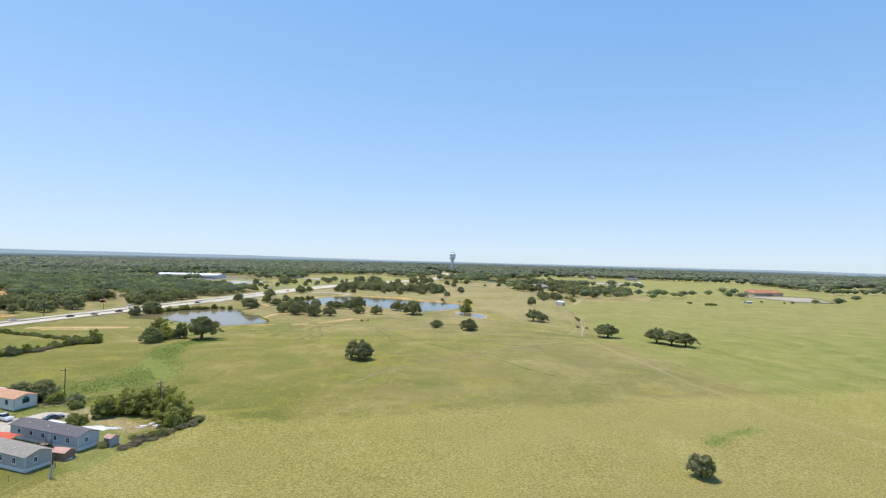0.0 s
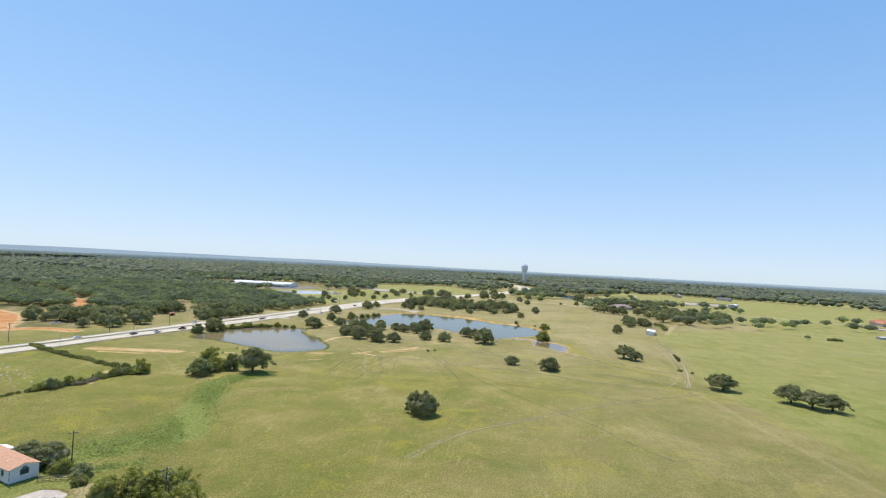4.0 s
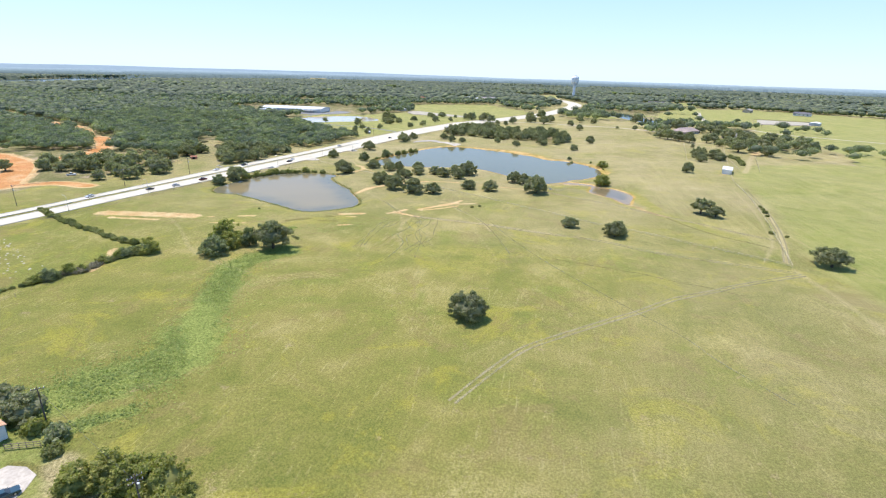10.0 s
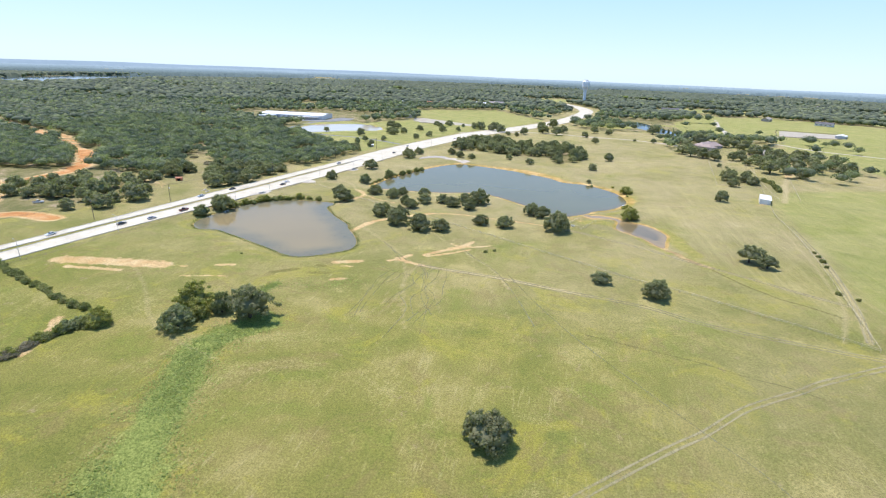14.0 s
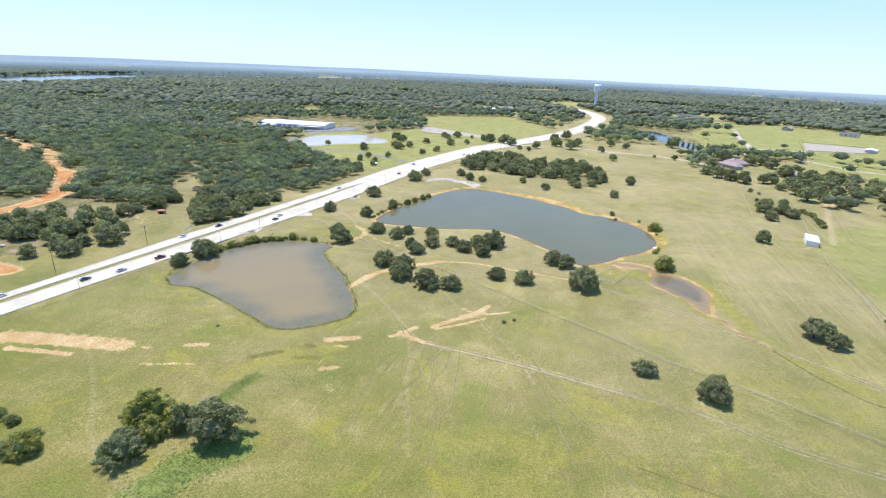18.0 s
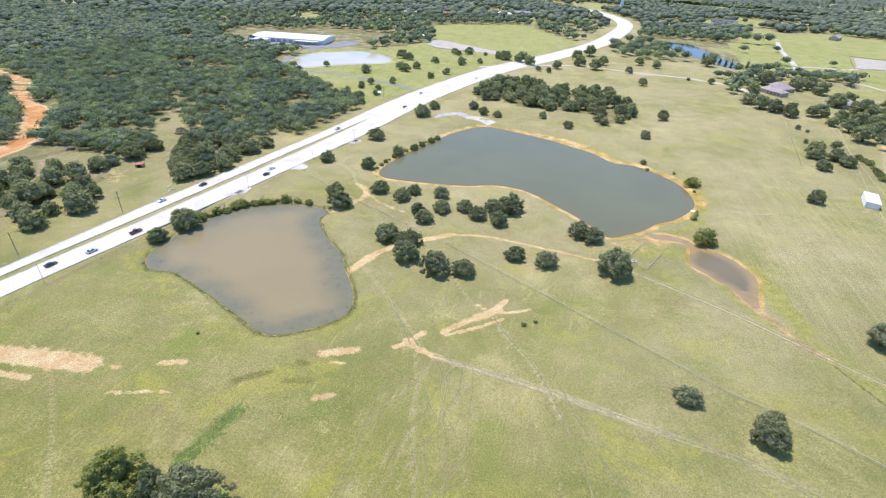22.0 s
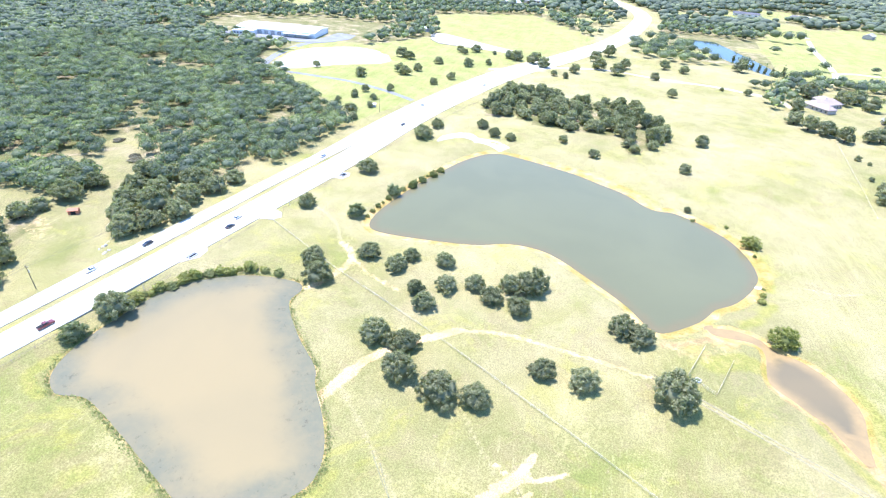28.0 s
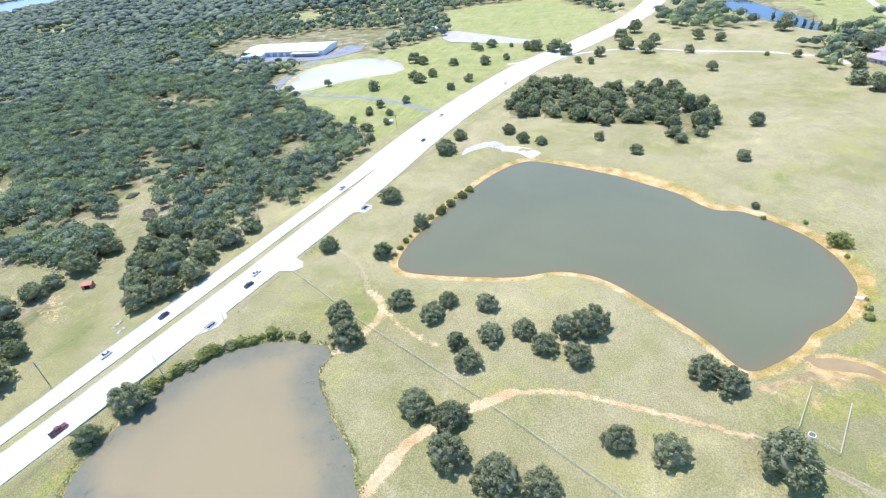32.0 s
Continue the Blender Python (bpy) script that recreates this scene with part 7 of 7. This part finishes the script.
part("tub", tube((0, 0, -0.1), (0, 0, 0.65), 0.95, 1.0, 20), M_WHITE, tr)
part("water", tube((0, 0, 0.6), (0, 0, 0.66), 0.86, 0.86, 20), M_WATER_2, tr)
dk = thing("jetty", pose(16.5, 502, -1.7, 0, 0, 8), "small white plank jetty at the pond edge", "jetty")
for k in range(10):
    part("plank", box(0.36, 1.5, 0.06, -2 + k * 0.4, 0, 0.1), M_WHITE, dk)
for x in (-1.9, 1.7):
    for y in (-0.6, 0.6):
        part("pile", tube((x, y, -1.2), (x, y, 0.1), 0.08, 0.08, 6), M_WOOD, dk)

# stone spillway at the head of the pond
bm = bmesh.new()
for i in range(340):
    u, v = rs.uniform(0, 1), rs.uniform(-1, 1)
    x, y = -166 + 24 * u, 622 + 14 * math.sin(u * 2.4) + v * 5.0
    bmesh.ops.create_icosphere(bm, subdivisions=1, radius=1, matrix=pose(x, y, gz(x, y) + 0.05, 0, 0, rs.uniform(0, 90)) @ Matrix.Diagonal((rs.uniform(0.6, 1.5), rs.uniform(0.5, 1.2), rs.uniform(0.25, 0.5), 1)))
tagged(part("riprap", bm, M_STONE), "band of pale riprap stones at the pond head", "stones", kind="stuff")
ribbon("spillway", [(-142, 629), (-134, 629.5), (-126, 627), (-119, 622)], 9.5, M_DRIVE, "pale concrete spillway above the pond", "spillway")

# west of the highway
rd = thing("red_shed", pose(-305, 453, gz(-305, 453), 0, 0, 30), "small red metal shelter at the wood edge", "shed")
part("roof", gable(4.5, 3.2, 0.6, 0.2, 0.08, 2.1), M_TILE_RED, rd)
part("wall", house_shell(4.4, 3.1, 2.1, 0.55), M_TILE_RED, rd)
# black panel on the closed wall paints the shaded inside
part("opening", box(2.2, 0.06, 1.7, 0, -1.57, 0.05), M_DARK, rd)
fence([(-283, 455), (-280, 446), (-271, 443), (-268, 431)], 3.0, 1.2, (1.1,), M_PIPE, "pale low rail fence near the highway", 0.06, 0.06)
for k in range(7):
    x, y = -268 + 3 * math.cos(k * 2.1), 432 + 3 * math.sin(k * 1.7)
    bm = bmesh.new()
    bmesh.ops.create_icosphere(bm, subdivisions=2, radius=1, matrix=Matrix.Diagonal((rs.uniform(0.5, 1.0), rs.uniform(0.4, 0.9), rs.uniform(0.3, 0.55), 1)))
    for v in bm.verts:
        v.co *= 1 + 0.12 * noise.noise(v.co * 2 + Vector((k, 0, 0)))
    b = tagged(part("boulder", bm, M_STONE), "pale limestone boulder on the verge", "boulder", "verge boulders")
    b.matrix_basis = pose(x, y, gz(x, y) + 0.1)

# pale stones scattered over the corner field
bm = bmesh.new()
for i in range(60):
    x, y = rs.uniform(-250, -206), 0
    y = 246 + (x + 246) * -0.45 + rs.uniform(-9, 9)
    bmesh.ops.create_icosphere(bm, subdivisions=1, radius=1, matrix=pose(x, y, gz(x, y) + 0.02, 0, 0, rs.uniform(0, 90)) @ Matrix.Diagonal((rs.uniform(0.25, 0.6), rs.uniform(0.2, 0.45), rs.uniform(0.12, 0.25), 1)))
tagged(part("stones", bm, M_STONE), "pale flat stones scattered over short grass", "stones", kind="stuff")
